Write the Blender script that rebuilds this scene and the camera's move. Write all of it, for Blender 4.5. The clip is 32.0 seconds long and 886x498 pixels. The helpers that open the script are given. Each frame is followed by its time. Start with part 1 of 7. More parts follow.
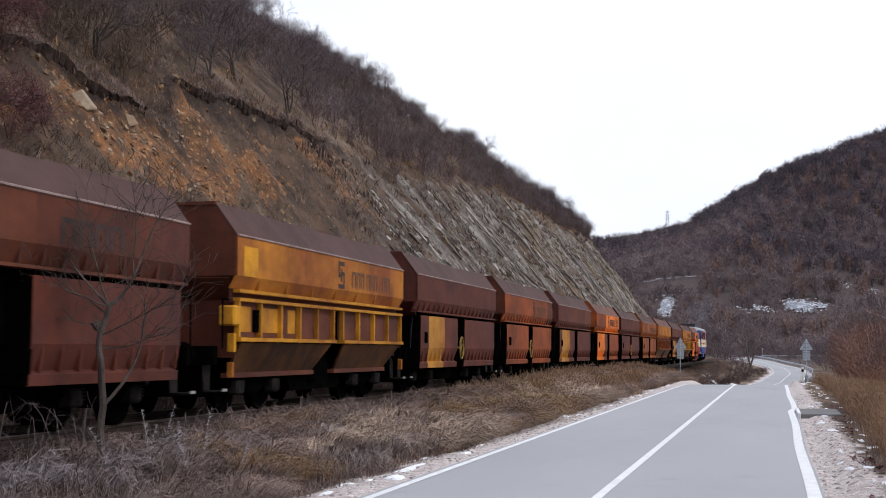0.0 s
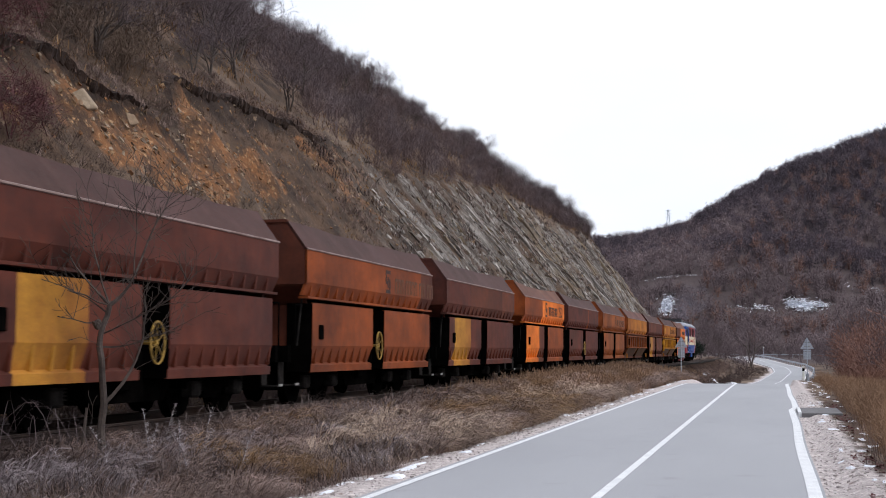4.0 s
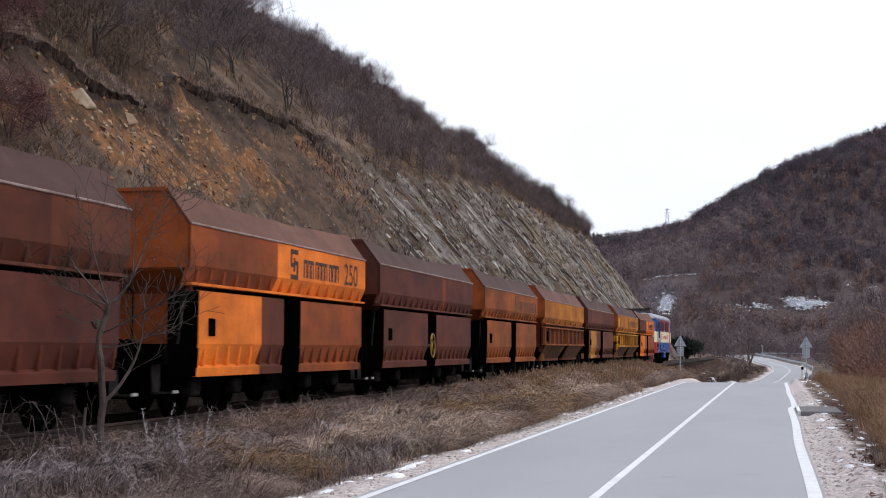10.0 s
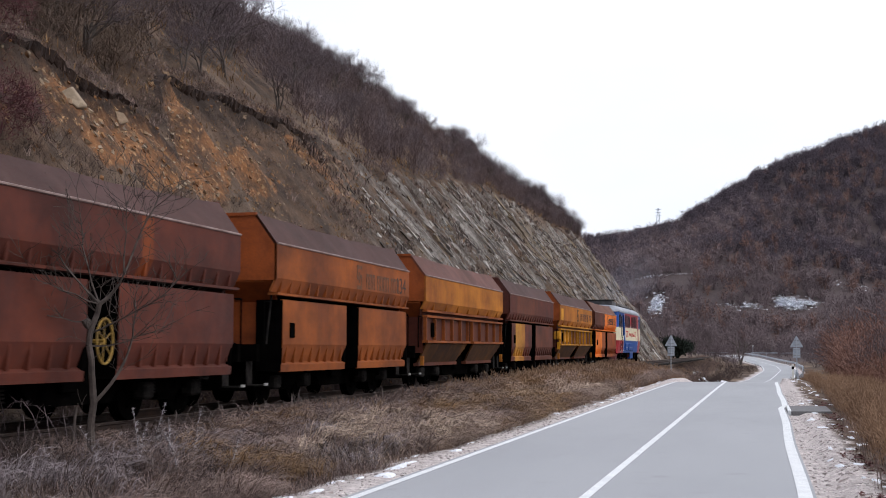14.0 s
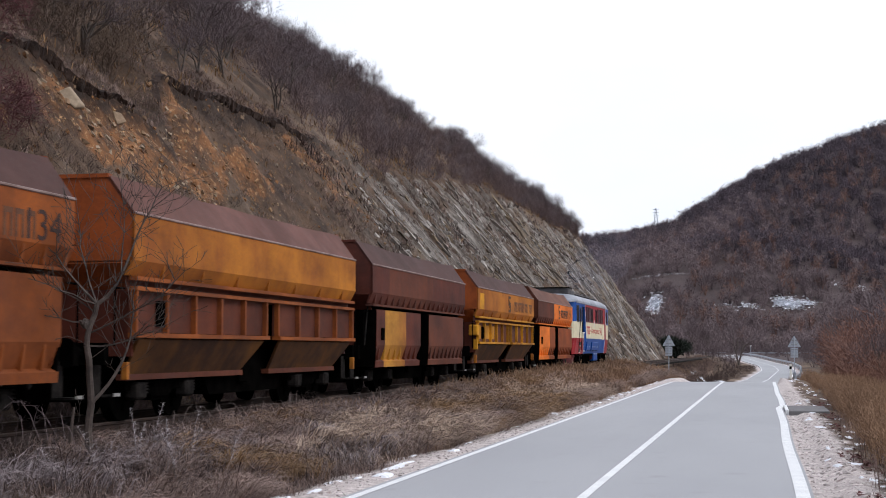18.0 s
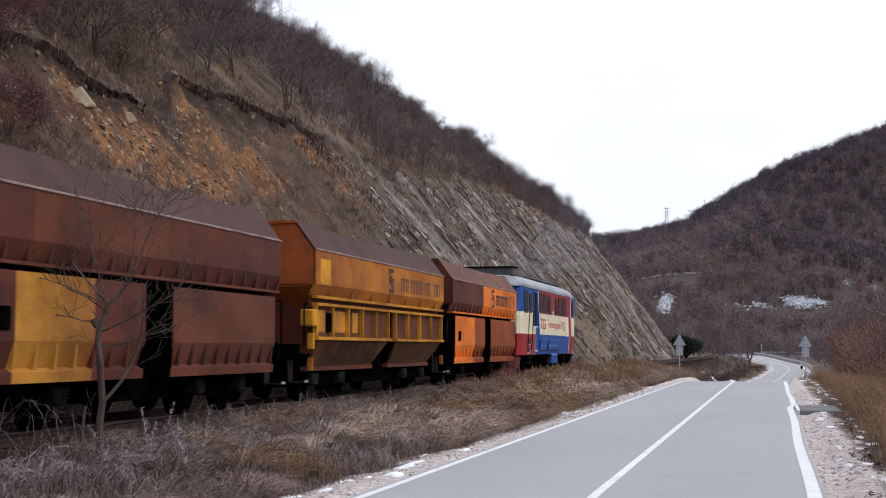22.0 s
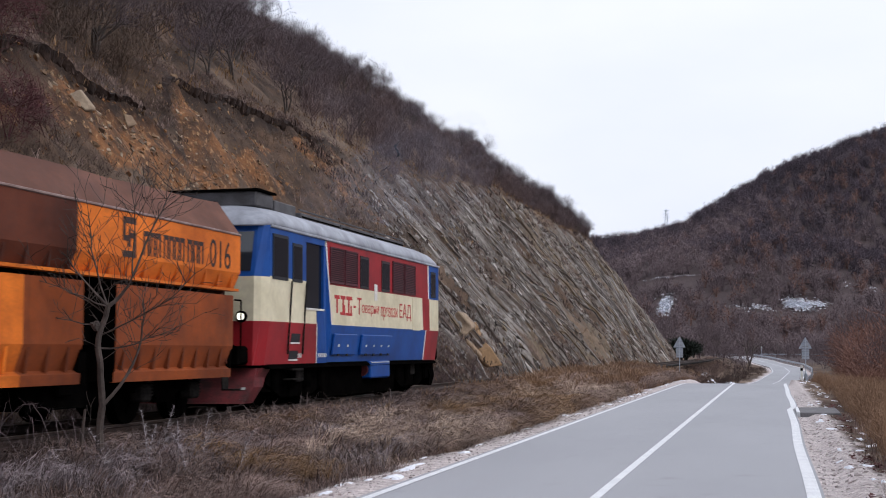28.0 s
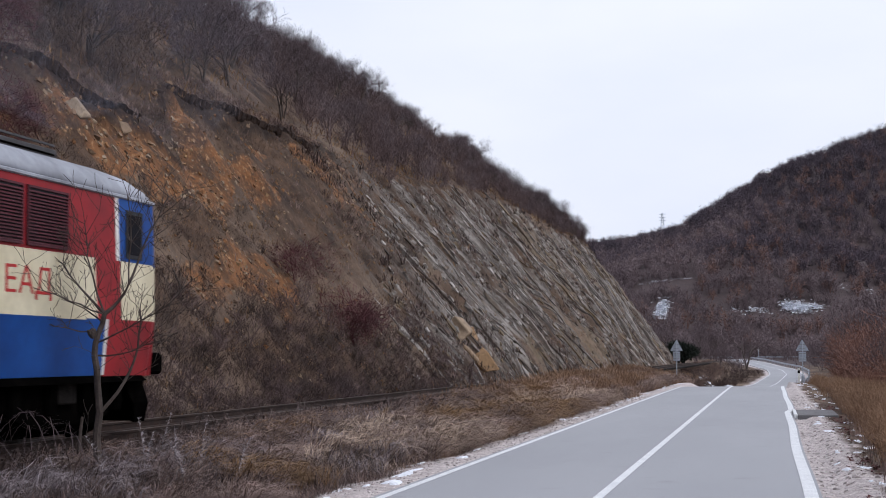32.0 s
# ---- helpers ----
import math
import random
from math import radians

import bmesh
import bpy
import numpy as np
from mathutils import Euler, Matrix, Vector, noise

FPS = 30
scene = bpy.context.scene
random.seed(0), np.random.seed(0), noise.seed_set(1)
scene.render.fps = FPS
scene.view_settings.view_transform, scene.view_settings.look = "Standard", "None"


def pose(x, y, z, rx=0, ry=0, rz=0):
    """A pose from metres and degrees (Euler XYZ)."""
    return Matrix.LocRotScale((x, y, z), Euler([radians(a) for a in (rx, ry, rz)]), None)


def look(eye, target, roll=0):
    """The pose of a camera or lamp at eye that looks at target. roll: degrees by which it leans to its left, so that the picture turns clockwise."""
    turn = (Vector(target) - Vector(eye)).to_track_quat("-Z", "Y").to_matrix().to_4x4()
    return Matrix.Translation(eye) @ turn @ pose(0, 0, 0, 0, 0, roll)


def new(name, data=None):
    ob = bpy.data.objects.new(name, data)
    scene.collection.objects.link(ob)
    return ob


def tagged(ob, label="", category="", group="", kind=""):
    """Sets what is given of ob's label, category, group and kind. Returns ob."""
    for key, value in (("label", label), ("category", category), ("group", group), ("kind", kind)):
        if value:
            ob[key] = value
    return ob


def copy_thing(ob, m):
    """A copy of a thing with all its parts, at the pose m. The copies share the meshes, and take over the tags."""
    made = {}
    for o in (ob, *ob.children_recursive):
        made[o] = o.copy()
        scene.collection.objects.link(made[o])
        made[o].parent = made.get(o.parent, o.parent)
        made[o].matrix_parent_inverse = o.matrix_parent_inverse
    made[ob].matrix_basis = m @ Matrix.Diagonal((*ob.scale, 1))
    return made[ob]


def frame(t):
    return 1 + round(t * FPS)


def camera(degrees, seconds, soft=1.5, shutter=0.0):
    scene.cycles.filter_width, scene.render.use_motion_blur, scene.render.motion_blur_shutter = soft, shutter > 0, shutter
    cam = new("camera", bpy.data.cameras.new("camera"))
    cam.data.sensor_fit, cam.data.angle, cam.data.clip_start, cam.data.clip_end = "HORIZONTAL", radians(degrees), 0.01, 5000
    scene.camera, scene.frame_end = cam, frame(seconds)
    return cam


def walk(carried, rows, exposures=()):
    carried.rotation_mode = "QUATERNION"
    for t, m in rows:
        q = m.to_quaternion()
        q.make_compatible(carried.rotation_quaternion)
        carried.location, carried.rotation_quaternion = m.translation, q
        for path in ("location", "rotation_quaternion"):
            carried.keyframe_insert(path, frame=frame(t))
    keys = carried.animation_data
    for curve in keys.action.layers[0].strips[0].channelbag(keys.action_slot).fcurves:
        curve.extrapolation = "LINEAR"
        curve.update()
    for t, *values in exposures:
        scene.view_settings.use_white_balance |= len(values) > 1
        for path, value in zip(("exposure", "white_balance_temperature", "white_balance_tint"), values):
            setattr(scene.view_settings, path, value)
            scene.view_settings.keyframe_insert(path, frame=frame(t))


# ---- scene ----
import functools

# The camera stands at the road's edge; only its aim drifts.  X: to the right, Y: along the road.
cam = camera(36.2, 32.0, soft=1.0, shutter=0.5)
EYE_Z = 1.75
AIM = (  # seconds, tilt up, turn to the left, roll
    (0, 4.337, 13.690, 0.000), (1, 4.302, 13.687, -0.010), (2, 4.280, 13.728, -0.022), (3, 4.286, 13.738, -0.042),
    (3.5, 4.294, 13.728, 0.001), (5.5, 4.271, 13.710, 0.004), (6, 4.267, 13.682, -0.018), (7, 4.267, 13.720, 0.012),
    (8, 4.267, 13.685, -0.014), (9, 4.264, 13.685, -0.019), (9.5, 4.241, 13.618, -0.023), (10, 4.255, 13.678, -0.063),
    (10.5, 4.233, 13.615, -0.014), (11, 4.231, 13.583, -0.021), (11.5, 4.234, 13.494, -0.042), (12, 4.233, 13.440, -0.037),
    (12.5, 4.235, 13.402, -0.044), (13, 4.235, 13.367, -0.048), (13.5, 4.235, 13.335, -0.048), (14, 4.235, 13.303, -0.047),
    (14.5, 4.236, 13.293, -0.053), (16.5, 4.237, 13.233, -0.055), (17, 4.237, 13.230, -0.058), (18, 4.234, 13.211, -0.066),
    (18.5, 4.237, 13.197, -0.058), (19, 4.236, 13.264, -0.054), (19.5, 4.234, 13.373, -0.041), (20, 4.232, 13.478, -0.030),
    (20.5, 4.235, 13.500, -0.056), (21, 4.206, 13.653, -0.066), (21.5, 4.220, 13.689, 0.015), (22, 4.206, 13.653, -0.036),
    (23, 4.242, 13.637, -0.066), (24, 4.266, 13.665, -0.033), (24.5, 4.273, 13.726, -0.015), (25, 4.268, 13.754, -0.000),
    (25.5, 4.284, 13.764, -0.021), (27.5, 4.305, 13.672, -0.003), (28, 4.314, 13.644, -0.123), (28.5, 4.333, 13.639, -0.359),
    (29, 4.380, 13.621, -0.428), (29.5, 4.476, 13.663, -0.534), (30, 4.518, 13.608, -0.526), (30.5, 4.520, 13.595, -0.512),
    (31, 4.538, 13.582, -0.522), (31.5, 4.536, 13.528, -0.503), (32, 4.523, 13.490, -0.539),
)
walk(cam, [(t, pose(0, 0, EYE_Z, 90 + tilt, 0, turn) @ pose(0, 0, 0, 0, 0, roll)) for t, tilt, turn, roll in AIM],
     [(0, 0.0, 6250, 11), (21.0, 0.0, 6250, 11), (25.0, -0.08, 6230, 11), (26.5, -0.1, 6200, 12), (28.3, -0.18, 6130, 13), (29, -0.2, 6100, 13), (32, -0.24, 6080, 13)])


# ---------------------------------------------------------------- light
world = bpy.data.worlds.new("overcast_sky")
scene.world = world
world.use_nodes = True
wn, wl = world.node_tree.nodes, world.node_tree.links
sky = wn.new("ShaderNodeTexSky")
sky.sky_type, sky.sun_disc = "NISHITA", False
sky.sun_elevation, sky.sun_rotation = radians(38), radians(70)
sky.air_density, sky.dust_density, sky.ozone_density = 1.0, 6.0, 1.0
sky_dim = wn.new("ShaderNodeMix")
sky_dim.data_type, sky_dim.blend_type = "RGBA", "MULTIPLY"
sky_dim.inputs[0].default_value = 1.0
sky_dim.inputs[7].default_value = (0.1, 0.1, 0.1, 1)
wl.new(sky.outputs[0], sky_dim.inputs[6])
sky_coord = wn.new("ShaderNodeTexCoord")
sky_map = wn.new("ShaderNodeMapping")
sky_map.inputs["Scale"].default_value = (1.0, 1.0, 2.6)
wl.new(sky_coord.outputs["Generated"], sky_map.inputs[0])
cloud = wn.new("ShaderNodeTexNoise")
cloud.inputs["Scale"].default_value, cloud.inputs["Detail"].default_value = 2.2, 5
wl.new(sky_map.outputs[0], cloud.inputs["Vector"])
cloud_ramp = wn.new("ShaderNodeValToRGB")
cloud_ramp.color_ramp.elements[0].position, cloud_ramp.color_ramp.elements[0].color = 0.3, (0.90, 0.945, 1.06, 1)
cloud_ramp.color_ramp.elements[1].position, cloud_ramp.color_ramp.elements[1].color = 0.7, (1.10, 1.11, 1.14, 1)
wl.new(cloud.outputs[0], cloud_ramp.inputs[0])
sky_mix = wn.new("ShaderNodeMix")
sky_mix.data_type = "RGBA"
sky_mix.inputs[0].default_value = 0.88
wl.new(sky_dim.outputs[2], sky_mix.inputs[6])
wl.new(cloud_ramp.outputs[0], sky_mix.inputs[7])
SKY = wn["Background"]
wl.new(sky_mix.outputs[2], SKY.inputs["Color"])
SKY.inputs["Strength"].default_value = 1.12
sun = new("sun", bpy.data.lights.new("sun", "SUN"))
sun.data.energy, sun.data.angle, sun.data.color = 1.3, radians(25), (1.0, 0.96, 0.9)
sun.matrix_world = look((0, 0, 60), (-36, 10, 25))
scene.view_settings.exposure = 0.0


# ---------------------------------------------------------------- materials
def nodes_of(name, rough=0.8, metal=0.0):
    m = bpy.data.materials.new(name)
    m.use_nodes = True
    b = m.node_tree.nodes["Principled BSDF"]
    b.inputs["Roughness"].default_value, b.inputs["Metallic"].default_value = rough, metal
    b.inputs["Specular IOR Level"].default_value = 0.3
    return m, m.node_tree.nodes, m.node_tree.links, b


def noise_tex(n, l, coord, scale, detail=4, stretch=None, rough=0.55):
    t = n.new("ShaderNodeTexNoise")
    t.inputs["Scale"].default_value, t.inputs["Detail"].default_value, t.inputs["Roughness"].default_value = scale, detail, rough
    if stretch:
        mp = n.new("ShaderNodeMapping")
        mp.inputs["Scale"].default_value = stretch
        l.new(coord, mp.inputs[0])
        coord = mp.outputs[0]
    l.new(coord, t.inputs["Vector"])
    return t.outputs["Fac"]


def ramp(n, l, fac, lo, hi, a=(0, 0, 0), b=(1, 1, 1)):
    r = n.new("ShaderNodeValToRGB")
    e = r.color_ramp.elements
    e[0].position, e[0].color, e[1].position, e[1].color = lo, (*a, 1), hi, (*b, 1)
    l.new(fac, r.inputs[0])
    return r.outputs[0]


def blend(n, l, fac, a, b, mode="MIX"):
    m = n.new("ShaderNodeMix")
    m.data_type, m.blend_type = "RGBA", mode
    for socket, v in ((m.inputs[0], fac), (m.inputs[6], a), (m.inputs[7], b)):
        if isinstance(v, (int, float)):
            socket.default_value = v
        elif isinstance(v, tuple):
            socket.default_value = (*v, 1)
        else:
            l.new(v, socket)
    return m.outputs[2]


def bump(n, l, b, fac, strength=0.4, depth=0.02):
    k = n.new("ShaderNodeBump")
    k.inputs["Strength"].default_value, k.inputs["Distance"].default_value = strength, depth
    l.new(fac, k.inputs["Height"])
    l.new(k.outputs[0], b.inputs["Normal"])


def plain(name, a, b2, scale=3.0, rough=0.8, metal=0.0, fine=40.0, relief=0.3, depth=0.01, stretch=None, gloss=0.3, mottle=0.5):
    """Two tones mixed by coarse and fine grain, with relief."""
    m, n, l, b = nodes_of(name, rough, metal)
    b.inputs["Specular IOR Level"].default_value = gloss
    c = n.new("ShaderNodeTexCoord").outputs["Object"]
    coarse = ramp(n, l, noise_tex(n, l, c, scale, 5, stretch), 0.35, 0.65)
    col = blend(n, l, coarse, a, b2)
    grain = noise_tex(n, l, c, fine, 3)
    col = blend(n, l, mottle, col, ramp(n, l, grain, 0.3, 0.7, (0.55, 0.55, 0.55), (1.35, 1.35, 1.35)), "MULTIPLY")
    l.new(col, b.inputs["Base Color"])
    bump(n, l, b, grain, relief, depth)
    return m


def weathered(name, paint, rust=(0.075, 0.028, 0.016), amount=0.45, seed=0.0, dust=0.25):
    """Old paint on steel: broad rust blotches, a few thin runs, grime and pale coal-ash dust."""
    m, n, l, b = nodes_of(name, 0.72, 0.0)
    b.inputs["Specular IOR Level"].default_value = 0.22
    tc = n.new("ShaderNodeTexCoord")
    off = n.new("ShaderNodeVectorMath")
    off.operation = "ADD"
    off.inputs[1].default_value = (seed * 3.1, seed * 7.7, seed * 1.3)
    l.new(tc.outputs["Object"], off.inputs[0])
    c = off.outputs[0]
    broad = noise_tex(n, l, c, 0.55, 4, (1.0, 0.8, 0.7), 0.55)
    blotch = noise_tex(n, l, c, 2.6, 6, (1.0, 1.0, 0.6), 0.65)
    fine = noise_tex(n, l, c, 24.0, 5, None, 0.65)
    add = n.new("ShaderNodeMath")
    add.operation = "MULTIPLY_ADD"
    l.new(blotch, add.inputs[0])
    add.inputs[1].default_value = 0.5
    l.new(broad, add.inputs[2])
    t = 0.98 - 0.5 * amount
    mask = ramp(n, l, add.outputs[0], t - 0.26, t + 0.16)
    col = blend(n, l, mask, paint, rust)
    runs = ramp(n, l, noise_tex(n, l, c, 1.0, 4, (2.0, 7.0, 0.25), 0.5), 0.62, 0.74)
    faint = n.new("ShaderNodeMath")
    faint.operation = "MULTIPLY"
    l.new(runs, faint.inputs[0])
    faint.inputs[1].default_value = 0.3
    col = blend(n, l, faint.outputs[0], col, rust)
    grime = ramp(n, l, noise_tex(n, l, c, 0.9, 5, (1.0, 0.7, 1.6), 0.6), 0.35, 0.62, (0.6, 0.56, 0.54), (1.08, 1.08, 1.08))
    col = blend(n, l, 0.85, col, grime, "MULTIPLY")
    col = blend(n, l, 0.5, col, ramp(n, l, fine, 0.3, 0.72, (0.6, 0.56, 0.54), (1.25, 1.25, 1.25)), "MULTIPLY")
    pale = ramp(n, l, noise_tex(n, l, c, 1.6, 5, (1.0, 1.2, 0.6)), 0.52, 0.8)
    dusty = n.new("ShaderNodeMath")
    dusty.operation = "MULTIPLY"
    l.new(pale, dusty.inputs[0])
    dusty.inputs[1].default_value = dust
    col = blend(n, l, dusty.outputs[0], col, (0.15, 0.09, 0.078))
    l.new(col, b.inputs["Base Color"])
    l.new(ramp(n, l, fine, 0.2, 0.8, (0.6, 0.6, 0.6), (0.85, 0.85, 0.85)), b.inputs["Roughness"])
    bump(n, l, b, fine, 0.25, 0.006)
    return m


M = {}
M["maroon"] = weathered("maroon_steel", (0.05, 0.0175, 0.0155), (0.125, 0.031, 0.017), 0.42, 1, 0.12)
M["brown"] = weathered("brown_steel", (0.07, 0.024, 0.018), (0.14, 0.04, 0.018), 0.45, 2, 0.12)
M["redbrown"] = weathered("red_brown_steel", (0.15, 0.038, 0.016), (0.075, 0.022, 0.013), 0.5, 3, 0.12)
M["rust_orange"] = weathered("rusty_orange_steel", (0.31, 0.07, 0.013), (0.14, 0.036, 0.013), 0.45, 4, 0.06)
M["orange"] = weathered("orange_paint", (0.78, 0.2, 0.02), (0.45, 0.1, 0.016), 0.2, 5, 0.03)
M["ochre_orange"] = weathered("ochre_orange_paint", (0.34, 0.092, 0.015), (0.16, 0.045, 0.014), 0.45, 6, 0.06)
M["ochre"] = weathered("ochre_paint", (0.45, 0.165, 0.014), (0.25, 0.075, 0.014), 0.35, 7, 0.04)
M["ochre_rusty"] = weathered("rusty_ochre_paint", (0.47, 0.18, 0.016), (0.22, 0.062, 0.016), 0.44, 8, 0.08)
M["yellow"] = weathered("yellow_paint", (0.62, 0.29, 0.014), (0.22, 0.075, 0.014), 0.34, 9, 0.02)
M["beige"] = weathered("pale_yellow_paint", (0.56, 0.28, 0.035), (0.32, 0.12, 0.025), 0.3, 10, 0.05)
M["roof_dust"] = weathered("dusty_roof_steel", (0.15, 0.068, 0.056), (0.10, 0.038, 0.028), 0.4, 11, 0.5)
M["roof_brown"] = weathered("brown_roof_steel", (0.078, 0.036, 0.032), (0.058, 0.023, 0.018), 0.4, 12, 0.22)
# Pale tone painted as the highlight along the eave edge.
M["edge"] = plain("pale_edge_highlight", (0.3, 0.22, 0.2), (0.17, 0.11, 0.095), 2.0, 0.7)
# Grimy black steel, set darker still to paint in the shade under the train.
M["under"] = plain("grimy_shaded_black_steel", (0.0014, 0.0013, 0.0013), (0.0034, 0.003, 0.0028), 4, 1.0, gloss=0.0)
M["under_light"] = plain("dusty_grey_steel", (0.009, 0.0082, 0.008), (0.024, 0.021, 0.0195), 6, 0.9, gloss=0.03)
M["roof_orange"] = weathered("orange_dusted_roof_steel", (0.18, 0.08, 0.052), (0.11, 0.045, 0.03), 0.45, 13, 0.22)
M["chute"] = weathered("sooty_ochre_steel", (0.24, 0.1, 0.017), (0.05, 0.022, 0.012), 0.55, 14, 0.03)
M["coal"] = plain("coal", (0.006, 0.006, 0.006), (0.02, 0.018, 0.016), 6, 0.9, 0, 18, 0.8, 0.05)
M["mark"] = plain("faded_dark_marking", (0.03, 0.02, 0.02), (0.06, 0.03, 0.025), 5, 0.8)
M["mark_faint"] = plain("worn_dark_marking", (0.09, 0.04, 0.025), (0.14, 0.06, 0.03), 5, 0.8)
M["hand_yellow"] = plain("yellow_wheel_paint", (0.38, 0.23, 0.04), (0.2, 0.12, 0.03), 8, 0.6)
M["roof_gear"] = plain("dark_grey_roof_steel", (0.095, 0.093, 0.1), (0.05, 0.048, 0.05), 2.5, 0.7)
# Rail rust, darkened to paint in shade from the train.
M["rail"] = plain("rusty_rail", (0.035, 0.018, 0.012), (0.016, 0.009, 0.007), 5, 0.7)
M["rail_top"] = plain("worn_rail_head", (0.10, 0.075, 0.062), (0.06, 0.042, 0.035), 4, 0.5, 0.4)
# Weathered sleeper tone, lowered so that it holds the shade below the train.
M["sleeper"] = plain("shaded_weathered_sleeper", (0.010, 0.008, 0.007), (0.02, 0.016, 0.014), 6, 0.9)
M["white_line"] = plain("white_road_paint", (0.78, 0.79, 0.8), (0.66, 0.67, 0.69), 2.5, 0.7, 0, 60, 0.2, 0.002)
M["galv"] = plain("galvanised_steel", (0.42, 0.45, 0.5), (0.32, 0.35, 0.4), 5, 0.5, 0.3)
M["bark"] = plain("grey_bark", (0.055, 0.042, 0.038), (0.11, 0.09, 0.08), 8, 0.95)
M["twig"] = plain("brown_twigs", (0.082, 0.062, 0.066), (0.145, 0.11, 0.115), 0.25, 0.95, 0, 3.0)
M["twig_red"] = plain("reddish_twigs", (0.17, 0.092, 0.072), (0.24, 0.125, 0.085), 0.3, 0.95, 0, 3.0)
M["frost_bright"] = plain("thickly_frosted_stalks", (0.42, 0.385, 0.4), (0.26, 0.23, 0.235), 2.0, 0.9, 0, 6.0)
M["straw_pale"] = plain("pale_dry_grass", (0.58, 0.445, 0.34), (0.21, 0.152, 0.12), 0.9, 0.95, 0, 4.0)
M["mat_grass"] = plain("purplish_brown_matted_grass", (0.06, 0.04, 0.036), (0.31, 0.222, 0.19), 1.1, 0.95, 0, 5.0)
M["young_bark"] = plain("olive_grey_young_bark", (0.042, 0.032, 0.028), (0.085, 0.066, 0.058), 6, 0.9)
M["pale_weed"] = plain("pale_dead_weed_stalks", (0.34, 0.225, 0.15), (0.18, 0.115, 0.08), 0.5, 0.95, 0, 4.0)
M["twig_pale"] = plain("pale_twigs", (0.085, 0.064, 0.06), (0.17, 0.132, 0.124), 0.9, 0.95, 0, 5.0)
# Far twig tones shifted towards purple-blue to paint in the distant haze.
M["wood_dark"] = plain("hazy_dark_winter_twigs", (0.066, 0.052, 0.064), (0.105, 0.082, 0.098), 0.03, 0.95, 0, 0.4)
M["wood_grey"] = plain("hazy_grey_winter_twigs", (0.125, 0.094, 0.1), (0.2, 0.152, 0.158), 0.03, 0.95, 0, 0.4)
M["wood_red"] = plain("russet_winter_twigs", (0.15, 0.088, 0.076), (0.2, 0.116, 0.092), 0.04, 0.95, 0, 0.4)
M["scrub"] = plain("scrub_twigs", (0.075, 0.05, 0.04), (0.15, 0.105, 0.078), 0.35, 0.95, 0, 3.0)
M["scrub_purple"] = plain("purplish_scrub_twigs", (0.095, 0.066, 0.066), (0.155, 0.108, 0.102), 0.35, 0.95, 0, 3.0)
M["thicket"] = plain("purple_grey_thicket_twigs", (0.105, 0.08, 0.085), (0.175, 0.135, 0.14), 0.3, 0.95, 0, 3.0)
M["russet"] = plain("russet_twigs", (0.165, 0.092, 0.074), (0.22, 0.115, 0.088), 0.05, 0.95, 0, 0.6)
# Rooty earth, darkened to include the shade beneath the lip.
M["turf_earth"] = plain("shaded_rooty_earth", (0.02, 0.012, 0.01), (0.055, 0.034, 0.026), 2.2, 0.95, 0, 11.0, 0.8, 0.06)
M["leaf"] = plain("wet_fallen_leaves", (0.07, 0.026, 0.028), (0.13, 0.05, 0.045), 2.0, 0.8, 0, 9.0)
M["rosehip"] = plain("dark_red_twigs", (0.12, 0.035, 0.042), (0.085, 0.04, 0.042), 0.6, 0.9, 0, 3.0)
M["weed_grey"] = plain("grey_brown_weeds", (0.3, 0.215, 0.18), (0.12, 0.082, 0.068), 0.5, 0.95, 0, 4.0)
M["weed"] = plain("red_brown_weeds", (0.31, 0.19, 0.115), (0.15, 0.09, 0.06), 0.5, 0.95, 0, 4.0)
M["straw"] = plain("dry_grass", (0.34, 0.205, 0.10), (0.13, 0.08, 0.048), 0.6, 0.95, 0, 3.0)
M["litter"] = plain("dark_dead_stalks", (0.038, 0.026, 0.024), (0.095, 0.064, 0.056), 0.8, 0.95, 0, 5.0)
M["frost"] = plain("frosted_stalks", (0.36, 0.31, 0.32), (0.17, 0.135, 0.138), 0.9, 0.9, 0, 6.0)
M["snow"] = plain("old_snow", (0.85, 0.87, 0.92), (0.72, 0.74, 0.8), 3, 0.6, 0, 14, 0.5, 0.03)
M["evergreen"] = plain("dark_green_needles", (0.009, 0.014, 0.01), (0.018, 0.024, 0.017), 1.0, 0.9)
M["blue"] = plain("blue_loco_paint", (0.007, 0.07, 0.3), (0.004, 0.042, 0.2), 1.2, 0.45, 0, 9, 0.1, 0.003, gloss=0.25, mottle=0.16)
M["red"] = plain("red_loco_paint", (0.33, 0.016, 0.022), (0.2, 0.012, 0.017), 1.2, 0.45, 0, 9, 0.1, 0.003, gloss=0.25, mottle=0.16)
M["cream"] = plain("cream_loco_paint", (0.72, 0.66, 0.48), (0.58, 0.52, 0.36), 1.2, 0.45, 0, 9, 0.1, 0.003, mottle=0.16)
M["silver"] = plain("silver_grey_roof_paint", (0.36, 0.38, 0.43), (0.22, 0.23, 0.26), 1.5, 0.55, 0, 7, 0.1, 0.003, mottle=0.3)
M["grille"] = plain("dark_red_louvre_paint", (0.10, 0.02, 0.03), (0.06, 0.016, 0.022), 3, 0.6)
# Dark tone for frames and hinges, and painted shade of the interior.
M["dark"] = plain("dark_interior_shade", (0.012, 0.013, 0.016), (0.02, 0.02, 0.024), 3, 0.6)
M["white_trim"] = plain("white_trim_paint", (0.75, 0.74, 0.7), (0.6, 0.58, 0.55), 3, 0.5)
M["letter_red"] = plain("red_lettering_paint", (0.5, 0.03, 0.03), (0.4, 0.03, 0.03), 4, 0.5)
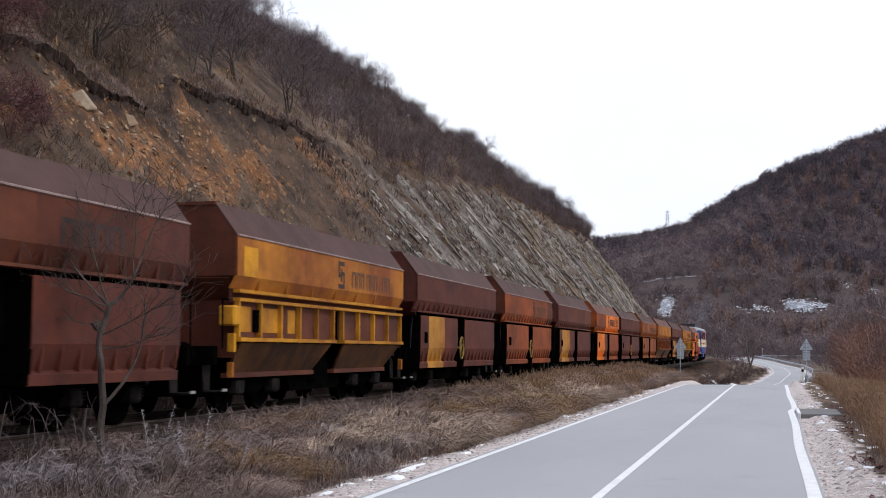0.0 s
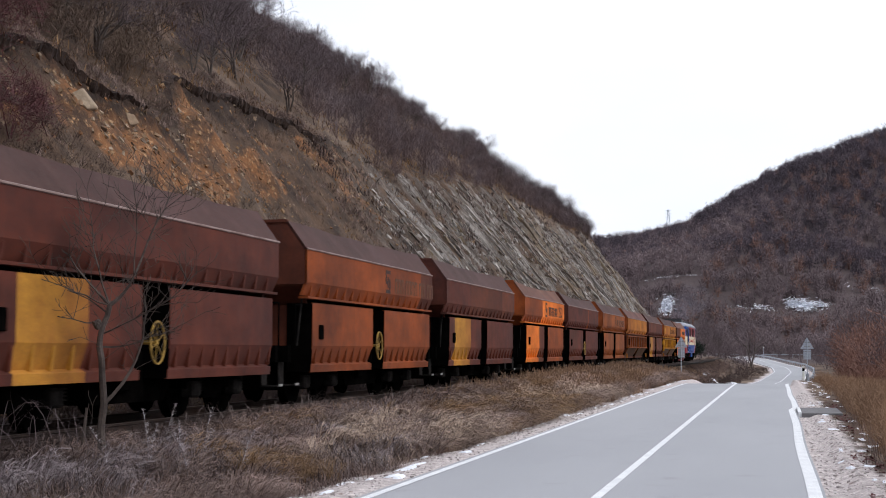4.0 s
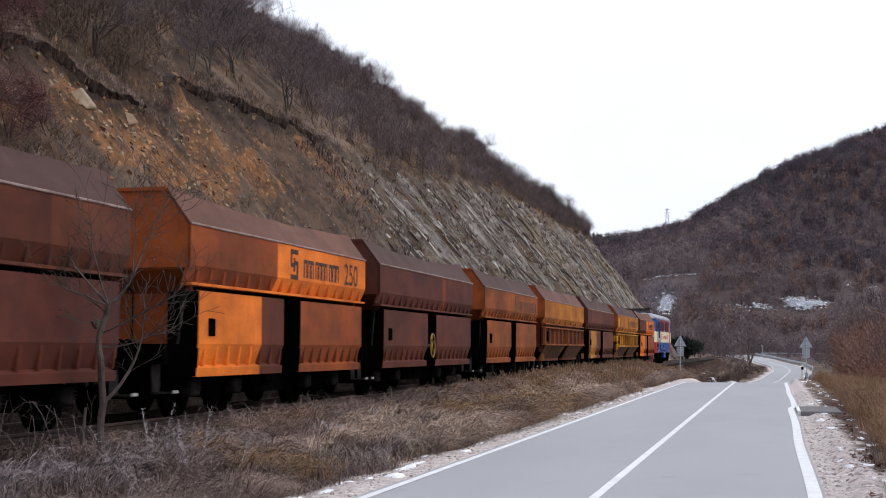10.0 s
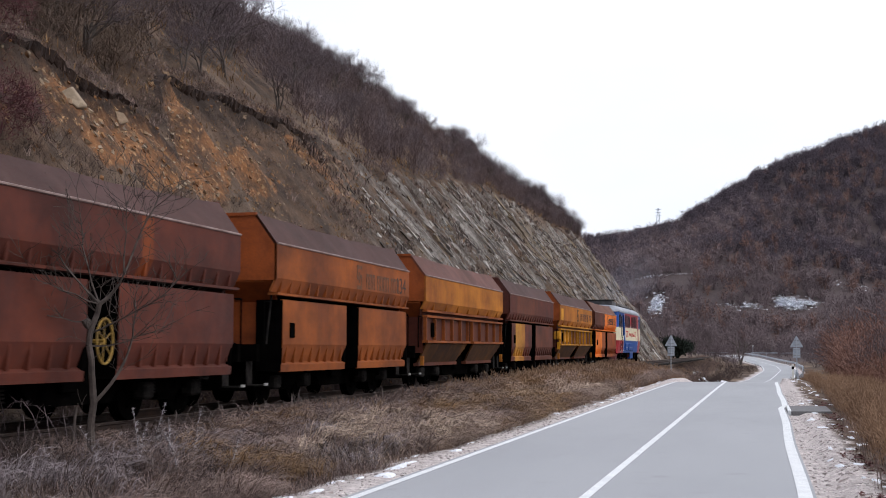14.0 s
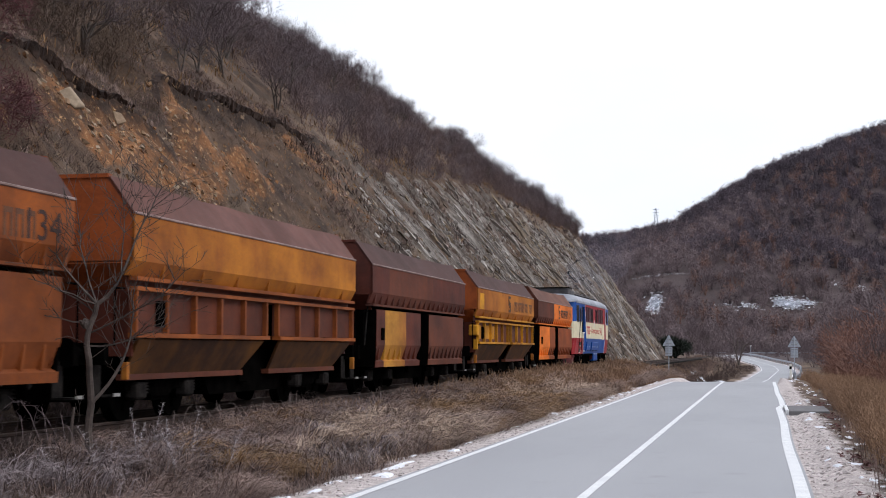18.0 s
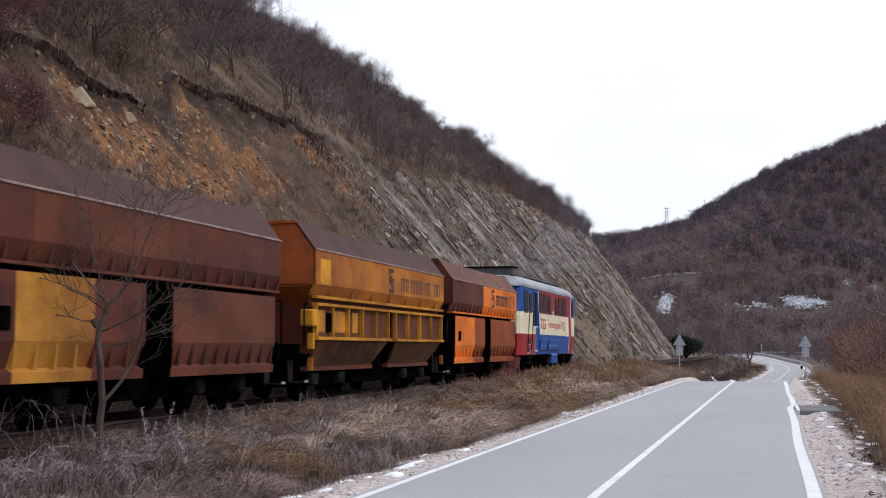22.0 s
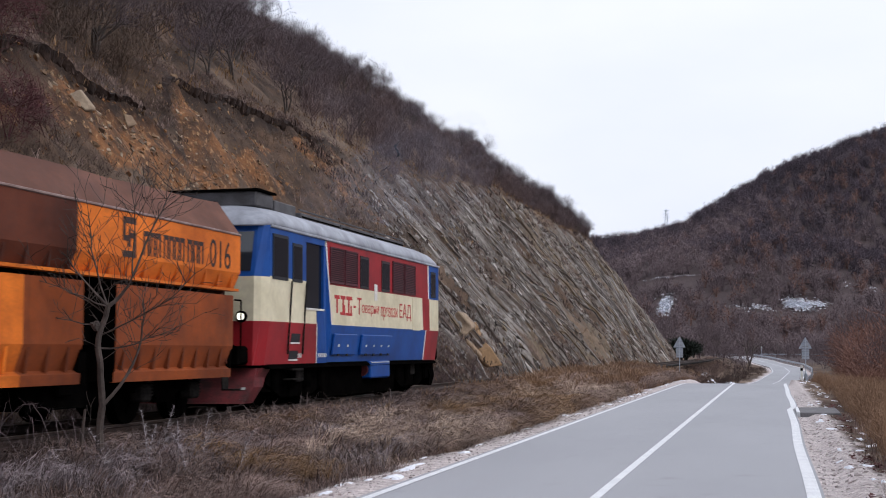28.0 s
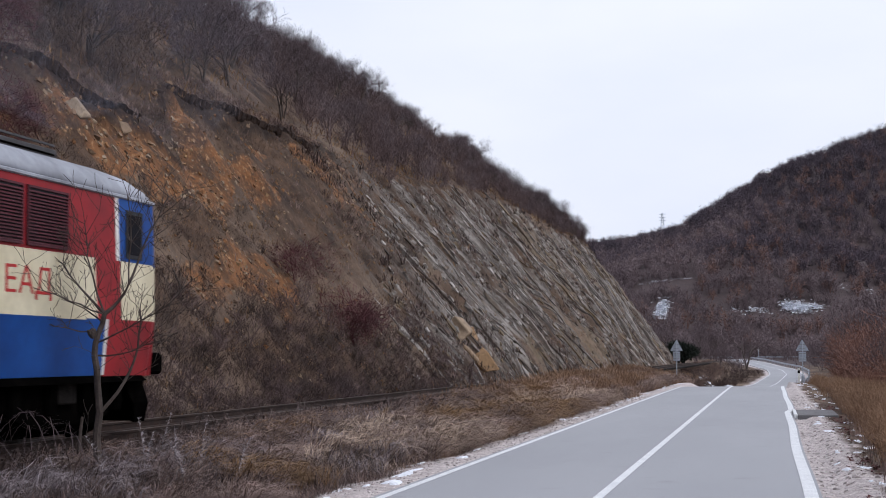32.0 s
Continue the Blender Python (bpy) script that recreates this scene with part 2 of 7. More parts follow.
# Plough red, darkened to put the shadow below the nose into the colour.
M["plow"] = plain("shaded_red_plough_paint", (0.15, 0.02, 0.024), (0.06, 0.018, 0.018), 4, 0.6)
M["damp_concrete"] = plain("damp_grey_concrete", (0.17, 0.165, 0.17), (0.12, 0.115, 0.118), 3, 0.8)
M["concrete"] = plain("weathered_concrete", (0.3, 0.29, 0.28), (0.2, 0.19, 0.185), 3, 0.9)

m, n, l, b = nodes_of("dark_window_glass", 0.08)
b.inputs["Base Color"].default_value = (0.008, 0.01, 0.014, 1)
b.inputs["Specular IOR Level"].default_value = 0.3
M["glass"] = m
m, n, l, b = nodes_of("windscreen_glass", 0.06)
b.inputs["Base Color"].default_value = (0.02, 0.024, 0.03, 1)
b.inputs["Specular IOR Level"].default_value = 0.8
M["windscreen"] = m
m, n, l, b = nodes_of("lit_headlamp", 0.3)
b.inputs["Base Color"].default_value = (0.9, 0.88, 0.75, 1)
b.inputs["Emission Color"].default_value = (1.0, 0.95, 0.75, 1)
b.inputs["Emission Strength"].default_value = 1.6
M["lamp"] = m



def stones(name, tones, rough=0.9):
    """Stone pieces, each with a tone of its own."""
    m, n, l, b = nodes_of(name, rough)
    c = n.new("ShaderNodeNewGeometry")
    inf = n.new("ShaderNodeObjectInfo").outputs["Random"]
    add_ = n.new("ShaderNodeMath")
    add_.operation = "ADD"
    l.new(c.outputs["Random Per Island"], add_.inputs[0])
    l.new(inf, add_.inputs[1])
    fr = n.new("ShaderNodeMath")
    fr.operation = "FRACT"
    l.new(add_.outputs[0], fr.inputs[0])
    r = n.new("ShaderNodeValToRGB")
    e = r.color_ramp.elements
    e[0].color, e[1].color = (*tones[0], 1), (*tones[-1], 1)
    for i, t in enumerate(tones[1:-1]):
        k = e.new((i + 1) / (len(tones) - 1))
        k.color = (*t, 1)
    l.new(fr.outputs[0], r.inputs[0])
    g = noise_tex(n, l, c.outputs["Position"], 4.0, 6, None, 0.7)
    col = blend(n, l, 0.7, r.outputs[0], ramp(n, l, g, 0.3, 0.7, (0.45, 0.43, 0.42), (1.25, 1.25, 1.25)), "MULTIPLY")
    l.new(col, b.inputs["Base Color"])
    bump(n, l, b, g, 0.6, 0.06)
    return m


M["slab_stone"] = stones("grey_bedded_limestone", [(0.08, 0.066, 0.058), (0.29, 0.265, 0.245), (0.12, 0.098, 0.082), (0.48, 0.45, 0.42), (0.10, 0.08, 0.066), (0.22, 0.165, 0.105), (0.33, 0.30, 0.275), (0.2, 0.18, 0.165)])
M["rubble_stone"] = stones("orange_brown_rubble", [(0.30, 0.145, 0.06), (0.17, 0.08, 0.035), (0.36, 0.28, 0.2), (0.10, 0.065, 0.045), (0.36, 0.225, 0.12), (0.2, 0.16, 0.125)])
M["pebble"] = stones("pale_gravel_stones", [(0.55, 0.5, 0.48), (0.36, 0.32, 0.31), (0.68, 0.64, 0.62), (0.45, 0.38, 0.36)])

# asphalt
m, n, l, b = nodes_of("grey_asphalt", 0.75)
c = n.new("ShaderNodeTexCoord").outputs["Object"]
big = noise_tex(n, l, c, 0.25, 4, (1.0, 0.25, 1.0))
col = blend(n, l, ramp(n, l, big, 0.3, 0.7), (0.315, 0.32, 0.34), (0.375, 0.38, 0.40))
fine = noise_tex(n, l, c, 55, 3)
col = blend(n, l, 0.6, col, ramp(n, l, fine, 0.3, 0.7, (0.7, 0.7, 0.7), (1.2, 1.2, 1.2)), "MULTIPLY")
stain = ramp(n, l, noise_tex(n, l, c, 1.6, 5), 0.6, 0.75, (1, 1, 1), (0.8, 0.79, 0.78))
col = blend(n, l, 0.6, col, stain, "MULTIPLY")
l.new(col, b.inputs["Base Color"])
bump(n, l, b, fine, 0.3, 0.004)
M["asphalt"] = m

# ground: dead grass and litter, orange soil, grey rock, gravel and forest floor, chosen by masks stored on the mesh
m, n, l, b = nodes_of("hillside_ground", 0.95)
geo = n.new("ShaderNodeNewGeometry").outputs["Position"]


def mask_of(name):
    a = n.new("ShaderNodeAttribute")
    a.attribute_name = name
    return a.outputs["Fac"]


def times(x, y, op="MULTIPLY"):
    k = n.new("ShaderNodeMath")
    k.operation, k.use_clamp = op, True
    for s, v in ((k.inputs[0], x), (k.inputs[1], y)):
        if isinstance(v, (int, float)):
            s.default_value = v
        else:
            l.new(v, s)
    return k.outputs[0]


n_big, n_mid, n_fine = noise_tex(n, l, geo, 0.12, 5), noise_tex(n, l, geo, 0.8, 6, None, 0.65), noise_tex(n, l, geo, 5.0, 6, None, 0.7)
grass = blend(n, l, ramp(n, l, n_mid, 0.38, 0.62), (0.04, 0.025, 0.018), (0.112, 0.069, 0.045))
grass = blend(n, l, ramp(n, l, n_big, 0.48, 0.66), grass, (0.2, 0.143, 0.104))
soil = blend(n, l, ramp(n, l, n_mid, 0.42, 0.6), (0.225, 0.1, 0.04), (0.07, 0.04, 0.025))
soil = blend(n, l, ramp(n, l, n_fine, 0.56, 0.66), soil, (0.38, 0.225, 0.115))
soil = blend(n, l, ramp(n, l, noise_tex(n, l, geo, 2.6, 5, None, 0.7), 0.55, 0.68), soil, (0.06, 0.035, 0.024))
tilt = n.new("ShaderNodeMapping")
tilt.inputs["Rotation"].default_value = (radians(-40), 0, 0)
l.new(geo, tilt.inputs[0])
tilted = tilt.outputs[0]
strata = noise_tex(n, l, tilted, 1.0, 5, (0.05, 0.75, 0.06), 0.65)
strata2 = noise_tex(n, l, tilted, 1.0, 5, (0.25, 4.2, 0.25), 0.7)
rock = blend(n, l, ramp(n, l, strata, 0.42, 0.58), (0.08, 0.062, 0.05), (0.33, 0.30, 0.275))
rock = blend(n, l, ramp(n, l, strata2, 0.40, 0.56), (0.06, 0.047, 0.04), rock)
rock = blend(n, l, ramp(n, l, noise_tex(n, l, geo, 9.0, 5, None, 0.75), 0.5, 0.68), rock, (0.33, 0.305, 0.28))
rock = blend(n, l, ramp(n, l, n_big, 0.52, 0.66), rock, (0.15, 0.11, 0.07))
gravel = blend(n, l, ramp(n, l, n_fine, 0.35, 0.65), (0.52, 0.46, 0.44), (0.80, 0.73, 0.71))
gravel = blend(n, l, ramp(n, l, noise_tex(n, l, geo, 30, 3), 0.35, 0.65), gravel, (0.42, 0.36, 0.35))
# Forest floor also tinted purple, as painted haze.
forest = blend(n, l, ramp(n, l, n_mid, 0.35, 0.65), (0.055, 0.041, 0.043), (0.092, 0.066, 0.064))
# Ballast tone kept near black to paint in the shade under the train.
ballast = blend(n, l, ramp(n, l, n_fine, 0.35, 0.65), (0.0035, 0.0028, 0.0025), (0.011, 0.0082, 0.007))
rough_soil = ramp(n, l, times(times(mask_of("soil"), 0.42), times(noise_tex(n, l, geo, 1.9, 7, None, 0.75), 0.95), "ADD"), 0.72, 0.86)
rough_rock = times(mask_of("rock"), ramp(n, l, noise_tex(n, l, tilted, 0.5, 6, (0.4, 1.3, 0.4), 0.65), 0.40, 0.54))
col = blend(n, l, rough_soil, grass, soil)
# Dark band below the turf lip: roots, deepened with painted shade.
col = blend(n, l, times(mask_of("root_shade"), 0.9), col, (0.022, 0.014, 0.011))
col = blend(n, l, rough_rock, col, rock)
col = blend(n, l, times(mask_of("forest"), 1.0), col, forest)
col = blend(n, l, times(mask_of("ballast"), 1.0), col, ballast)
col = blend(n, l, times(mask_of("gravel"), 1.0), col, gravel)
col = blend(n, l, 0.6, col, ramp(n, l, n_fine, 0.3, 0.7, (0.55, 0.55, 0.55), (1.3, 1.3, 1.3)), "MULTIPLY")
l.new(col, b.inputs["Base Color"])
bump(n, l, b, n_fine, 0.7, 0.12)
M["ground"] = m


# ---------------------------------------------------------------- building helpers
def link_mesh(name, bm, material, parent=None, label="", smooth=False):
    me = bpy.data.meshes.new(name)
    bm.to_mesh(me)
    bm.free()
    if material:
        me.materials.append(material)
    if smooth:
        me.shade_smooth()
    ob = new(name, me)
    if parent:
        ob.parent = parent
    if label:
        tagged(ob, label)
    return ob


def part(name, bm, material, parent, label="", smooth=False):
    return link_mesh(name, bm, material, parent, label, smooth)


def box(bm, x0, x1, y0, y1, z0, z1, bevel=0.0):
    made = bmesh.ops.create_cube(bm, size=1.0, matrix=Matrix.Translation(((x0 + x1) / 2, (y0 + y1) / 2, (z0 + z1) / 2)) @ Matrix.Diagonal((x1 - x0, y1 - y0, z1 - z0, 1)))
    if bevel:
        edges = {e for v in made["verts"] for e in v.link_edges}
        bmesh.ops.bevel(bm, geom=list(edges), offset=bevel, segments=1, affect="EDGES", profile=0.5)
    return bm


def boxed(*dims, bevel=0.0):
    return box(bmesh.new(), *dims, bevel=bevel)


def rod(bm, p, q, r0, r1=None, sides=8):
    p, q = Vector(p), Vector(q)
    d = q - p
    m = Matrix.Translation((p + q) / 2) @ d.to_track_quat("Z", "Y").to_matrix().to_4x4()
    bmesh.ops.create_cone(bm, cap_ends=True, segments=sides, radius1=r0, radius2=r0 if r1 is None else r1, depth=d.length, matrix=m)
    return bm


def rodded(p, q, r0, r1=None, sides=8):
    return rod(bmesh.new(), p, q, r0, r1, sides)


def prism(bm, outline, axis, a, b):
    """A closed outline of 2D points, pushed along an axis from a to b. axis 'y': points are (x, z); 'x': (y, z); 'z': (x, y)."""
    def at(p, k):
        return {"y": (p[0], k, p[1]), "x": (k, p[0], p[1]), "z": (p[0], p[1], k)}[axis]
    lo, hi = [bm.verts.new(at(p, a)) for p in outline], [bm.verts.new(at(p, b)) for p in outline]
    k = len(outline)
    faces = [bm.faces.new((lo[i], lo[(i + 1) % k], hi[(i + 1) % k], hi[i])) for i in range(k)]
    faces += [bm.faces.new(lo[::-1]), bm.faces.new(hi)]
    bmesh.ops.recalc_face_normals(bm, faces=faces)
    return bm


def slab(bm, a, b, c, d, thick):
    """A plate on four corners, thickened away from its normal."""
    a, b, c, d = map(Vector, (a, b, c, d))
    nrm = (b - a).cross(d - a).normalized() * thick
    top = [bm.verts.new(p) for p in (a, b, c, d)]
    low = [bm.verts.new(p - nrm) for p in (a, b, c, d)]
    bm.faces.new(top)
    bm.faces.new(low[::-1])
    for i in range(4):
        bm.faces.new((top[i], low[i], low[(i + 1) % 4], top[(i + 1) % 4]))
    return bm


def soup(name, verts, faces, material, parent=None, label="", category="", kind=""):
    """Many small faces as one mesh; verts (n, 3) and faces (m, 3)."""
    me = bpy.data.meshes.new(name)
    me.from_pydata(verts, [], faces)
    me.materials.append(material)
    ob = new(name, me)
    if parent:
        ob.parent = parent
    return tagged(ob, label, category, kind=kind)


# ---------------------------------------------------------------- the lie of the land
RAIL_Z, TRACK_X = 0.65, -10.5
ROAD_Y = (-60, 60, 76, 95, 130, 175, 230, 270, 310, 350, 390, 430, 520)
ROAD_X = (-2.1, -2.1, -2.1, -2.0, -1.2, 0.65, 2.6, 2.1, -0.9, -4.4, -9.0, -17.0, -45.0)
ROAD_Z = (0, 0, -0.02, -0.6, -1.75, -2.1, -1.75, -1.5, -1.1, -0.45, 0.0, 0.4, 1.0)
_ry = np.arange(-60, 520, 1.0)


def bend(y):
    """How far the railway swings towards the road by y."""
    return 0.0055 * (y - 62 + ((y - 62) ** 2 + 144) ** 0.5)


def _soft(v, w):
    k = np.hanning(w)
    return np.convolve(np.pad(v, w // 2, mode="edge"), k / k.sum(), mode="valid")[:len(v)]


_rx, _rz = _soft(np.interp(_ry, ROAD_Y, ROAD_X), 31), _soft(np.interp(_ry, ROAD_Y, ROAD_Z), 15)


def road_x(y):
    return np.interp(y, _ry, _rx)


def road_z(y):
    return np.interp(y, _ry, _rz)


def step(a, b, v):
    t = np.clip((v - a) / (b - a), 0, 1)
    return t * t * (3 - 2 * t)


@functools.lru_cache(None)
def waves(seed, octaves):
    """Directions, phases and strengths of the sines that make up one wobble."""
    r = np.random.RandomState(seed)
    out, amp = [], 1.0
    for o in range(octaves):
        for k in range(3):
            a, ph = r.uniform(0, 6.283), r.uniform(0, 6.283)
            f = 2.0 ** o * r.uniform(0.7, 1.3)
            out.append((amp / 3, f * math.cos(a), f * math.sin(a), ph))
        amp *= 0.5
    return out


def fractal(x, y, seed=0, octaves=4):
    """A cheap smooth wobble between about -1 and 1."""
    if isinstance(x, (int, float)) and isinstance(y, (int, float)):
        return sum(amp * math.sin(kx * x + ky * y + ph) for amp, kx, ky, ph in waves(seed, octaves))
    return sum(amp * np.sin(kx * x + ky * y + ph) for amp, kx, ky, ph in waves(seed, octaves))


FAR_AZ = (-3, -0.4, -0.25, -0.13, -0.096, -0.0625, -0.029, 0.0125, 0.054, 0.0825, 0.2, 3)
FAR_EL = (0.045, 0.05, 0.07, 0.074, 0.080, 0.089, 0.109, 0.131, 0.145, 0.154, 0.16, 0.10)
SPUR_EL = (0.02, 0.03, 0.045, 0.058, 0.068, 0.076, 0.080, 0.078, 0.068, 0.058, 0.05, 0.03)


def cut_top(y):
    return np.interp(y, (0, 30, 35, 38.5, 41, 43, 50, 58, 66, 76, 95, 114, 141, 190), (19.3, 19.7, 19.9, 19.5, 18.9, 20.6, 21.0, 21.2, 21.3, 21.1, 22.0, 23.0, 23.2, 23.8)) + 0.22 * fractal(y * 0.0, y * 0.9, 31)


def crest(y):
    return np.interp(y, (0, 100, 150, 185), (38.0, 34.0, 29.0, 25.0))


def crest_z(y):
    return np.interp(y, (0, 100, 150, 185), (26.5, 23.6, 19.7, 17.0))


def bare_soil(d, y):
    """How bare the cutting is: patches of orange earth, most of them under its lip."""
    under_lip = np.exp(-((cut_top(y) - 1.0 - d) / 1.5) ** 2)
    return step(0.22, 0.62, 0.7 * fractal(d * 1.5, y * 0.3, 33, 4) + 0.4 * fractal(d * 3.2, y * 1.1, 35, 2) + 0.85 * under_lip - 0.04 - 0.012 * np.clip(y - 45, 0, 40))


def land(x, y):
    """Height and masks of the ground at x, y (arrays)."""
    d = -x
    wob = fractal(x * 0.35, y * 0.35, 3)
    small = fractal(x * 1.6, y * 1.6, 5)
    rz, rx = road_z(y), road_x(y)
    # road side: level strip, shallow trough, then the railway bed
    swing = bend(y)
    bed = np.interp(d + swing * step(7.0, 8.5, d), (5.2, 6.2, 7.4, 8.6, 9.0, 12.0, 12.4, 12.9), (0.0, -0.12, -0.02, 0.30, 0.40, 0.40, 0.22, 0.2))
    bed = np.where(d < 5.2, 0.0, bed) + np.where((d > 5.6) & (d < 8.4), 0.06 * wob + 0.05 * small, 0)
    right = np.interp(x, (0.5, 1.6, 3.0, 8.0, 30.0, 80.0), (0.0, -0.03, -0.25, -0.9, -2.0, 0.0))
    lowland = np.where(x > 0.4, right, bed)
    sink = step(76, 130, y)
    z = lowland * (1 - sink) + sink * np.where(d < 6.5, rz - 0.12 + 0.25 * np.clip(np.abs(x - rx) - 4, 0, 6) * 0.4, np.interp(d, (6.5, 9, 12, 40), (0.0, 0.4, 0.4, 2.0)))
    z = np.where((x > 0.4) & (y > 76), lowland * (1 - sink) + sink * (rz - 0.1 - 0.02 * np.clip(x - rx - 3.2, 0, 30)), z)
    # the cutting and the hill above it
    top, back = cut_top(y), crest(y)
    face = np.clip(d - 12.9, 0, None)
    rise_cut = np.minimum(face, top - 12.9) * 1.42
    rise_up = np.clip(np.minimum(d, back) - top, 0, None) / (back - top) * (crest_z(y) - (top - 12.9) * 1.42)
    # the lip of turf overhangs a hollow in the bare earth
    lip = (1 - step(58, 78, y)) * np.clip(0.75 + 0.5 * fractal(x * 0.0, y * 0.6, 36), 0.2, 1.2)
    rise_cut = rise_cut - 0.42 * lip * step(top - 1.2, top - 0.3, d) * (1 - step(top - 0.28, top - 0.02, d))
    rise_back = np.clip(d - back, 0, 40) * 0.22
    on_face = step(12.9, 13.8, d) * (1 - step(top - 0.8, top + 1.0, d))
    bedding = y + 1.2 * d
    layer = 0.42 * np.sin(bedding * 1.15 + 0.8 * fractal(bedding * 0.0, y * 0.2, 9)) + 0.3 * np.sin(bedding * 2.9 + 1.3) + 0.2 * np.sin(bedding * 6.1)
    rocky = step(42, 62, y - 2.3 * np.clip(d - 13.8, 0, 8) + 2.5 * fractal(x * 0.3, y * 0.1, 11)) 
    hill = rise_cut + rise_up + rise_back + on_face * (layer * (0.25 + 0.75 * rocky) * 0.9 + 0.55 * wob + 0.22 * small) + step(top, top + 3, d) * (0.5 * wob + 0.2 * small)
    end = 1 - step(184, 222, y + 0.25 * (d - 13) + 2.0 * wob)
    start = step(-60, -10, y)
    z = z + np.where(d > 12.9, hill * end * start, 0)
    # far slopes
    az = x / np.maximum(y, 60.0)
    az = np.clip(az, -3, 3)
    near_road = (1 - step(4.5, 12, np.abs(x - rx))) * step(85, 120, y) * (1 - step(398, 425, y))
    z = np.where(d < 12.9, z * (1 - near_road) + (rz - 0.12) * near_road, z)
    z = np.where((y > 240) & (d >= 12.9), z * (1 - near_road) + (rz - 0.12) * near_road, z)
    spur = np.interp(az, FAR_AZ, SPUR_EL) * 570 + 3.5 * fractal(x * 0.022, y * 0.022, 21) + 1.5 * fractal(x * 0.08, y * 0.08, 22)
    far = np.interp(az, FAR_AZ, FAR_EL) * 950 + 6 * fractal(x * 0.012, y * 0.012, 23) + 2.0 * fractal(x * 0.05, y * 0.05, 24)
    z = z + spur * step(395, 580, y) * 0.97 + (far - spur) * step(680, 960, y) - 0.55 * far * step(1000, 1900, y)
    # far ground to the sides and behind climbs gently
    z = z + 0.16 * np.clip(x - 60, 0, 300) * (1 - step(300, 500, y))
    far_left = 0.05 * np.clip(d - 90, 0, 400)
    z = z + far_left
    on_hill = np.where(d > 12.9, end, 0)
    on_cut = on_hill * step(13.0, 13.6, d) * (1 - step(top - 0.15, top + 0.15, d))
    soil = on_cut * (1 - 0.85 * rocky) * step(14.3, 15.6, d + 0.7 * fractal(x * 0.5, y * 0.25, 33)) * bare_soil(d, y)
    # Band of rooty earth and painted shade just under the lip.
    root_shade = on_hill * step(top - 0.3, top - 0.18, d + 0.05 * small) * (1 - step(top - 0.05, top + 0.1, d)) * np.clip(1.4 * lip, 0, 1)
    rock = on_cut * rocky * step(13.2, 14.4, d + 0.6 * fractal(x * 0.5, y * 0.25, 34) + 0.05 * np.clip(y - 55, 0, 40))
    gravel = np.where((y < 110) & (d < 5.95 + 0.12 * small) & (x < 1.45 + 0.15 * small), 1.0, 0.0)
    gravel = np.maximum(gravel, np.where((y >= 110) & (y < 400) & (np.abs(x - rx) < 3.6), 1.0, 0.0))
    forest = step(300, 340, y)
    # Dark bed mask, widened past the track to carry the train's shade.
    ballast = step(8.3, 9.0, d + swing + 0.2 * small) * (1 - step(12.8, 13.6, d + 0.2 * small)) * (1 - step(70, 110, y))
    return z, rock, soil, gravel, forest, ballast, root_shade


def stretch_lines(points):
    """Grid lines from stretches (start, end, spacing)."""
    out = []
    for a, b_, s in points:
        k = max(1, int(round((b_ - a) / s)))
        out += [a + (b_ - a) * i / k for i in range(k)]
    return np.array(out + [points[-1][1]])


gx = stretch_lines([(-2600, -600, 250), (-600, -200, 25), (-200, -60, 7), (-60, -40, 1.2), (-40, -24, 0.5), (-24, -12.9, 0.21), (-12.9, -8.4, 0.35), (-8.4, -5.2, 0.25), (-5.2, 0.5, 0.6), (0.5, 3.5, 0.2), (3.5, 12, 0.7), (12, 60, 4), (60, 300, 12), (300, 2600, 230)])
gy = stretch_lines([(-300, -20, 28), (-20, 8, 2), (8, 60, 0.3), (60, 120, 0.42), (120, 225, 0.7), (225, 340, 4), (340, 1000, 9), (1000, 2000, 50), (2000, 4600, 260)])
XX, YY = np.meshgrid(gx, gy)
ZZ, ROCK, SOIL, GRAVEL, FOREST, BALLAST, ROOT_SHADE = land(XX, YY)
under_road = (np.abs(XX - road_x(YY)) < 3.1) & (YY < 400) & (YY > -60)
ZZ = np.where(under_road, np.minimum(ZZ, road_z(YY) - np.where(XX > 0, 0.1, 0.05)), ZZ)
nx, ny = len(gx), len(gy)
idx = np.arange(nx * ny).reshape(ny, nx)
quads = np.stack([idx[:-1, :-1], idx[:-1, 1:], idx[1:, 1:], idx[1:, :-1]], -1).reshape(-1, 4)
me = bpy.data.meshes.new("ground")
me.from_pydata(np.stack([XX, YY, ZZ], -1).reshape(-1, 3).tolist(), [], quads.tolist())
for key, arr in (("rock", ROCK), ("soil", SOIL), ("gravel", GRAVEL), ("forest", FOREST), ("ballast", BALLAST), ("root_shade", ROOT_SHADE)):
    at = me.attributes.new(key, "FLOAT", "POINT")
    at.data.foreach_set("value", np.ascontiguousarray(arr, dtype=np.float32).ravel())
me.materials.append(M["ground"])
me.shade_smooth()
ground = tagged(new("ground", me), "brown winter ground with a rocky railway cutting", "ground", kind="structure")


def height(x, y):
    """The ground's height at x, y (numbers or arrays), read from its sheet."""
    x, y = np.asarray(x, float), np.asarray(y, float)
    i = np.clip(np.searchsorted(gx, x) - 1, 0, nx - 2)
    j = np.clip(np.searchsorted(gy, y) - 1, 0, ny - 2)
    u, v = (x - gx[i]) / (gx[i + 1] - gx[i]), (y - gy[j]) / (gy[j + 1] - gy[j])
    return ZZ[j, i] * (1 - u) * (1 - v) + ZZ[j, i + 1] * u * (1 - v) + ZZ[j + 1, i] * (1 - u) * v + ZZ[j + 1, i + 1] * u * v


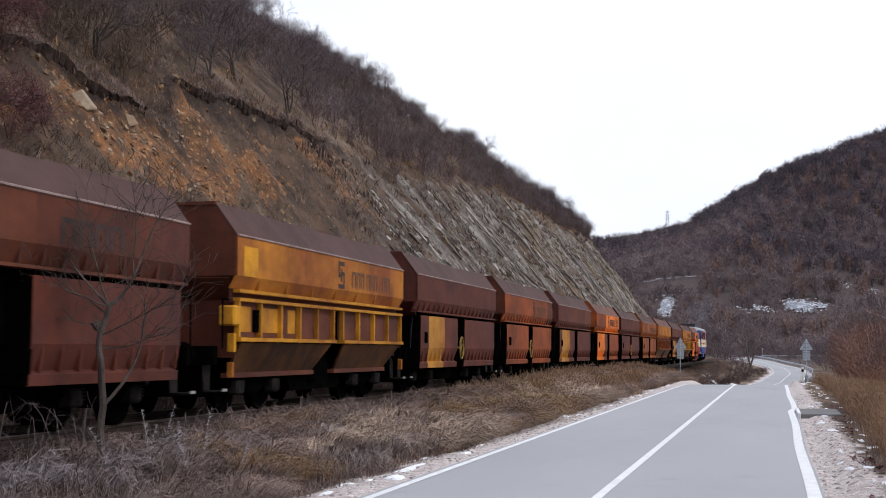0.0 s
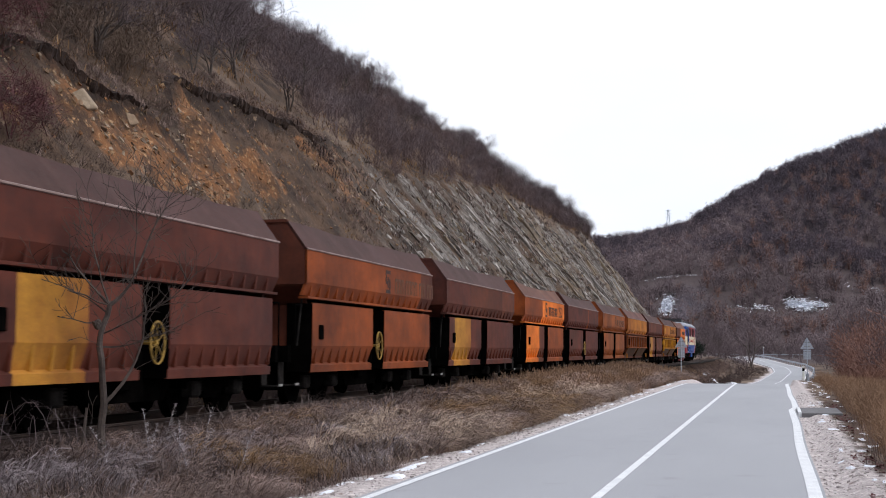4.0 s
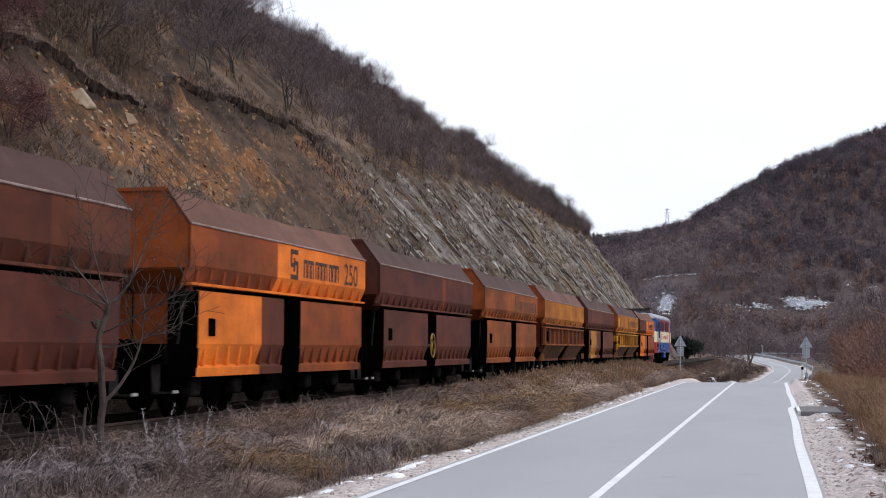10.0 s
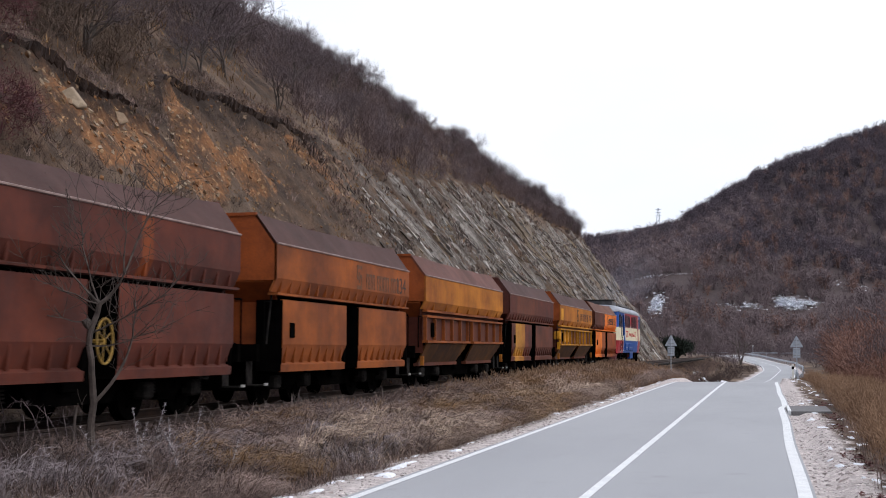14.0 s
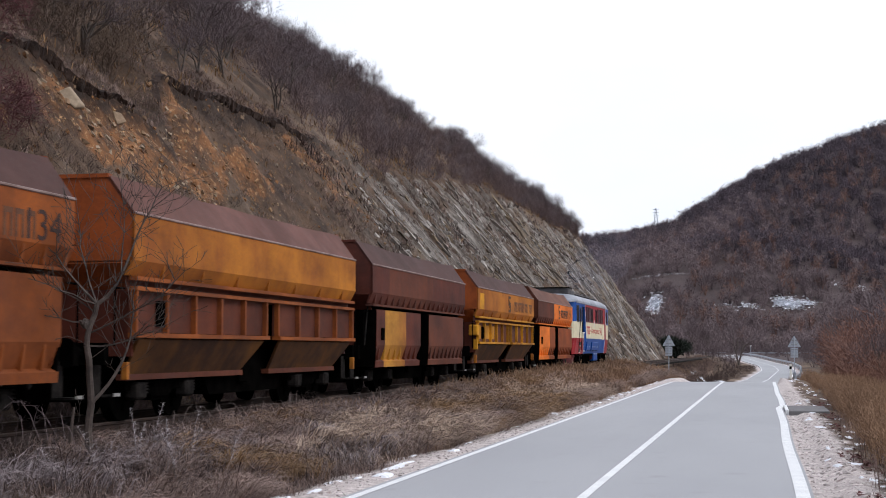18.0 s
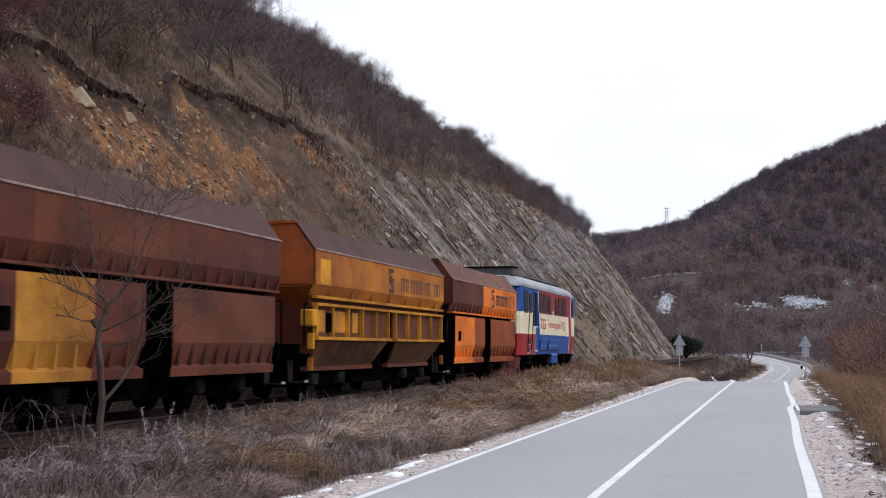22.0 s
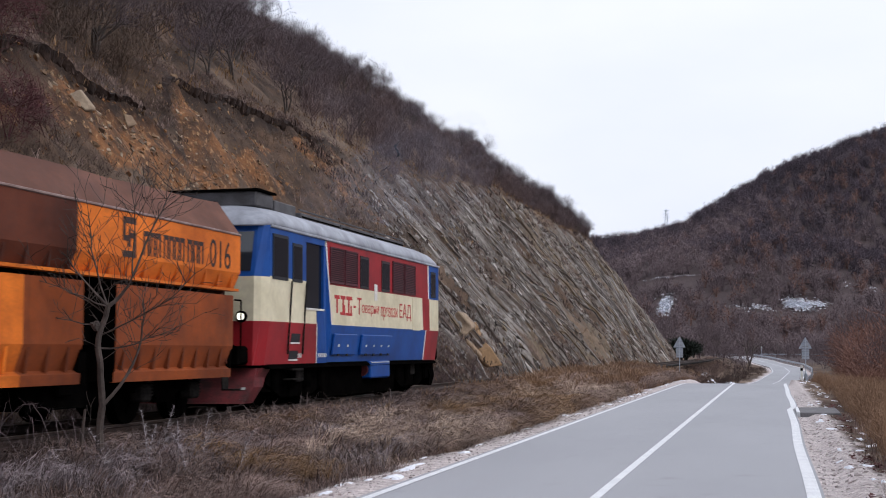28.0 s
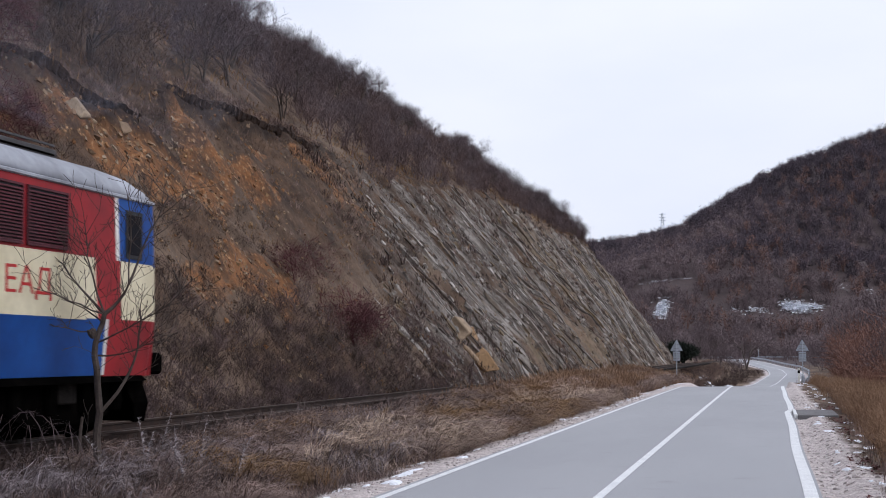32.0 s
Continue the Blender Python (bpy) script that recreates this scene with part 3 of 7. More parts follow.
def ribbon(name, y0, y1, off0, off1, lift, material, label, category, spacing=2.0, skirt=0.0, sway=None):
    """A strip that follows the road between two offsets from its centre. sway: a sideways shift by y."""
    bm = bmesh.new()
    ys = np.arange(y0, y1 + 0.01, spacing)
    rows = []
    for y in ys:
        slope = (road_x(y + 1) - road_x(y - 1)) / 2
        nrm = Vector((1, -slope, 0)).normalized()
        c0 = Vector((float(road_x(y)), float(y), float(road_z(y)) + lift))
        sw = sway(y) if sway else 0.0
        p, q = c0 + nrm * (off0 + (sw if off0 > 0 else 0)), c0 + nrm * (off1 + sw)
        rows.append([bm.verts.new(v) for v in ((p - Vector((0, 0, skirt)), p, q, q - Vector((0, 0, skirt))) if skirt else (p, q))])
    for i in range(len(rows) - 1):
        for k in range(len(rows[0]) - 1):
            bm.faces.new((rows[i][k], rows[i][k + 1], rows[i + 1][k + 1], rows[i + 1][k]))
    return tagged(link_mesh(name, bm, material), label, category, kind="structure")


def right_edge(y):
    """The hand-laid right edge: it wavers, and steps out past the culvert."""
    return 0.014 * math.sin(y * 0.42) + 0.016 * math.sin(y * 0.17 + 1) + 0.13 * float(step(41.5, 43.5, y))


road = ribbon("road", -40, 402, -2.8, 2.67, 0.0, M["asphalt"], "grey asphalt country road with worn surface", "road", 0.5, 0.25, right_edge)
line_left = ribbon("road_line_left", -40, 402, -2.72, -2.60, 0.006, M["white_line"], "white painted edge line", "road line")
line_mid = ribbon("road_line_middle", -40, 402, -0.06, 0.06, 0.006, M["white_line"], "white painted centre line", "road line")
line_right = ribbon("road_line_right", -40, 402, 2.46, 2.63, 0.006, M["white_line"], "wavering white painted edge line", "road line", 0.5, 0.0, right_edge)


# ---------------------------------------------------------------- railway track
track = tagged(new("railway_track"), "rusty single railway track on grassy ballast", "railway track", kind="structure")
track.location = (TRACK_X, 0, 0)
RAIL_PROFILE = ((-0.065, 0.48), (0.065, 0.48), (0.06, 0.505), (0.012, 0.52), (0.012, 0.6), (0.036, 0.612), (0.036, 0.64), (-0.036, 0.64), (-0.036, 0.612), (-0.012, 0.6), (-0.012, 0.52), (-0.06, 0.505))


def along_track(profile, side, ys):
    """A profile of (x, z) drawn along the bending track."""
    bm = bmesh.new()
    rows = [[bm.verts.new((side + bend(y) + px, y, pz)) for px, pz in profile] for y in ys]
    k = len(profile)
    for a, b_ in zip(rows, rows[1:]):
        for i in range(k):
            bm.faces.new((a[i], a[(i + 1) % k], b_[(i + 1) % k], b_[i]))
    bm.faces.new(rows[0][::-1])
    bm.faces.new(rows[-1])
    bmesh.ops.recalc_face_normals(bm, faces=bm.faces[:])
    return bm


track_ys = [-40, 20, 40] + list(range(48, 232, 6))
for side in (-0.753, 0.753):
    rail = part("rail", along_track(RAIL_PROFILE, side, track_ys), M["rail"], track, "rust-brown steel rail")
    part("rail_head", along_track(((-0.03, 0.64), (0.03, 0.64), (0.03, 0.65), (-0.03, 0.65)), side, track_ys), M["rail_top"], rail, "worn shiny rail head")
bm = boxed(-1.25, 1.25, -0.12, 0.12, 0.34, 0.48, bevel=0.015)
sleeper = part("sleeper", bm, M["sleeper"], track)
for i in range(1, 290):
    s = sleeper.copy()
    scene.collection.objects.link(s)
    s.location = (bend(8 + 0.62 * i), 8 + 0.62 * i, 0)
sleeper.location = (0, 8, 0)


# ---------------------------------------------------------------- train
def bogie(parent, y, reach=0.9, r=0.46):
    """A two-axle bogie at y; its wheelsets turn."""
    bm = bmesh.new()
    for s in (-1, 1):
        prism(bm, [(y - 1.25, 0.48), (y - 1.25, 0.62), (y - 0.5, 0.66), (y - 0.35, 0.78), (y + 0.35, 0.78), (y + 0.5, 0.66), (y + 1.25, 0.62), (y + 1.25, 0.48), (y + 0.45, 0.46), (y + 0.3, 0.36), (y - 0.3, 0.36), (y - 0.45, 0.46)], "x", s * 0.98 - 0.06, s * 0.98 + 0.06)
    box(bm, -1.0, 1.0, y - 0.3, y + 0.3, 0.3, 0.8)
    box(bm, -0.6, 0.6, y - 1.4, y + 1.4, 0.3, 0.7)
    # Near-black colour holds the shade around the bogie.
    frame_ob = part("bogie_frame", bm, M["under"], parent, "grimy bogie frame, blackened with painted shade")
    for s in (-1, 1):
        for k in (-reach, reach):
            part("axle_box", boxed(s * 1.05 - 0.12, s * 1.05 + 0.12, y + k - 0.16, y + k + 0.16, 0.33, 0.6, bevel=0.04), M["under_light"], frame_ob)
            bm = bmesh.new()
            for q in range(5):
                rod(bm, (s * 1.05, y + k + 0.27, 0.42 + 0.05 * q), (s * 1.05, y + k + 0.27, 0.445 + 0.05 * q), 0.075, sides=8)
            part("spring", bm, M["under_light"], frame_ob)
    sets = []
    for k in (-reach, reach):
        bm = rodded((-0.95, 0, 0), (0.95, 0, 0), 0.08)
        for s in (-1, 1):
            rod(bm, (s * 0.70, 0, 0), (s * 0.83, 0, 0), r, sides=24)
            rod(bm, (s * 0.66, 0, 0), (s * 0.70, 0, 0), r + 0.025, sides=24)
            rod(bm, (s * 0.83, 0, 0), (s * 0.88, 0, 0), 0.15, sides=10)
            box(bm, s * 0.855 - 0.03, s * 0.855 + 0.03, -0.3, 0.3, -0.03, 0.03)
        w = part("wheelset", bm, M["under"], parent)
        w.location = (0, y + k, r)
        sets.append(w)
    return sets


def buffers(parent, y, way):
    for s in (-0.875, 0.875):
        bm = rodded((s, y, 1.05), (s, y + way * 0.35, 1.05), 0.09, sides=10)
        rod(bm, (s, y + way * 0.35, 1.05), (s, y + way * 0.4, 1.05), 0.22, sides=16)
        part("buffer", bm, M["under"], parent)


RIBS = {}


def teeth(name, parent, side, ys, z0, z1, deep, material, wide=0.05):
    """Gusset ribs on a band that leans in: upright plates between z0 and z1, each a part."""
    key = (side, z0, z1, deep, material.name)
    for y in ys:
        if key not in RIBS:
            bm = bmesh.new()
            prism(bm, [(side * 1.495, z1 + 0.02), (side * (1.47 - deep), z1), (side * (1.47 - deep), z0), (side * (1.49 - deep * 0.3), z0)], "y", -wide / 2, wide / 2)
            ob = part(name, bm, material, parent)
            RIBS[key] = ob.data
        else:
            ob = new(name, RIBS[key])
            ob.parent = parent
        ob.location = (0, float(y), 0)


def side_of(name, parent, side, y0, y1, rows, material, label=""):
    """A strip of the wagon's side from y0 to y1 that follows rows of (x, z), as a thick plate."""
    bm = bmesh.new()
    out = [(side * x, z) for x, z in rows]
    inn = [(side * (x - 0.05), z) for x, z in rows[::-1]]
    prism(bm, out + inn, "y", y0, y1)
    return part(name, bm, material, parent, label)


def rim(parent, length, material, end_material, sag=0.0):
    for s in (-1, 1):
        bm = bmesh.new()
        cuts = 10
        tops, lows = [], []
        for i in range(cuts + 1):
            y = length * i / cuts
            dz = -sag * math.sin(math.pi * i / cuts) + 0.012 * math.sin(i * 2.3 + length)
            tops.append((s * (1.08 + 0.01 * math.sin(i * 1.7)), y, 3.70 + dz))
            lows.append((s * 1.5, y, 3.12))
        rows = [[bm.verts.new(v) for v in (lo_, hi_, (hi_[0] - s * 0.05, hi_[1], hi_[2] - 0.02), (lo_[0] - s * 0.06, lo_[1], lo_[2] - 0.01))] for lo_, hi_ in zip(lows, tops)]
        for ra, rb in zip(rows, rows[1:]):
            for i in range(4):
                bm.faces.new((ra[i], ra[(i + 1) % 4], rb[(i + 1) % 4], rb[i]))
        bm.faces.new(rows[0][::-1])
        bm.faces.new(rows[-1])
        bmesh.ops.recalc_face_normals(bm, faces=bm.faces[:])
        part("roof_flange", bm, material, parent, "sloping dusty upper plate")
        # Pale bead draws the eave's highlight in colour.
        part("eave_bead", rodded((s * 1.503, 0, 3.125), (s * 1.503, length, 3.125), 0.022, sides=6), M["edge"], parent, "pale eave edge with a painted highlight")
    # end walls: an upright plate with the same shoulders
    for y0, y1 in ((0.0, 0.06), (length - 0.06, length)):
        bm = bmesh.new()
        prism(bm, [(-1.49, 2.42), (1.49, 2.42), (1.49, 3.12), (1.07, 3.69), (-1.07, 3.69), (-1.49, 3.12)], "y", y0, y1)
        part("end_wall", bm, end_material, parent)
        part("end_lip", boxed(-1.07, 1.07, y0 - 0.03, y1 + 0.03, 3.66, 3.72), end_material, parent)


def load(parent, length, heaps):
    """A heaped coal load inside the hopper."""
    bm = bmesh.new()
    bmesh.ops.create_grid(bm, x_segments=16, y_segments=60, size=0.5, matrix=Matrix.Translation((0, length / 2, 3.35)) @ Matrix.Diagonal((2.1, length - 0.2, 1, 1)))
    for v in bm.verts:
        x, y = v.co.x, v.co.y
        h = 0.0
        for yc, wide, high in heaps:
            h += high * math.exp(-((y - yc) / wide) ** 2)
        edge = max(0.0, 1 - (abs(x) / 1.05) ** 2)
        v.co.z += h * edge + 0.05 * noise.noise(Vector((x * 3, y * 3, length)))
    part("coal_load", bm, M["coal"], parent, "heaped black coal")


def chassis(parent, length):
    bm = bmesh.new()
    for s in (-1, 1):
        box(bm, s * 0.7 - 0.1, s * 0.7 + 0.1, -0.55, length + 0.55, 0.88, 1.12)
    for y in (-0.5, length + 0.4):
        box(bm, -1.3, 1.3, y, y + 0.14, 0.88, 1.2)
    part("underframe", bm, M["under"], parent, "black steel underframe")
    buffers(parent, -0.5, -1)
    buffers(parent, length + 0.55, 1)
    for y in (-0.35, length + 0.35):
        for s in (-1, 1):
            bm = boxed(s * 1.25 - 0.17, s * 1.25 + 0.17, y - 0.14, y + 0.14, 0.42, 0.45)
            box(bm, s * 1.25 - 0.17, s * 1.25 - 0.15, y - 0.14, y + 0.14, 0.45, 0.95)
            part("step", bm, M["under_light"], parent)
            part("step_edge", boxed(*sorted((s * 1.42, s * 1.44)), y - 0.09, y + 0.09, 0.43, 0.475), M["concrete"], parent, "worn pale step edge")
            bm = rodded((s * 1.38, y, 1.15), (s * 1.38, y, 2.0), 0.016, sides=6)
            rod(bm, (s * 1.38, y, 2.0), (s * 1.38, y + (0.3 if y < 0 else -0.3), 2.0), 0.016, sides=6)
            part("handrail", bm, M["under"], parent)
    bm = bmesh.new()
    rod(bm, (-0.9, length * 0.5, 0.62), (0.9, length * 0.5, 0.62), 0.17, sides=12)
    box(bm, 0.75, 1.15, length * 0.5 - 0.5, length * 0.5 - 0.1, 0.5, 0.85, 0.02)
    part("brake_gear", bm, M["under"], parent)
    # Black block added between the bogies to fill in the shade there.
    part("discharge_chute", prism(bmesh.new(), [(3.3, 1.1), (length - 3.3, 1.1), (length - 3.9, 0.32), (3.9, 0.32)], "x", -1.05, 1.05), M["under"], parent, "black block added for the shade between the bogies")
    return bogie(parent, 1.95) + bogie(parent, length - 1.95)


def emblem(parent, y, z, size, material):
    """A square maze-like mark, drawn as plain bars (x is the side's plane)."""
    mark = part("emblem", boxed(1.5, 1.506, y, y + size * 0.72, z + 0.84 * size, z + size), material, parent, "dark square emblem")
    x0, x1 = 1.5, 1.506
    for a, b_, c_, d_ in ((0, 0.2, 0.4, 0.84), (0.2, 0.6, 0.4, 0.54), (0.42, 0.6, 0.54, 0.72), (0.8, 1, 0.16, 0.62), (0.4, 0.8, 0.48, 0.62), (0, 1, 0, 0.16), (0.38, 0.58, 0.26, 0.4)):
        part("bar", boxed(x0, x1, y + a * size * 0.72, y + b_ * size * 0.72, z + c_ * size, z + d_ * size), material, mark)


def bars(parent, y, z, widths, high, material, plane=1.5, gap=0.05, name="marking", sideways=True):
    """Unreadable lettering: a row of hooped bars, each a part."""
    for w in widths:
        if w > 0:
            a, b_, t, k = y, y + w, w * 0.28, high * 0.2
            lo, hi = sorted((plane, plane + math.copysign(0.005, plane)))
            part(name, prism(bmesh.new(), [(a, z), (a + t, z), (a + t, z + high - k), (b_ - t, z + high - k), (b_ - t, z), (b_, z), (b_, z + high), (a, z + high)], "x", lo, hi), material, parent)
        y += abs(w) + gap


def lettering(parent, text, y, z, high, material, plane=1.505, wide=None, name="lettering", slant=0.0):
    """Real characters that face +x and read towards +y."""
    cu = bpy.data.curves.new(name, "FONT")
    cu.body, cu.size, cu.extrude, cu.shear = text, 1.0, 0.002, slant
    tmp = bpy.data.objects.new(name, cu)
    scene.collection.objects.link(tmp)
    bpy.context.view_layer.update()
    me = bpy.data.meshes.new_from_object(tmp.evaluated_get(bpy.context.evaluated_depsgraph_get()))
    bpy.data.objects.remove(tmp)
    co = np.empty(len(me.vertices) * 3, dtype=np.float32)
    me.vertices.foreach_get("co", co)
    co = co.reshape(-1, 3)
    lo, hi = co.min(0), co.max(0)
    sz = high / (hi[1] - lo[1])
    sy = (wide / (hi[0] - lo[0])) if wide else sz
    out = np.stack([plane + co[:, 2], y + (co[:, 0] - lo[0]) * sy, z + (co[:, 1] - lo[1]) * sz], -1)
    me.vertices.foreach_set("co", out.astype(np.float32).ravel())
    me.materials.clear()
    me.materials.append(material)
    ob = new(name, me)
    ob.parent = parent
    return ob


UP_ROWS = [(1.5, 3.12), (1.5, 2.46), (1.38, 2.2)]
LOW_ROWS = [(1.5, 2.06), (1.5, 1.2), (1.38, 0.86), (1.47, 0.81), (1.46, 0.67)]


def paint_at(stretches, y):
    return next((mat for to, mat in stretches if y < to), stretches[-1][1])


def hopper_a(length, upper, lower, roof, end, label, heaps=(), wheel=False, hatch=True, sag=0.05):
    """A coal hopper with a split lower body. upper, lower: stretches (to y, material) along the side."""
    w = tagged(new("hopper_wagon"), label, "railway wagon", "hopper wagons of the coal train")
    sets = chassis(w, length)
    rim(w, length, roof, end, sag)
    for s in (-1, 1):
        y = 0.0
        for to, mat in upper:
            side_of("upper_panel", w, s, y, to, UP_ROWS, mat)
            y = to
        for y in np.arange(0.35, length, 0.55):
            teeth("upper_rib", w, s, [y], 2.2, 2.46, 0.12, paint_at(upper, y), 0.06)
        part("ledge", boxed(*sorted((s * 1.3, s * 1.5)), 0.05, length - 0.05, 2.14, 2.185), paint_at(upper, length * 0.5), w, "thin steel ledge")
        mid = length * 0.5
        for i, (y0, y1) in enumerate(((0.35, mid - 0.5), (mid + 0.45, length - 0.3))):
            y = y0
            for to, mat in lower:
                if to <= y0 or y >= y1 - 0.01:
                    continue
                to = min(to, y1)
                side_of("lower_flap", w, s, y, to, LOW_ROWS, mat)
                y = to
            for y in np.arange(y0 + 0.3, y1, 0.5):
                teeth("flap_rib", w, s, [y], 0.84, 1.2, 0.12, paint_at(lower, y), 0.06)
            # Flap ends coloured near-black to paint in the shade of the gap.
            for yy in (y0 - 0.005, y1 - 0.045):
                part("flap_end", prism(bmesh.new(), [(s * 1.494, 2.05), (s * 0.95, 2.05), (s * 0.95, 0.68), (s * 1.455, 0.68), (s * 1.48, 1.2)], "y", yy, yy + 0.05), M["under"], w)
        if hatch:
            bm = boxed(*sorted((s * 1.49, s * 1.54)), 0.72, 0.95, 1.33, 1.62, bevel=0.015)
            part("tag_holder", bm, M["under"], w)
    for y0, y1 in ((0.05, 0.9), (length - 0.05, length - 0.9)):
        bm = bmesh.new()
        q = [(-1.38, y0, 2.44), (1.38, y0, 2.44), (1.3, y1, 1.7), (-1.3, y1, 1.7)]
        slab(bm, *(q if y0 < 1 else q[::-1]), 0.06)
        part("slope_sheet", bm, end, w, "end sheet that slopes in under the hopper")
    # Black block behind the flaps stands for the shade inside.
    part("hopper_funnel", boxed(-1.1, 1.1, 0.9, length - 0.9, 1.2, 2.3), M["under"], w, "black block for the shade inside the hopper")
    for y0 in (0.38, length - 0.42):
        part("lower_end_plate", boxed(-1.43, 1.43, y0, y0 + 0.04, 0.9, 2.02), end, w)
    # air hose, coupling and a thin brace at each end
    for y0, sg in ((0.0, -1), (length, 1)):
        bm = rodded((0.45, y0 + sg * 0.55, 0.95), (0.42, y0 + sg * 0.75, 0.55), 0.025, sides=6)
        rod(bm, (0.42, y0 + sg * 0.75, 0.55), (0.35, y0 + sg * 0.95, 0.6), 0.025, sides=6)
        part("air_hose", bm, M["under_light"], w)
        part("end_brace", rodded((1.3, y0 + sg * 0.02, 1.2), (1.3, y0 - sg * 0.3, 2.3), 0.02, sides=6), M["under_light"], w)
    load(w, length, heaps)
    if wheel:
        for s in (-1, 1):
            bm = bmesh.new()
            k = 20
            for i in range(k):
                a, b_ = 2 * math.pi * i / k, 2 * math.pi * (i + 1) / k
                rod(bm, (s * 1.5, length / 2 + 0.03 + 0.24 * math.cos(a), 1.22 + 0.32 * math.sin(a)), (s * 1.5, length / 2 + 0.03 + 0.24 * math.cos(b_), 1.22 + 0.32 * math.sin(b_)), 0.018, sides=6)
            for i in range(3):
                a = math.pi * i / 3 + 0.4
                rod(bm, (s * 1.48, length / 2 + 0.03 - 0.24 * math.cos(a), 1.22 - 0.32 * math.sin(a)), (s * 1.48, length / 2 + 0.03 + 0.24 * math.cos(a), 1.22 + 0.32 * math.sin(a)), 0.009, sides=6)
            rod(bm, (s * 1.0, length / 2 + 0.03, 1.22), (s * 1.5, length / 2 + 0.03, 1.22), 0.03)
            part("hand_wheel", bm, M["hand_yellow"], w, "yellow spoked hand wheel")
    return w, sets


def hopper_b(length, paint, frame_mat, bay, roof, end, label, heaps=(), bright=None):
    """A hopper with a framed lower side and slanting chutes below."""
    w = tagged(new("hopper_wagon"), label, "railway wagon", "hopper wagons of the coal train")
    sets = chassis(w, length)
    rim(w, length, roof, end, 0.04)
    mid = length * 0.53
    for s in (-1, 1):
        side_of("upper_panel", w, s, 0, length, [(1.5, 3.12), (1.5, 2.42), (1.38, 2.2)], paint)
        teeth("upper_rib", w, s, np.linspace(1.1, length - 0.9, 7), 2.2, 2.42, 0.12, paint)
        for z0, z1 in ((2.13, 2.19), (1.98, 2.04)):
            part("side_rail", boxed(*sorted((s * 1.38, s * 1.51)), 0.1, length - 0.1, z0, z1), frame_mat, w)
        part("back_panel", boxed(*sorted((s * 1.30, s * 1.345)), 0.1, length - 0.1, 1.96, 2.28), bay, w)
        for y0, y1 in ((0.12, mid - 0.3), (mid + 0.25, length - 0.1)):
            part("bay_panel", boxed(*sorted((s * 1.36, s * 1.40)), y0, y1, 1.36, 1.98), bay, w)
            part("bottom_rail", boxed(*sorted((s * 1.36, s * 1.53)), y0, y1, 1.28, 1.35), frame_mat, w)
            posts = 5 if y0 < 1 else 4
            for i in range(posts + 1):
                y = y0 + (y1 - y0 - 0.08) * i / posts
                part("post", boxed(*sorted((s * 1.40, s * 1.49)), y, y + 0.065, 1.35, 1.98), frame_mat, w)
            bm = bmesh.new()
            a, b_ = y0 + 0.15, y1 - 0.15
            q = [(s * 1.42, a, 1.28), (s * 1.42, b_, 1.28), (s * 1.1, b_ - 0.45, 0.72), (s * 1.1, a + 0.2, 0.72)]
            slab(bm, *(q if s > 0 else q[::-1]), -0.05 if s < 0 else 0.05)
            part("chute", bm, M["chute"], w)
            for i in range(4):
                y = a + 0.5 + (b_ - a - 1.2) * i / 3
                bm = bmesh.new()
                prism(bm, [(s * 1.47, 1.28), (s * 1.36, 1.28), (s * 1.06, 0.72), (s * 1.15, 0.72)], "y", y, y + 0.07)
                part("chute_rib", bm, frame_mat, w)
            part("chute_lip", boxed(*sorted((s * 1.05, s * 1.2)), a + 0.1, b_ - 0.4, 0.64, 0.73), M["brown"], w)
        part("tag_holder", boxed(*sorted((s * 1.40, s * 1.45)), 0.95, 1.25, 1.45, 1.85), M["under"], w)
        for y in (-0.05, length + 0.02):
            part("corner_lever", boxed(*sorted((s * 1.36, s * 1.46)), y - 0.04, y + 0.04, 0.66, 0.92, bevel=0.01), M["ochre_rusty"], w)
    for y0, y1 in ((0.05, 0.8), (length - 0.05, length - 0.8)):
        bm = bmesh.new()
        q = [(-1.34, y0, 2.42), (1.34, y0, 2.42), (1.34, y1, 1.5), (-1.34, y1, 1.5)]
        slab(bm, *(q if y0 < 1 else q[::-1]), 0.06)
        part("slope_sheet", bm, end, w, "end sheet that slopes in under the hopper")
    for y0 in (0.3, length - 0.34):
        part("lower_end_plate", boxed(-1.34, 1.34, y0, y0 + 0.04, 1.0, 2.0), M["maroon"], w)
    # Black block behind the frames, painted shade for the inside.
    part("hopper_funnel", boxed(-1.15, 1.15, 0.8, length - 0.8, 1.25, 2.3), M["under"], w, "black block for the shade inside the hopper")
    if bright:
        for s in (-1, 1):
            part("valve_box", boxed(*sorted((s * 1.2, s * 1.5)), -0.12, 0.16, 1.55, 1.9, bevel=0.03), bright, w, "yellow valve box")
            part("corner_post", boxed(*sorted((s * 1.35, s * 1.47)), -0.06, 0.04, 1.1, 1.42), bright, w)
            for a, b_ in ((0.3, 0.85), (1.35, 2.3), (2.75, 3.15)):
                part("sign_patch", boxed(*sorted((s * 1.40, s * 1.412)), a, b_, 1.45, 1.9), bright, w)
            part("sign_patch", boxed(*sorted((s * 1.5, s * 1.508)), 0.28, 0.95, 2.42, 2.95), bright, w, "bright yellow data patch")
    load(w, length, heaps)
    return w, sets


WAGONS = []  # (place along the train, thing, wheelsets)


def add(u, made):
    made[0].location = (TRACK_X + bend(21.7 + u), 21.7 + u, RAIL_Z)
    WAGONS.append((u, *made))
    return made[0]


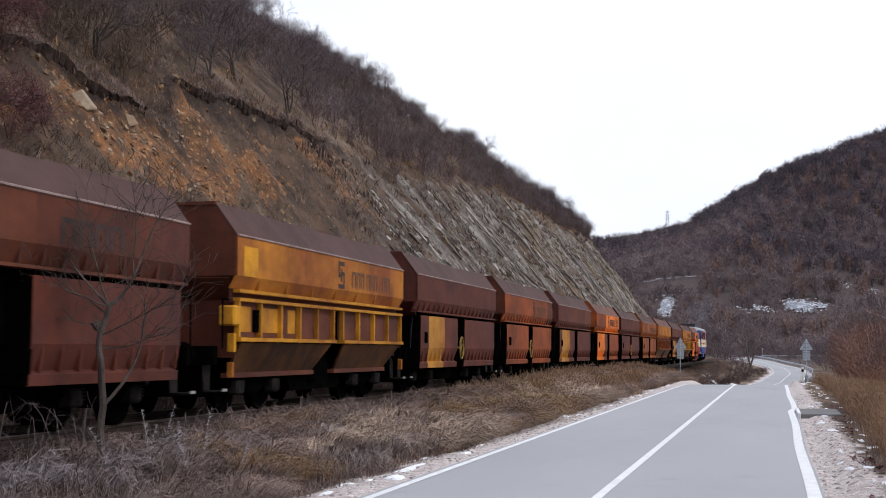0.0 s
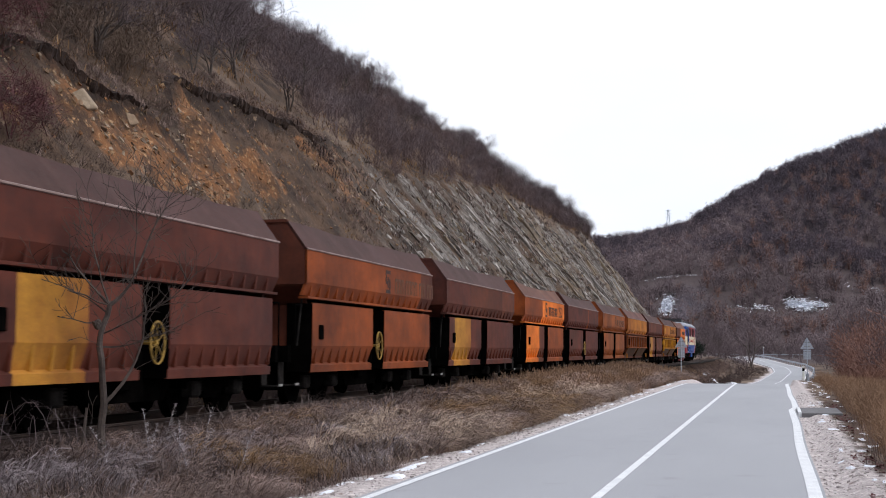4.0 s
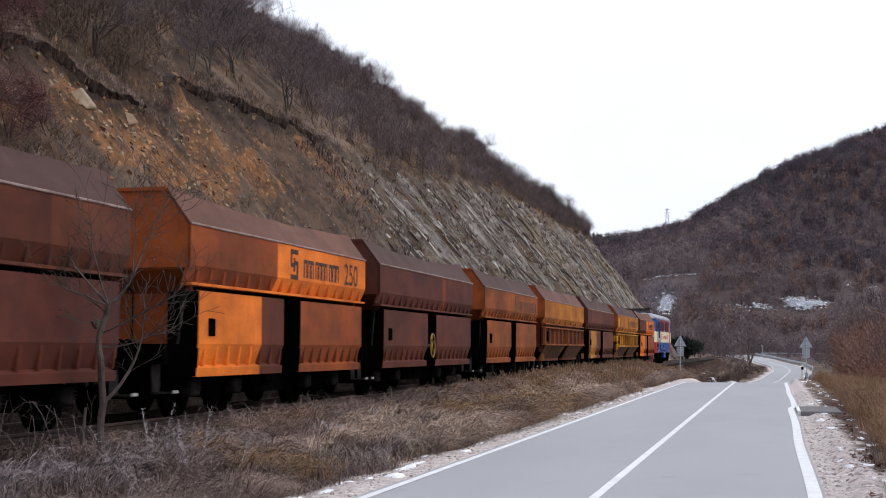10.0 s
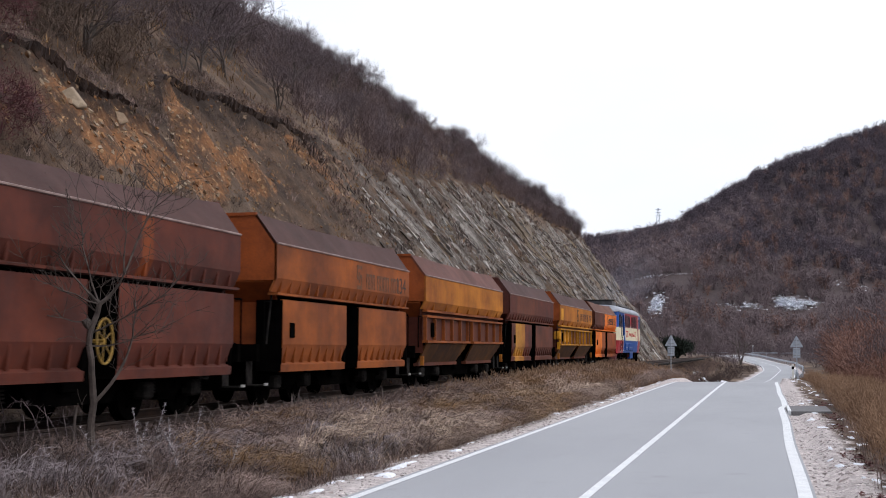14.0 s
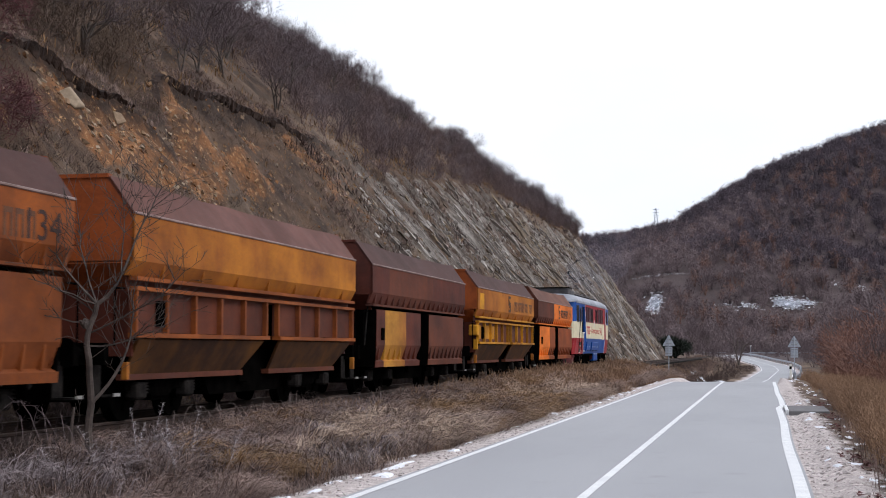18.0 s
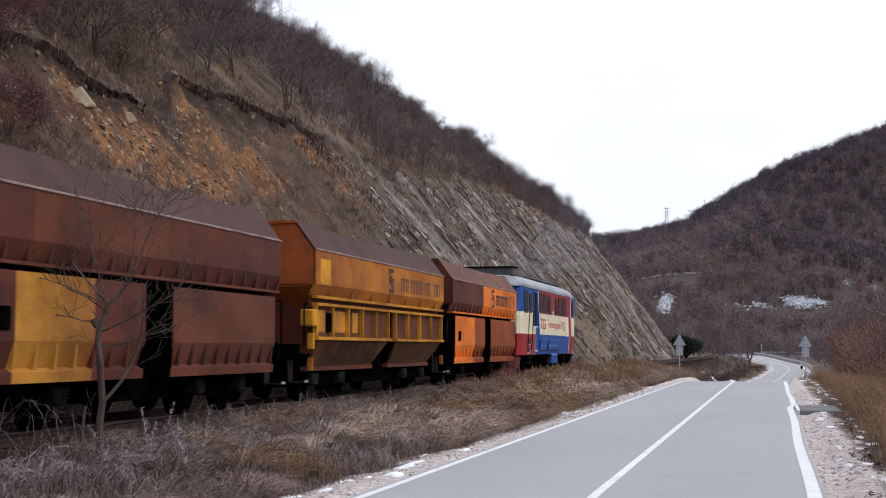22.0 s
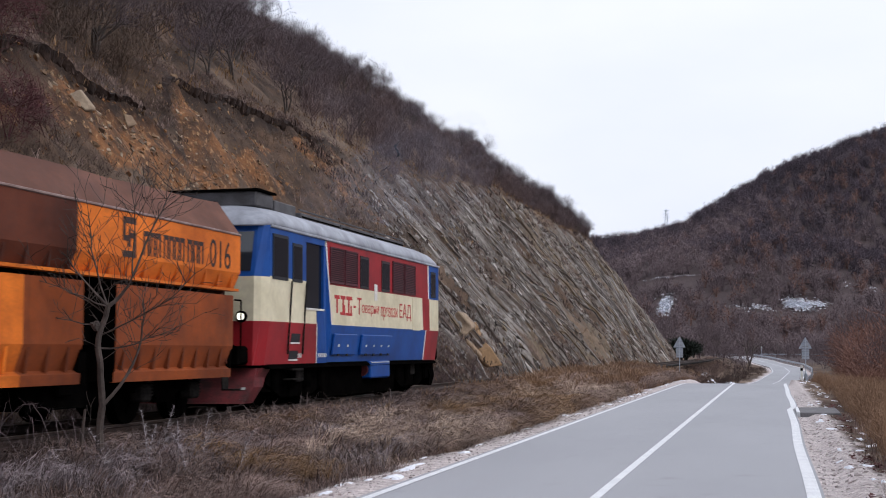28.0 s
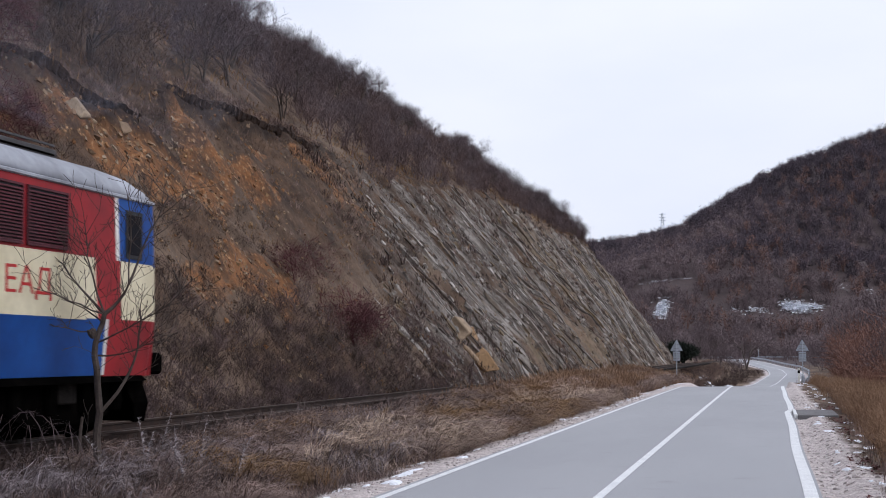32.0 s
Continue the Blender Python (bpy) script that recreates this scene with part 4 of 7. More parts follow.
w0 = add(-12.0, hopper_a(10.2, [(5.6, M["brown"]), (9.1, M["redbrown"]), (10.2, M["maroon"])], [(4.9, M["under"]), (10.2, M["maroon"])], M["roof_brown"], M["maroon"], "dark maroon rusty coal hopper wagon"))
bars(w0, 6.2, 2.5, [0.4, 0.4, 0.4, 0.4], 0.36, M["mark"], 1.5)
w1 = add(0.2, hopper_b(10.8, M["ochre_rusty"], M["yellow"], M["brown"], M["roof_brown"], M["redbrown"], "rusty ochre hopper wagon with a yellow ribbed lower frame", bright=M["yellow"]))
emblem(w1, 5.6, 2.45, 0.58, M["mark"])
bars(w1, 6.55, 2.5, [0.3, 0.25, 0.25, -0.1, 0.25, 0.25, 0.25, -0.3, 0.3, 0.3], 0.36, M["mark_faint"])
w2 = add(12.4, hopper_a(10.2, [(10.2, M["maroon"])], [(1.2, M["maroon"]), (3.0, M["beige"]), (4.7, M["maroon"]), (10.2, M["maroon"])], M["roof_brown"], M["maroon"], "dark maroon hopper wagon with a pale yellow lower patch", wheel=True))
w3 = add(24.2, hopper_a(10.1, [(8.9, M["rust_orange"]), (10.1, M["redbrown"])], [(10.1, M["rust_orange"])], M["roof_brown"], M["redbrown"], "rust-orange hopper wagon with a yellow hand wheel", wheel=True))
emblem(w3, 5.6, 2.47, 0.55, M["mark"])
bars(w3, 6.4, 2.5, [0.25, 0.22, 0.22, -0.08, 0.25, 0.25, 0.25, 0.25, -0.1, 0.25, 0.25, -0.15, 0.3, 0.3], 0.36, M["mark_faint"])
w4 = add(36.0, hopper_a(10.2, [(3.2, M["maroon"]), (6.6, M["brown"]), (8.0, M["redbrown"]), (10.2, M["brown"])], [(1.0, M["maroon"]), (3.1, M["beige"]), (4.7, M["maroon"]), (10.2, M["maroon"])], M["roof_brown"], M["maroon"], "dark maroon hopper wagon with a yellow lower patch"))
w5 = add(48.3, hopper_a(9.5, [(3.9, M["rust_orange"]), (9.5, M["orange"])], [(3.1, M["orange"]), (4.4, M["redbrown"]), (9.5, M["rust_orange"])], M["roof_orange"], M["rust_orange"], "brown and bright orange hopper wagon heaped with coal", heaps=((1.6, 1.3, 0.55), (3.2, 0.8, 0.35)), sag=0.1))
emblem(w5, 4.6, 2.46, 0.58, M["mark"])
bars(w5, 5.35, 2.52, [0.2, 0.17, 0.17, -0.05, 0.17, 0.17, 0.17, 0.17, -0.06, 0.2, 0.2, 0.2], 0.36, M["mark"], gap=0.025)
lettering(w5, "250", 7.95, 2.5, 0.46, M["mark"], wide=0.95)
w6 = add(59.0, hopper_a(10.1, [(6.2, M["maroon"]), (6.6, M["rust_orange"]), (10.1, M["maroon"])], [(0.6, M["maroon"]), (2.3, M["redbrown"]), (4.6, M["maroon"]), (10.1, M["maroon"])], M["roof_brown"], M["maroon"], "dark maroon hopper wagon with a yellow hand wheel", wheel=True, sag=0.12))
w7 = add(70.95, hopper_a(9.85, [(9.85, M["ochre_orange"])], [(9.85, M["ochre_orange"])], M["roof_brown"], M["rust_orange"], "rusty orange-brown coal hopper wagon"))
emblem(w7, 5.2, 2.47, 0.55, M["mark_faint"])
bars(w7, 5.95, 2.5, [0.22, 0.2, 0.2, -0.08, 0.22, 0.22, 0.22, 0.22, -0.1, 0.22, 0.22, 0.22], 0.36, M["mark_faint"])
lettering(w7, "134", 8.65, 2.5, 0.4, M["mark"], wide=0.85)
w8 = add(82.6, hopper_b(11.2, M["ochre"], M["ochre_orange"], M["redbrown"], M["roof_dust"], M["rust_orange"], "ochre yellow hopper wagon with a rusty ribbed lower frame"))
w9 = add(95.2, hopper_a(10.3, [(1.5, M["maroon"]), (5.4, M["brown"]), (6.1, M["redbrown"]), (10.3, M["maroon"])], [(1.1, M["maroon"]), (3.1, M["beige"]), (4.7, M["maroon"]), (10.3, M["brown"])], M["roof_brown"], M["maroon"], "dark maroon hopper wagon with a yellow lower patch", heaps=((3.0, 1.4, 0.42),)))
w10 = add(107.5, hopper_b(11.0, M["ochre"], M["yellow"], M["brown"], M["roof_brown"], M["rust_orange"], "ochre hopper wagon with a bright yellow ribbed lower frame", heaps=((8.6, 1.6, 0.5),), bright=M["yellow"]))
emblem(w10, 5.4, 2.45, 0.58, M["mark"])
bars(w10, 6.5, 2.5, [0.25, 0.2, 0.2, -0.1, 0.25, 0.25, 0.25, 0.25, -0.2, 0.25, 0.25, -0.3, 0.3, 0.3], 0.36, M["mark_faint"])
w11 = add(119.6, hopper_a(10.0, [(4.3, M["redbrown"]), (10.0, M["orange"])], [(3.0, M["orange"]), (4.6, M["rust_orange"]), (10.0, M["rust_orange"])], M["roof_orange"], M["redbrown"], "brown and bright orange coal hopper wagon", heaps=((2.6, 1.5, 0.5), (5.0, 1.0, 0.3))))
emblem(w11, 5.6, 2.46, 0.58, M["mark"])
bars(w11, 6.25, 2.52, [0.2, 0.17, 0.17, -0.05, 0.17, 0.17, 0.17, 0.17, -0.06, 0.19, 0.19, 0.19], 0.36, M["mark"], gap=0.025)
lettering(w11, "016", 8.68, 2.5, 0.46, M["mark"], wide=0.88)


# ---------------------------------------------------------------- locomotive
def ring_block(bm, rings):
    """Joins outlines of equal length, each a list of 3D points, into a closed block."""
    vs = [[bm.verts.new(p) for p in r] for r in rings]
    k = len(vs[0])
    fs = []
    for a, b_ in zip(vs, vs[1:]):
        fs += [bm.faces.new((a[i], a[(i + 1) % k], b_[(i + 1) % k], b_[i])) for i in range(k)]
    fs += [bm.faces.new(vs[0][::-1]), bm.faces.new(vs[-1])]
    bmesh.ops.recalc_face_normals(bm, faces=fs)
    return bm


LEN = 12.98


def nose_ring(z, out, wide, flip):
    pts = [(-1.478, 0.0), (-wide - 0.1, -out * 0.72), (-wide, -out), (wide, -out), (wide + 0.1, -out * 0.72), (1.478, 0.0), (1.40, 0.05), (-1.40, 0.05)]
    return [(x, (LEN - y) if flip else y, z) for x, y in pts]


def locomotive():
    lo = tagged(new("diesel_locomotive"), "red, blue and cream diesel locomotive with silver roof", "locomotive")
    # Solid core in a dark colour, in place of a shaded inside.
    part("engine_room", boxed(-1.42, 1.42, 0.1, LEN - 0.1, 0.86, 3.42), M["dark"], lo, "solid dark block for the shaded interior")
    for s in (-1, 1):
        def sheet(name, outline, mat, label="", a=1.425, b_=1.48):
            return part(name, prism(bmesh.new(), outline, "x", s * a, s * b_), mat, lo, label)
        sheet("cab_skirt", [(0, 0.85), (2.93, 0.85), (2.65, 1.66), (0, 1.66)], M["red"], "red lower cab side")
        sheet("cab_side", [(0, 1.66), (2.65, 1.66), (2.62, 1.95), (2.0, 1.95), (2.0, 2.5), (0, 2.5)], M["cream"], "cream cab side")
        sheet("cab_window_band", [(0, 2.5), (2.0, 2.5), (2.0, 3.28), (3.15, 3.28), (3.15, 3.42), (0, 3.42)], M["blue"], "blue window band")
        sheet("cab_pillar", [(2.97, 0.85), (3.6, 0.85), (3.6, 1.66), (3.2, 3.28), (3.08, 3.28), (3.08, 1.95), (2.66, 1.95), (2.69, 1.66)], M["blue"], "blue slanting pillar")
        sheet("trim_stripe", [(2.93, 0.85), (2.97, 0.85), (2.69, 1.66), (2.65, 1.66)], M["white_trim"], "", 1.426, 1.484)
        sheet("trim_stripe", [(3.6, 1.66), (3.65, 1.66), (3.25, 3.42), (3.2, 3.28)], M["white_trim"], "", 1.426, 1.484)
        sheet("upper_side", [(3.46, 2.5), (11.82, 2.5), (11.75, 3.42), (3.25, 3.42)], M["red"], "red upper side")
        sheet("name_band", [(3.65, 1.66), (11.3, 1.66), (11.2, 2.5), (3.46, 2.5)], M["cream"], "cream band")
        sheet("lower_side", [(3.6, 0.88), (11.60, 0.88), (11.52, 1.66), (3.6, 1.66)], M["blue"], "blue lower side")
        sheet("end_stripe", [(11.3, 1.66), (12.0, 1.66), (11.95, 2.5), (11.2, 2.5)], M["red"])
        sheet("trim_stripe", [(11.82, 2.5), (11.92, 2.5), (11.86, 3.42), (11.75, 3.42)], M["white_trim"], "", 1.426, 1.484)
        sheet("trim_stripe", [(11.60, 0.88), (11.68, 0.88), (11.62, 1.66), (11.52, 1.66)], M["white_trim"], "", 1.426, 1.484)
        sheet("end_cab_side", [(12.0, 1.66), (LEN, 1.66), (LEN, 2.5), (11.95, 2.5)], M["cream"])
        sheet("end_cab_band", [(11.92, 2.5), (LEN, 2.5), (LEN, 3.42), (11.86, 3.42)], M["blue"])
        sheet("end_cab_skirt", [(11.68, 0.85), (LEN, 0.85), (LEN, 1.66), (11.62, 1.66)], M["red"])
        # windows: dark frame and glass
        for name, a, b_, z0, z1 in (("cab_side_window", 0.12, 0.95, 2.45, 3.3), ("door_window", 1.2, 1.75, 2.45, 3.2), ("side_window", 5.62, 6.28, 2.52, 3.25), ("side_window", 7.35, 8.02, 2.52, 3.25), ("end_cab_window", 12.1, 12.62, 2.55, 3.25)):
            wd = part(name, boxed(*sorted((s * 1.48, s * 1.496)), a, b_, z0, z1), M["dark"], lo, "dark side window")
            part("pane", boxed(*sorted((s * 1.496, s * 1.5)), a + 0.05, b_ - 0.05, z0 + 0.06, z1 - 0.06), M["glass"], wd)
        part("cab_door", boxed(*sorted((s * 1.48, s * 1.488)), 1.1, 1.85, 1.0, 3.28), M["blue"] if s < 0 else M["cream"], lo) if s < 0 else None
        for y in (1.06, 1.9):
            part("grab_rail", rodded((s * 1.53, y, 1.05), (s * 1.53, y, 2.45), 0.018, sides=6), M["under_light"], lo)
        for z in (0.55, 0.74):
            part("cab_step", boxed(*sorted((s * 1.3, s * 1.5)), 1.2, 1.8, z, z + 0.03), M["under_light"], lo)
        for z in (0.95, 1.28):
            # Dark plates stand in for the shade inside the step recesses.
            recess = part("step_recess", boxed(*sorted((s * 1.48, s * 1.487)), 1.25, 1.75, z, z + 0.17), M["dark"], lo, "dark plate painted as a shaded step recess")
            part("step_edge", boxed(*sorted((s * 1.48, s * 1.5)), 1.25, 1.75, z - 0.03, z), M["white_trim"], recess, "worn white step edge")
        part("bay_sill", boxed(*sorted((s * 1.40, s * 1.5)), 1.98, 3.1, 1.93, 1.97), M["white_trim"], lo, "white window sill")
        part("bay_pane", boxed(*sorted((s * 1.421, s * 1.427)), 2.0, 3.08, 1.97, 3.28), M["glass"], lo)
        # louvres
        for a, b_ in ((3.47, 4.4), (4.48, 5.4), (8.28, 9.3), (9.4, 10.42)):
            lv = part("louvre", boxed(*sorted((s * 1.48, s * 1.486)), a, b_, 2.56, 3.28), M["dark"], lo, "dark red louvred grille")
            fr = bmesh.new()
            for q in ((a, a + 0.03, 2.54, 3.3), (b_ - 0.03, b_, 2.54, 3.3), (a, b_, 2.54, 2.57), (a, b_, 3.27, 3.3)):
                box(fr, *sorted((s * 1.48, s * 1.51)), *q)
            part("louvre_frame", fr, M["grille"], lv)
            for i in range(16):
                z = 2.58 + 0.043 * i
                bm = bmesh.new()
                prism(bm, [(s * 1.487, z + 0.01), (s * 1.513, z - 0.012), (s * 1.513, z - 0.002), (s * 1.487, z + 0.02)], "y", a + 0.03, b_ - 0.03)
                part("slat", bm, M["grille"], lv)
        part("filler_cover", boxed(*sorted((s * 1.48, s * 1.49)), 6.75, 6.98, 2.28, 2.66), M["white_trim"], lo)
        part("side_hatch", boxed(*sorted((s * 1.48, s * 1.492)), 10.2, 10.95, 1.64, 2.5), M["cream"], lo)
        # lower hatches
        for a, b_ in ((3.75, 5.35), (5.75, 8.2)):
            h = part("side_locker", boxed(*sorted((s * 1.48, s * 1.54)), a, b_, 1.02, 1.48, bevel=0.02), M["blue"], lo, "blue side locker")
            for y in np.arange(a + 0.3, b_ - 0.1, 0.62):
                part("latch", boxed(*sorted((s * 1.54, s * 1.555)), y, y + 0.07, 1.2, 1.25), M["white_trim"], h)
                part("hinge", boxed(*sorted((s * 1.54, s * 1.56)), y, y + 0.14, 1.0, 1.05), M["dark"], h)
        part("sole_bar", boxed(*sorted((s * 1.36, s * 1.47)), 0.1, LEN - 0.1, 0.78, 0.87), M["under"], lo)
        part("gutter", rodded((s * 1.49, 0, 3.43), (s * 1.49, LEN, 3.43), 0.03, sides=6), M["silver"], lo)
        tank = part("fuel_box", boxed(*sorted((s * 0.9, s * 1.46)), 6.55, 8.15, 0.48, 0.88, bevel=0.03), M["blue"], lo, "bright blue box below the body")
        part("tank_trim", boxed(*sorted((s * 1.461, s * 1.466)), 6.6, 8.1, 0.84, 0.855), M["white_trim"], tank)
        part("tank_end", rodded((s * 1.25, 6.5, 0.68), (s * 1.25, 6.56, 0.68), 0.15, sides=14), M["plow"], tank, "dull red round end")
        part("air_tank", rodded((s * 1.1, 4.4, 0.62), (s * 1.1, 5.6, 0.62), 0.16, sides=12), M["under"], lo)
        for y0, w in ((0.35, 0.6), (1.9, 0.7)):
            bars(lo, y0 + 1.1 if s > 0 else y0, 0.98, [0.12, 0.1, 0.12, 0.1], 0.08, M["white_trim"], s * 1.481, 0.03, "small_marking")
    for flip in (False, True):
        def nose(name, z0, o0, w0_, z1, o1, w1_, mat, label):
            return part(name, ring_block(bmesh.new(), [nose_ring(z0, o0, w0_, flip), nose_ring(z1, o1, w1_, flip)]), mat, lo, label)
        nose("nose_skirt", 0.85, 0.36, 1.28, 1.66, 0.36, 1.3, M["red"], "red nose")
        nose("nose_panel", 1.66, 0.36, 1.3, 2.48, 0.34, 1.3, M["cream"], "cream nose panel")
        nose("windscreen_band", 2.48, 0.34, 1.3, 3.44, 0.1, 1.28, M["blue"], "blue windscreen surround")
        sg, off = (-1, LEN) if flip else (1, 0)
        for x0, x1 in ((-1.22, -0.08), (0.08, 1.22)):
            bm = bmesh.new()
            z0, z1 = 2.58, 3.32
            f0, f1 = off - sg * (0.34 - 0.1 * 0.25 + 0.014), off - sg * (0.34 - 0.84 * 0.25 + 0.014)
            pts = [(x0, f0, z0), (x1, f0, z0), (x1, f1, z1), (x0, f1, z1)]
            slab(bm, *(pts if not flip else pts[::-1]), 0.015)
            part("windscreen", bm, M["windscreen"], lo, "dark windscreen")
        for x in (-1.08, 1.08):
            bm = rodded((x, off - sg * 0.3, 1.74), (x, off - sg * 0.43, 1.74), 0.105, sides=16)
            hl = part("headlamp", bm, M["under"], lo, "round headlamp")
            part("lens", rodded((x, off - sg * 0.425, 1.74), (x, off - sg * 0.44, 1.74), 0.07, sides=16), M["lamp"] if not flip else M["glass"], hl, "glowing lens" if not flip else "")
        buffers(lo, off - sg * 0.5, -sg)
        bm = bmesh.new()
        ring = lambda z, o, w: [(-w, off - sg * (o - 0.3), z), (0, off - sg * o, z), (w, off - sg * (o - 0.3), z), (w, off + sg * (0.5 - (0.8 - z) * 0.9), z), (w - 0.06, off + sg * (0.5 - (0.8 - z) * 0.9), z), (w - 0.06, off - sg * (o - 0.36), z), (0, off - sg * (o - 0.08), z), (-w + 0.06, off - sg * (o - 0.36), z), (-w + 0.06, off + sg * (0.5 - (0.8 - z) * 0.9), z), (-w, off + sg * (0.5 - (0.8 - z) * 0.9), z)]
        ring_block(bm, [ring(0.16, 0.7 if flip else 0.78, 1.18), ring(0.45, 0.62 if flip else 0.58, 1.28), ring(0.8, 0.42, 1.38)])
        part("plough", bm, M["under"] if flip else M["plow"], lo, "black track plough" if flip else "red-brown track plough darkened with painted shade")
        for s in (-1, 1):
            part("buffer_housing", boxed(*sorted((s * 0.68, s * 1.2)), *sorted((off - sg * 0.3, off - sg * 1.0)), 0.86, 1.2, bevel=0.05), M["under"], lo, "black buffer")
    # roof: a shallow vault with rounded ends
    bm = bmesh.new()
    rings = []
    for y, k, w in ((-0.25, 0.05, 0.80), (-0.12, 0.35, 0.93), (0.1, 0.7, 0.99), (0.5, 0.92, 1.0), (1.2, 1.0, 1.0), (LEN - 1.2, 1.0, 1.0), (LEN - 0.5, 0.92, 1.0), (LEN - 0.1, 0.7, 0.99), (LEN + 0.12, 0.35, 0.93), (LEN + 0.25, 0.05, 0.80)):
        rings.append([(1.48 * w * math.copysign(abs(math.cos(a)) ** 0.6, math.cos(a)), y, 3.43 + 0.5 * k * math.sin(a) ** 0.9) for a in np.linspace(0, math.pi, 15)])
    ring_block(bm, rings)
    part("roof", bm, M["silver"], lo, "dirty silver-grey roof", smooth=True)
    part("horn_box", boxed(-1.0, 1.0, 0.5, 1.4, 3.86, 4.16, bevel=0.03), M["roof_gear"], lo, "dark roof box")
    part("horn_box_rim", boxed(-1.05, 1.05, 0.45, 1.45, 4.16, 4.2), M["under"], lo)
    for s in (-1, 1):
        part("roof_vent", boxed(*sorted((s * 0.45, s * 1.0)), 1.5, 2.7, 3.84, 4.08, bevel=0.02), M["roof_gear"], lo)
        for y0 in (2.85, 5.55, 8.25):
            wk = part("roof_walkway", boxed(*sorted((s * 0.75, s * 1.06)), y0, y0 + 2.62, 3.78, 3.96, bevel=0.01), M["roof_gear"], lo, "dark roof walkway")
            part("kick_rail", boxed(*sorted((s * 1.06, s * 1.075)), y0 + 0.05, y0 + 2.55, 3.87, 3.895), M["under"], wk)
            part("hand_rail", boxed(*sorted((s * 1.0, s * 1.03)), y0, y0 + 2.62, 4.01, 4.04), M["roof_gear"], wk)
    for y in (3.2, 8.8):
        part("fan_cowl", rodded((0, y, 3.85), (0, y, 4.02), 0.5, sides=20), M["under_light"], lo)
    part("exhaust", boxed(-0.25, 0.25, 6.0, 6.9, 3.85, 4.05, bevel=0.02), M["under"], lo)
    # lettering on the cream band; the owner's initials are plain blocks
    bm = bmesh.new()
    for y, w in ((3.8, 0.34), (4.22, 0.32), (4.62, 0.4)):
        box(bm, 1.48, 1.486, y, y + w, 2.22, 2.3)
        box(bm, 1.48, 1.486, y + 0.12, y + 0.22, 1.92, 2.22)
        if w != 0.34:
            box(bm, 1.48, 1.4855, y - 0.02, y + w + 0.02, 1.88, 1.94)
            box(bm, 1.48, 1.4855, y + w - 0.1, y + w - 0.02, 1.94, 2.1)
    part("initials", bm, M["letter_red"], lo, "red block initials")
    part("dash", boxed(1.48, 1.486, 5.14, 5.3, 2.06, 2.11), M["letter_red"], lo)
    lettering(lo, "Т", 5.4, 1.92, 0.38, M["letter_red"], 1.482, 0.34)
    lettering(lo, "оварни", 5.78, 1.9, 0.26, M["letter_red"], 1.482, 1.35)
    lettering(lo, "превози", 7.3, 1.84, 0.32, M["letter_red"], 1.482, 1.45)
    lettering(lo, "ЕАД", 8.95, 1.86, 0.42, M["letter_red"], 1.482, 1.1)
    # Solid black blocks added under the floor in place of shade.
    part("underfloor_gear", boxed(-1.25, 1.25, 3.7, LEN - 3.7, 0.1, 0.87, bevel=0.05), M["under"], lo, "black block added for the shade under the floor")
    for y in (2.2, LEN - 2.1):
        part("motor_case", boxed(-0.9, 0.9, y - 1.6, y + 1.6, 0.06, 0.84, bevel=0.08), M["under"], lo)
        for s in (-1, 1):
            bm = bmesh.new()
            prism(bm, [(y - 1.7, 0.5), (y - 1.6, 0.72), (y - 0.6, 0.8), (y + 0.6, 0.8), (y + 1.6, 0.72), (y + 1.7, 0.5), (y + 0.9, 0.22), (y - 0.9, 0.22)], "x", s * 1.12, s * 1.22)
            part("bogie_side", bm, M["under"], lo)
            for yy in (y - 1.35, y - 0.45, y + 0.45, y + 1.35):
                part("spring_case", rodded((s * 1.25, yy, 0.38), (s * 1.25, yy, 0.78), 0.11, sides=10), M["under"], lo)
            part("sand_box", boxed(*sorted((s * 1.15, s * 1.32)), y - 0.35, y + 0.15, 0.5, 0.92, bevel=0.02), M["under_light"], lo)
    # the sides lean in towards the sole bar
    for ob in lo.children_recursive:
        if ob.name.startswith(("fuel_box", "tank_trim")):
            continue
        for v in ob.data.vertices:
            if 0.8 < v.co.z < 1.66 and abs(v.co.x) > 1.36:
                v.co.x -= math.copysign(0.11 * (1.66 - v.co.z) / 0.8, v.co.x)
    return lo, bogie(lo, 2.2, 1.2, 0.5) + bogie(lo, LEN - 2.1, 1.2, 0.5)


loco = add(131.1, locomotive())


# ---------------------------------------------------------------- exhaust smoke
m, n, l, b = nodes_of("thin_blue_smoke", 1.0)
b.inputs["Base Color"].default_value = (0.42, 0.44, 0.55, 1)
b.inputs["Alpha"].default_value = 0.02
M["smoke"] = m


def smoke():
    """Thin exhaust smoke over the locomotive: soft puffs that ride along with it, as overlapping lumps."""
    t = tagged(new("exhaust_smoke"), "thin bluish exhaust smoke above the locomotive", "smoke")
    for i in range(4):
        q = i / 3
        c_ = Vector((0.2 + 0.8 * q, 7.2 + 7.0 * q, 4.9 + 1.5 * q))
        bm = bmesh.new()
        bmesh.ops.create_icosphere(bm, subdivisions=4, radius=0.7 + 0.9 * q, matrix=Matrix.Translation(c_))
        for v in bm.verts:
            v.co += (v.co - c_) * (0.5 * noise.noise(v.co * 0.9) + 0.2 * noise.noise(v.co * 2.7))
        ob = part("puff", bm, M["smoke"], t, smooth=True)
        ob.visible_shadow = False
    return t, []


add(131.1, smoke())


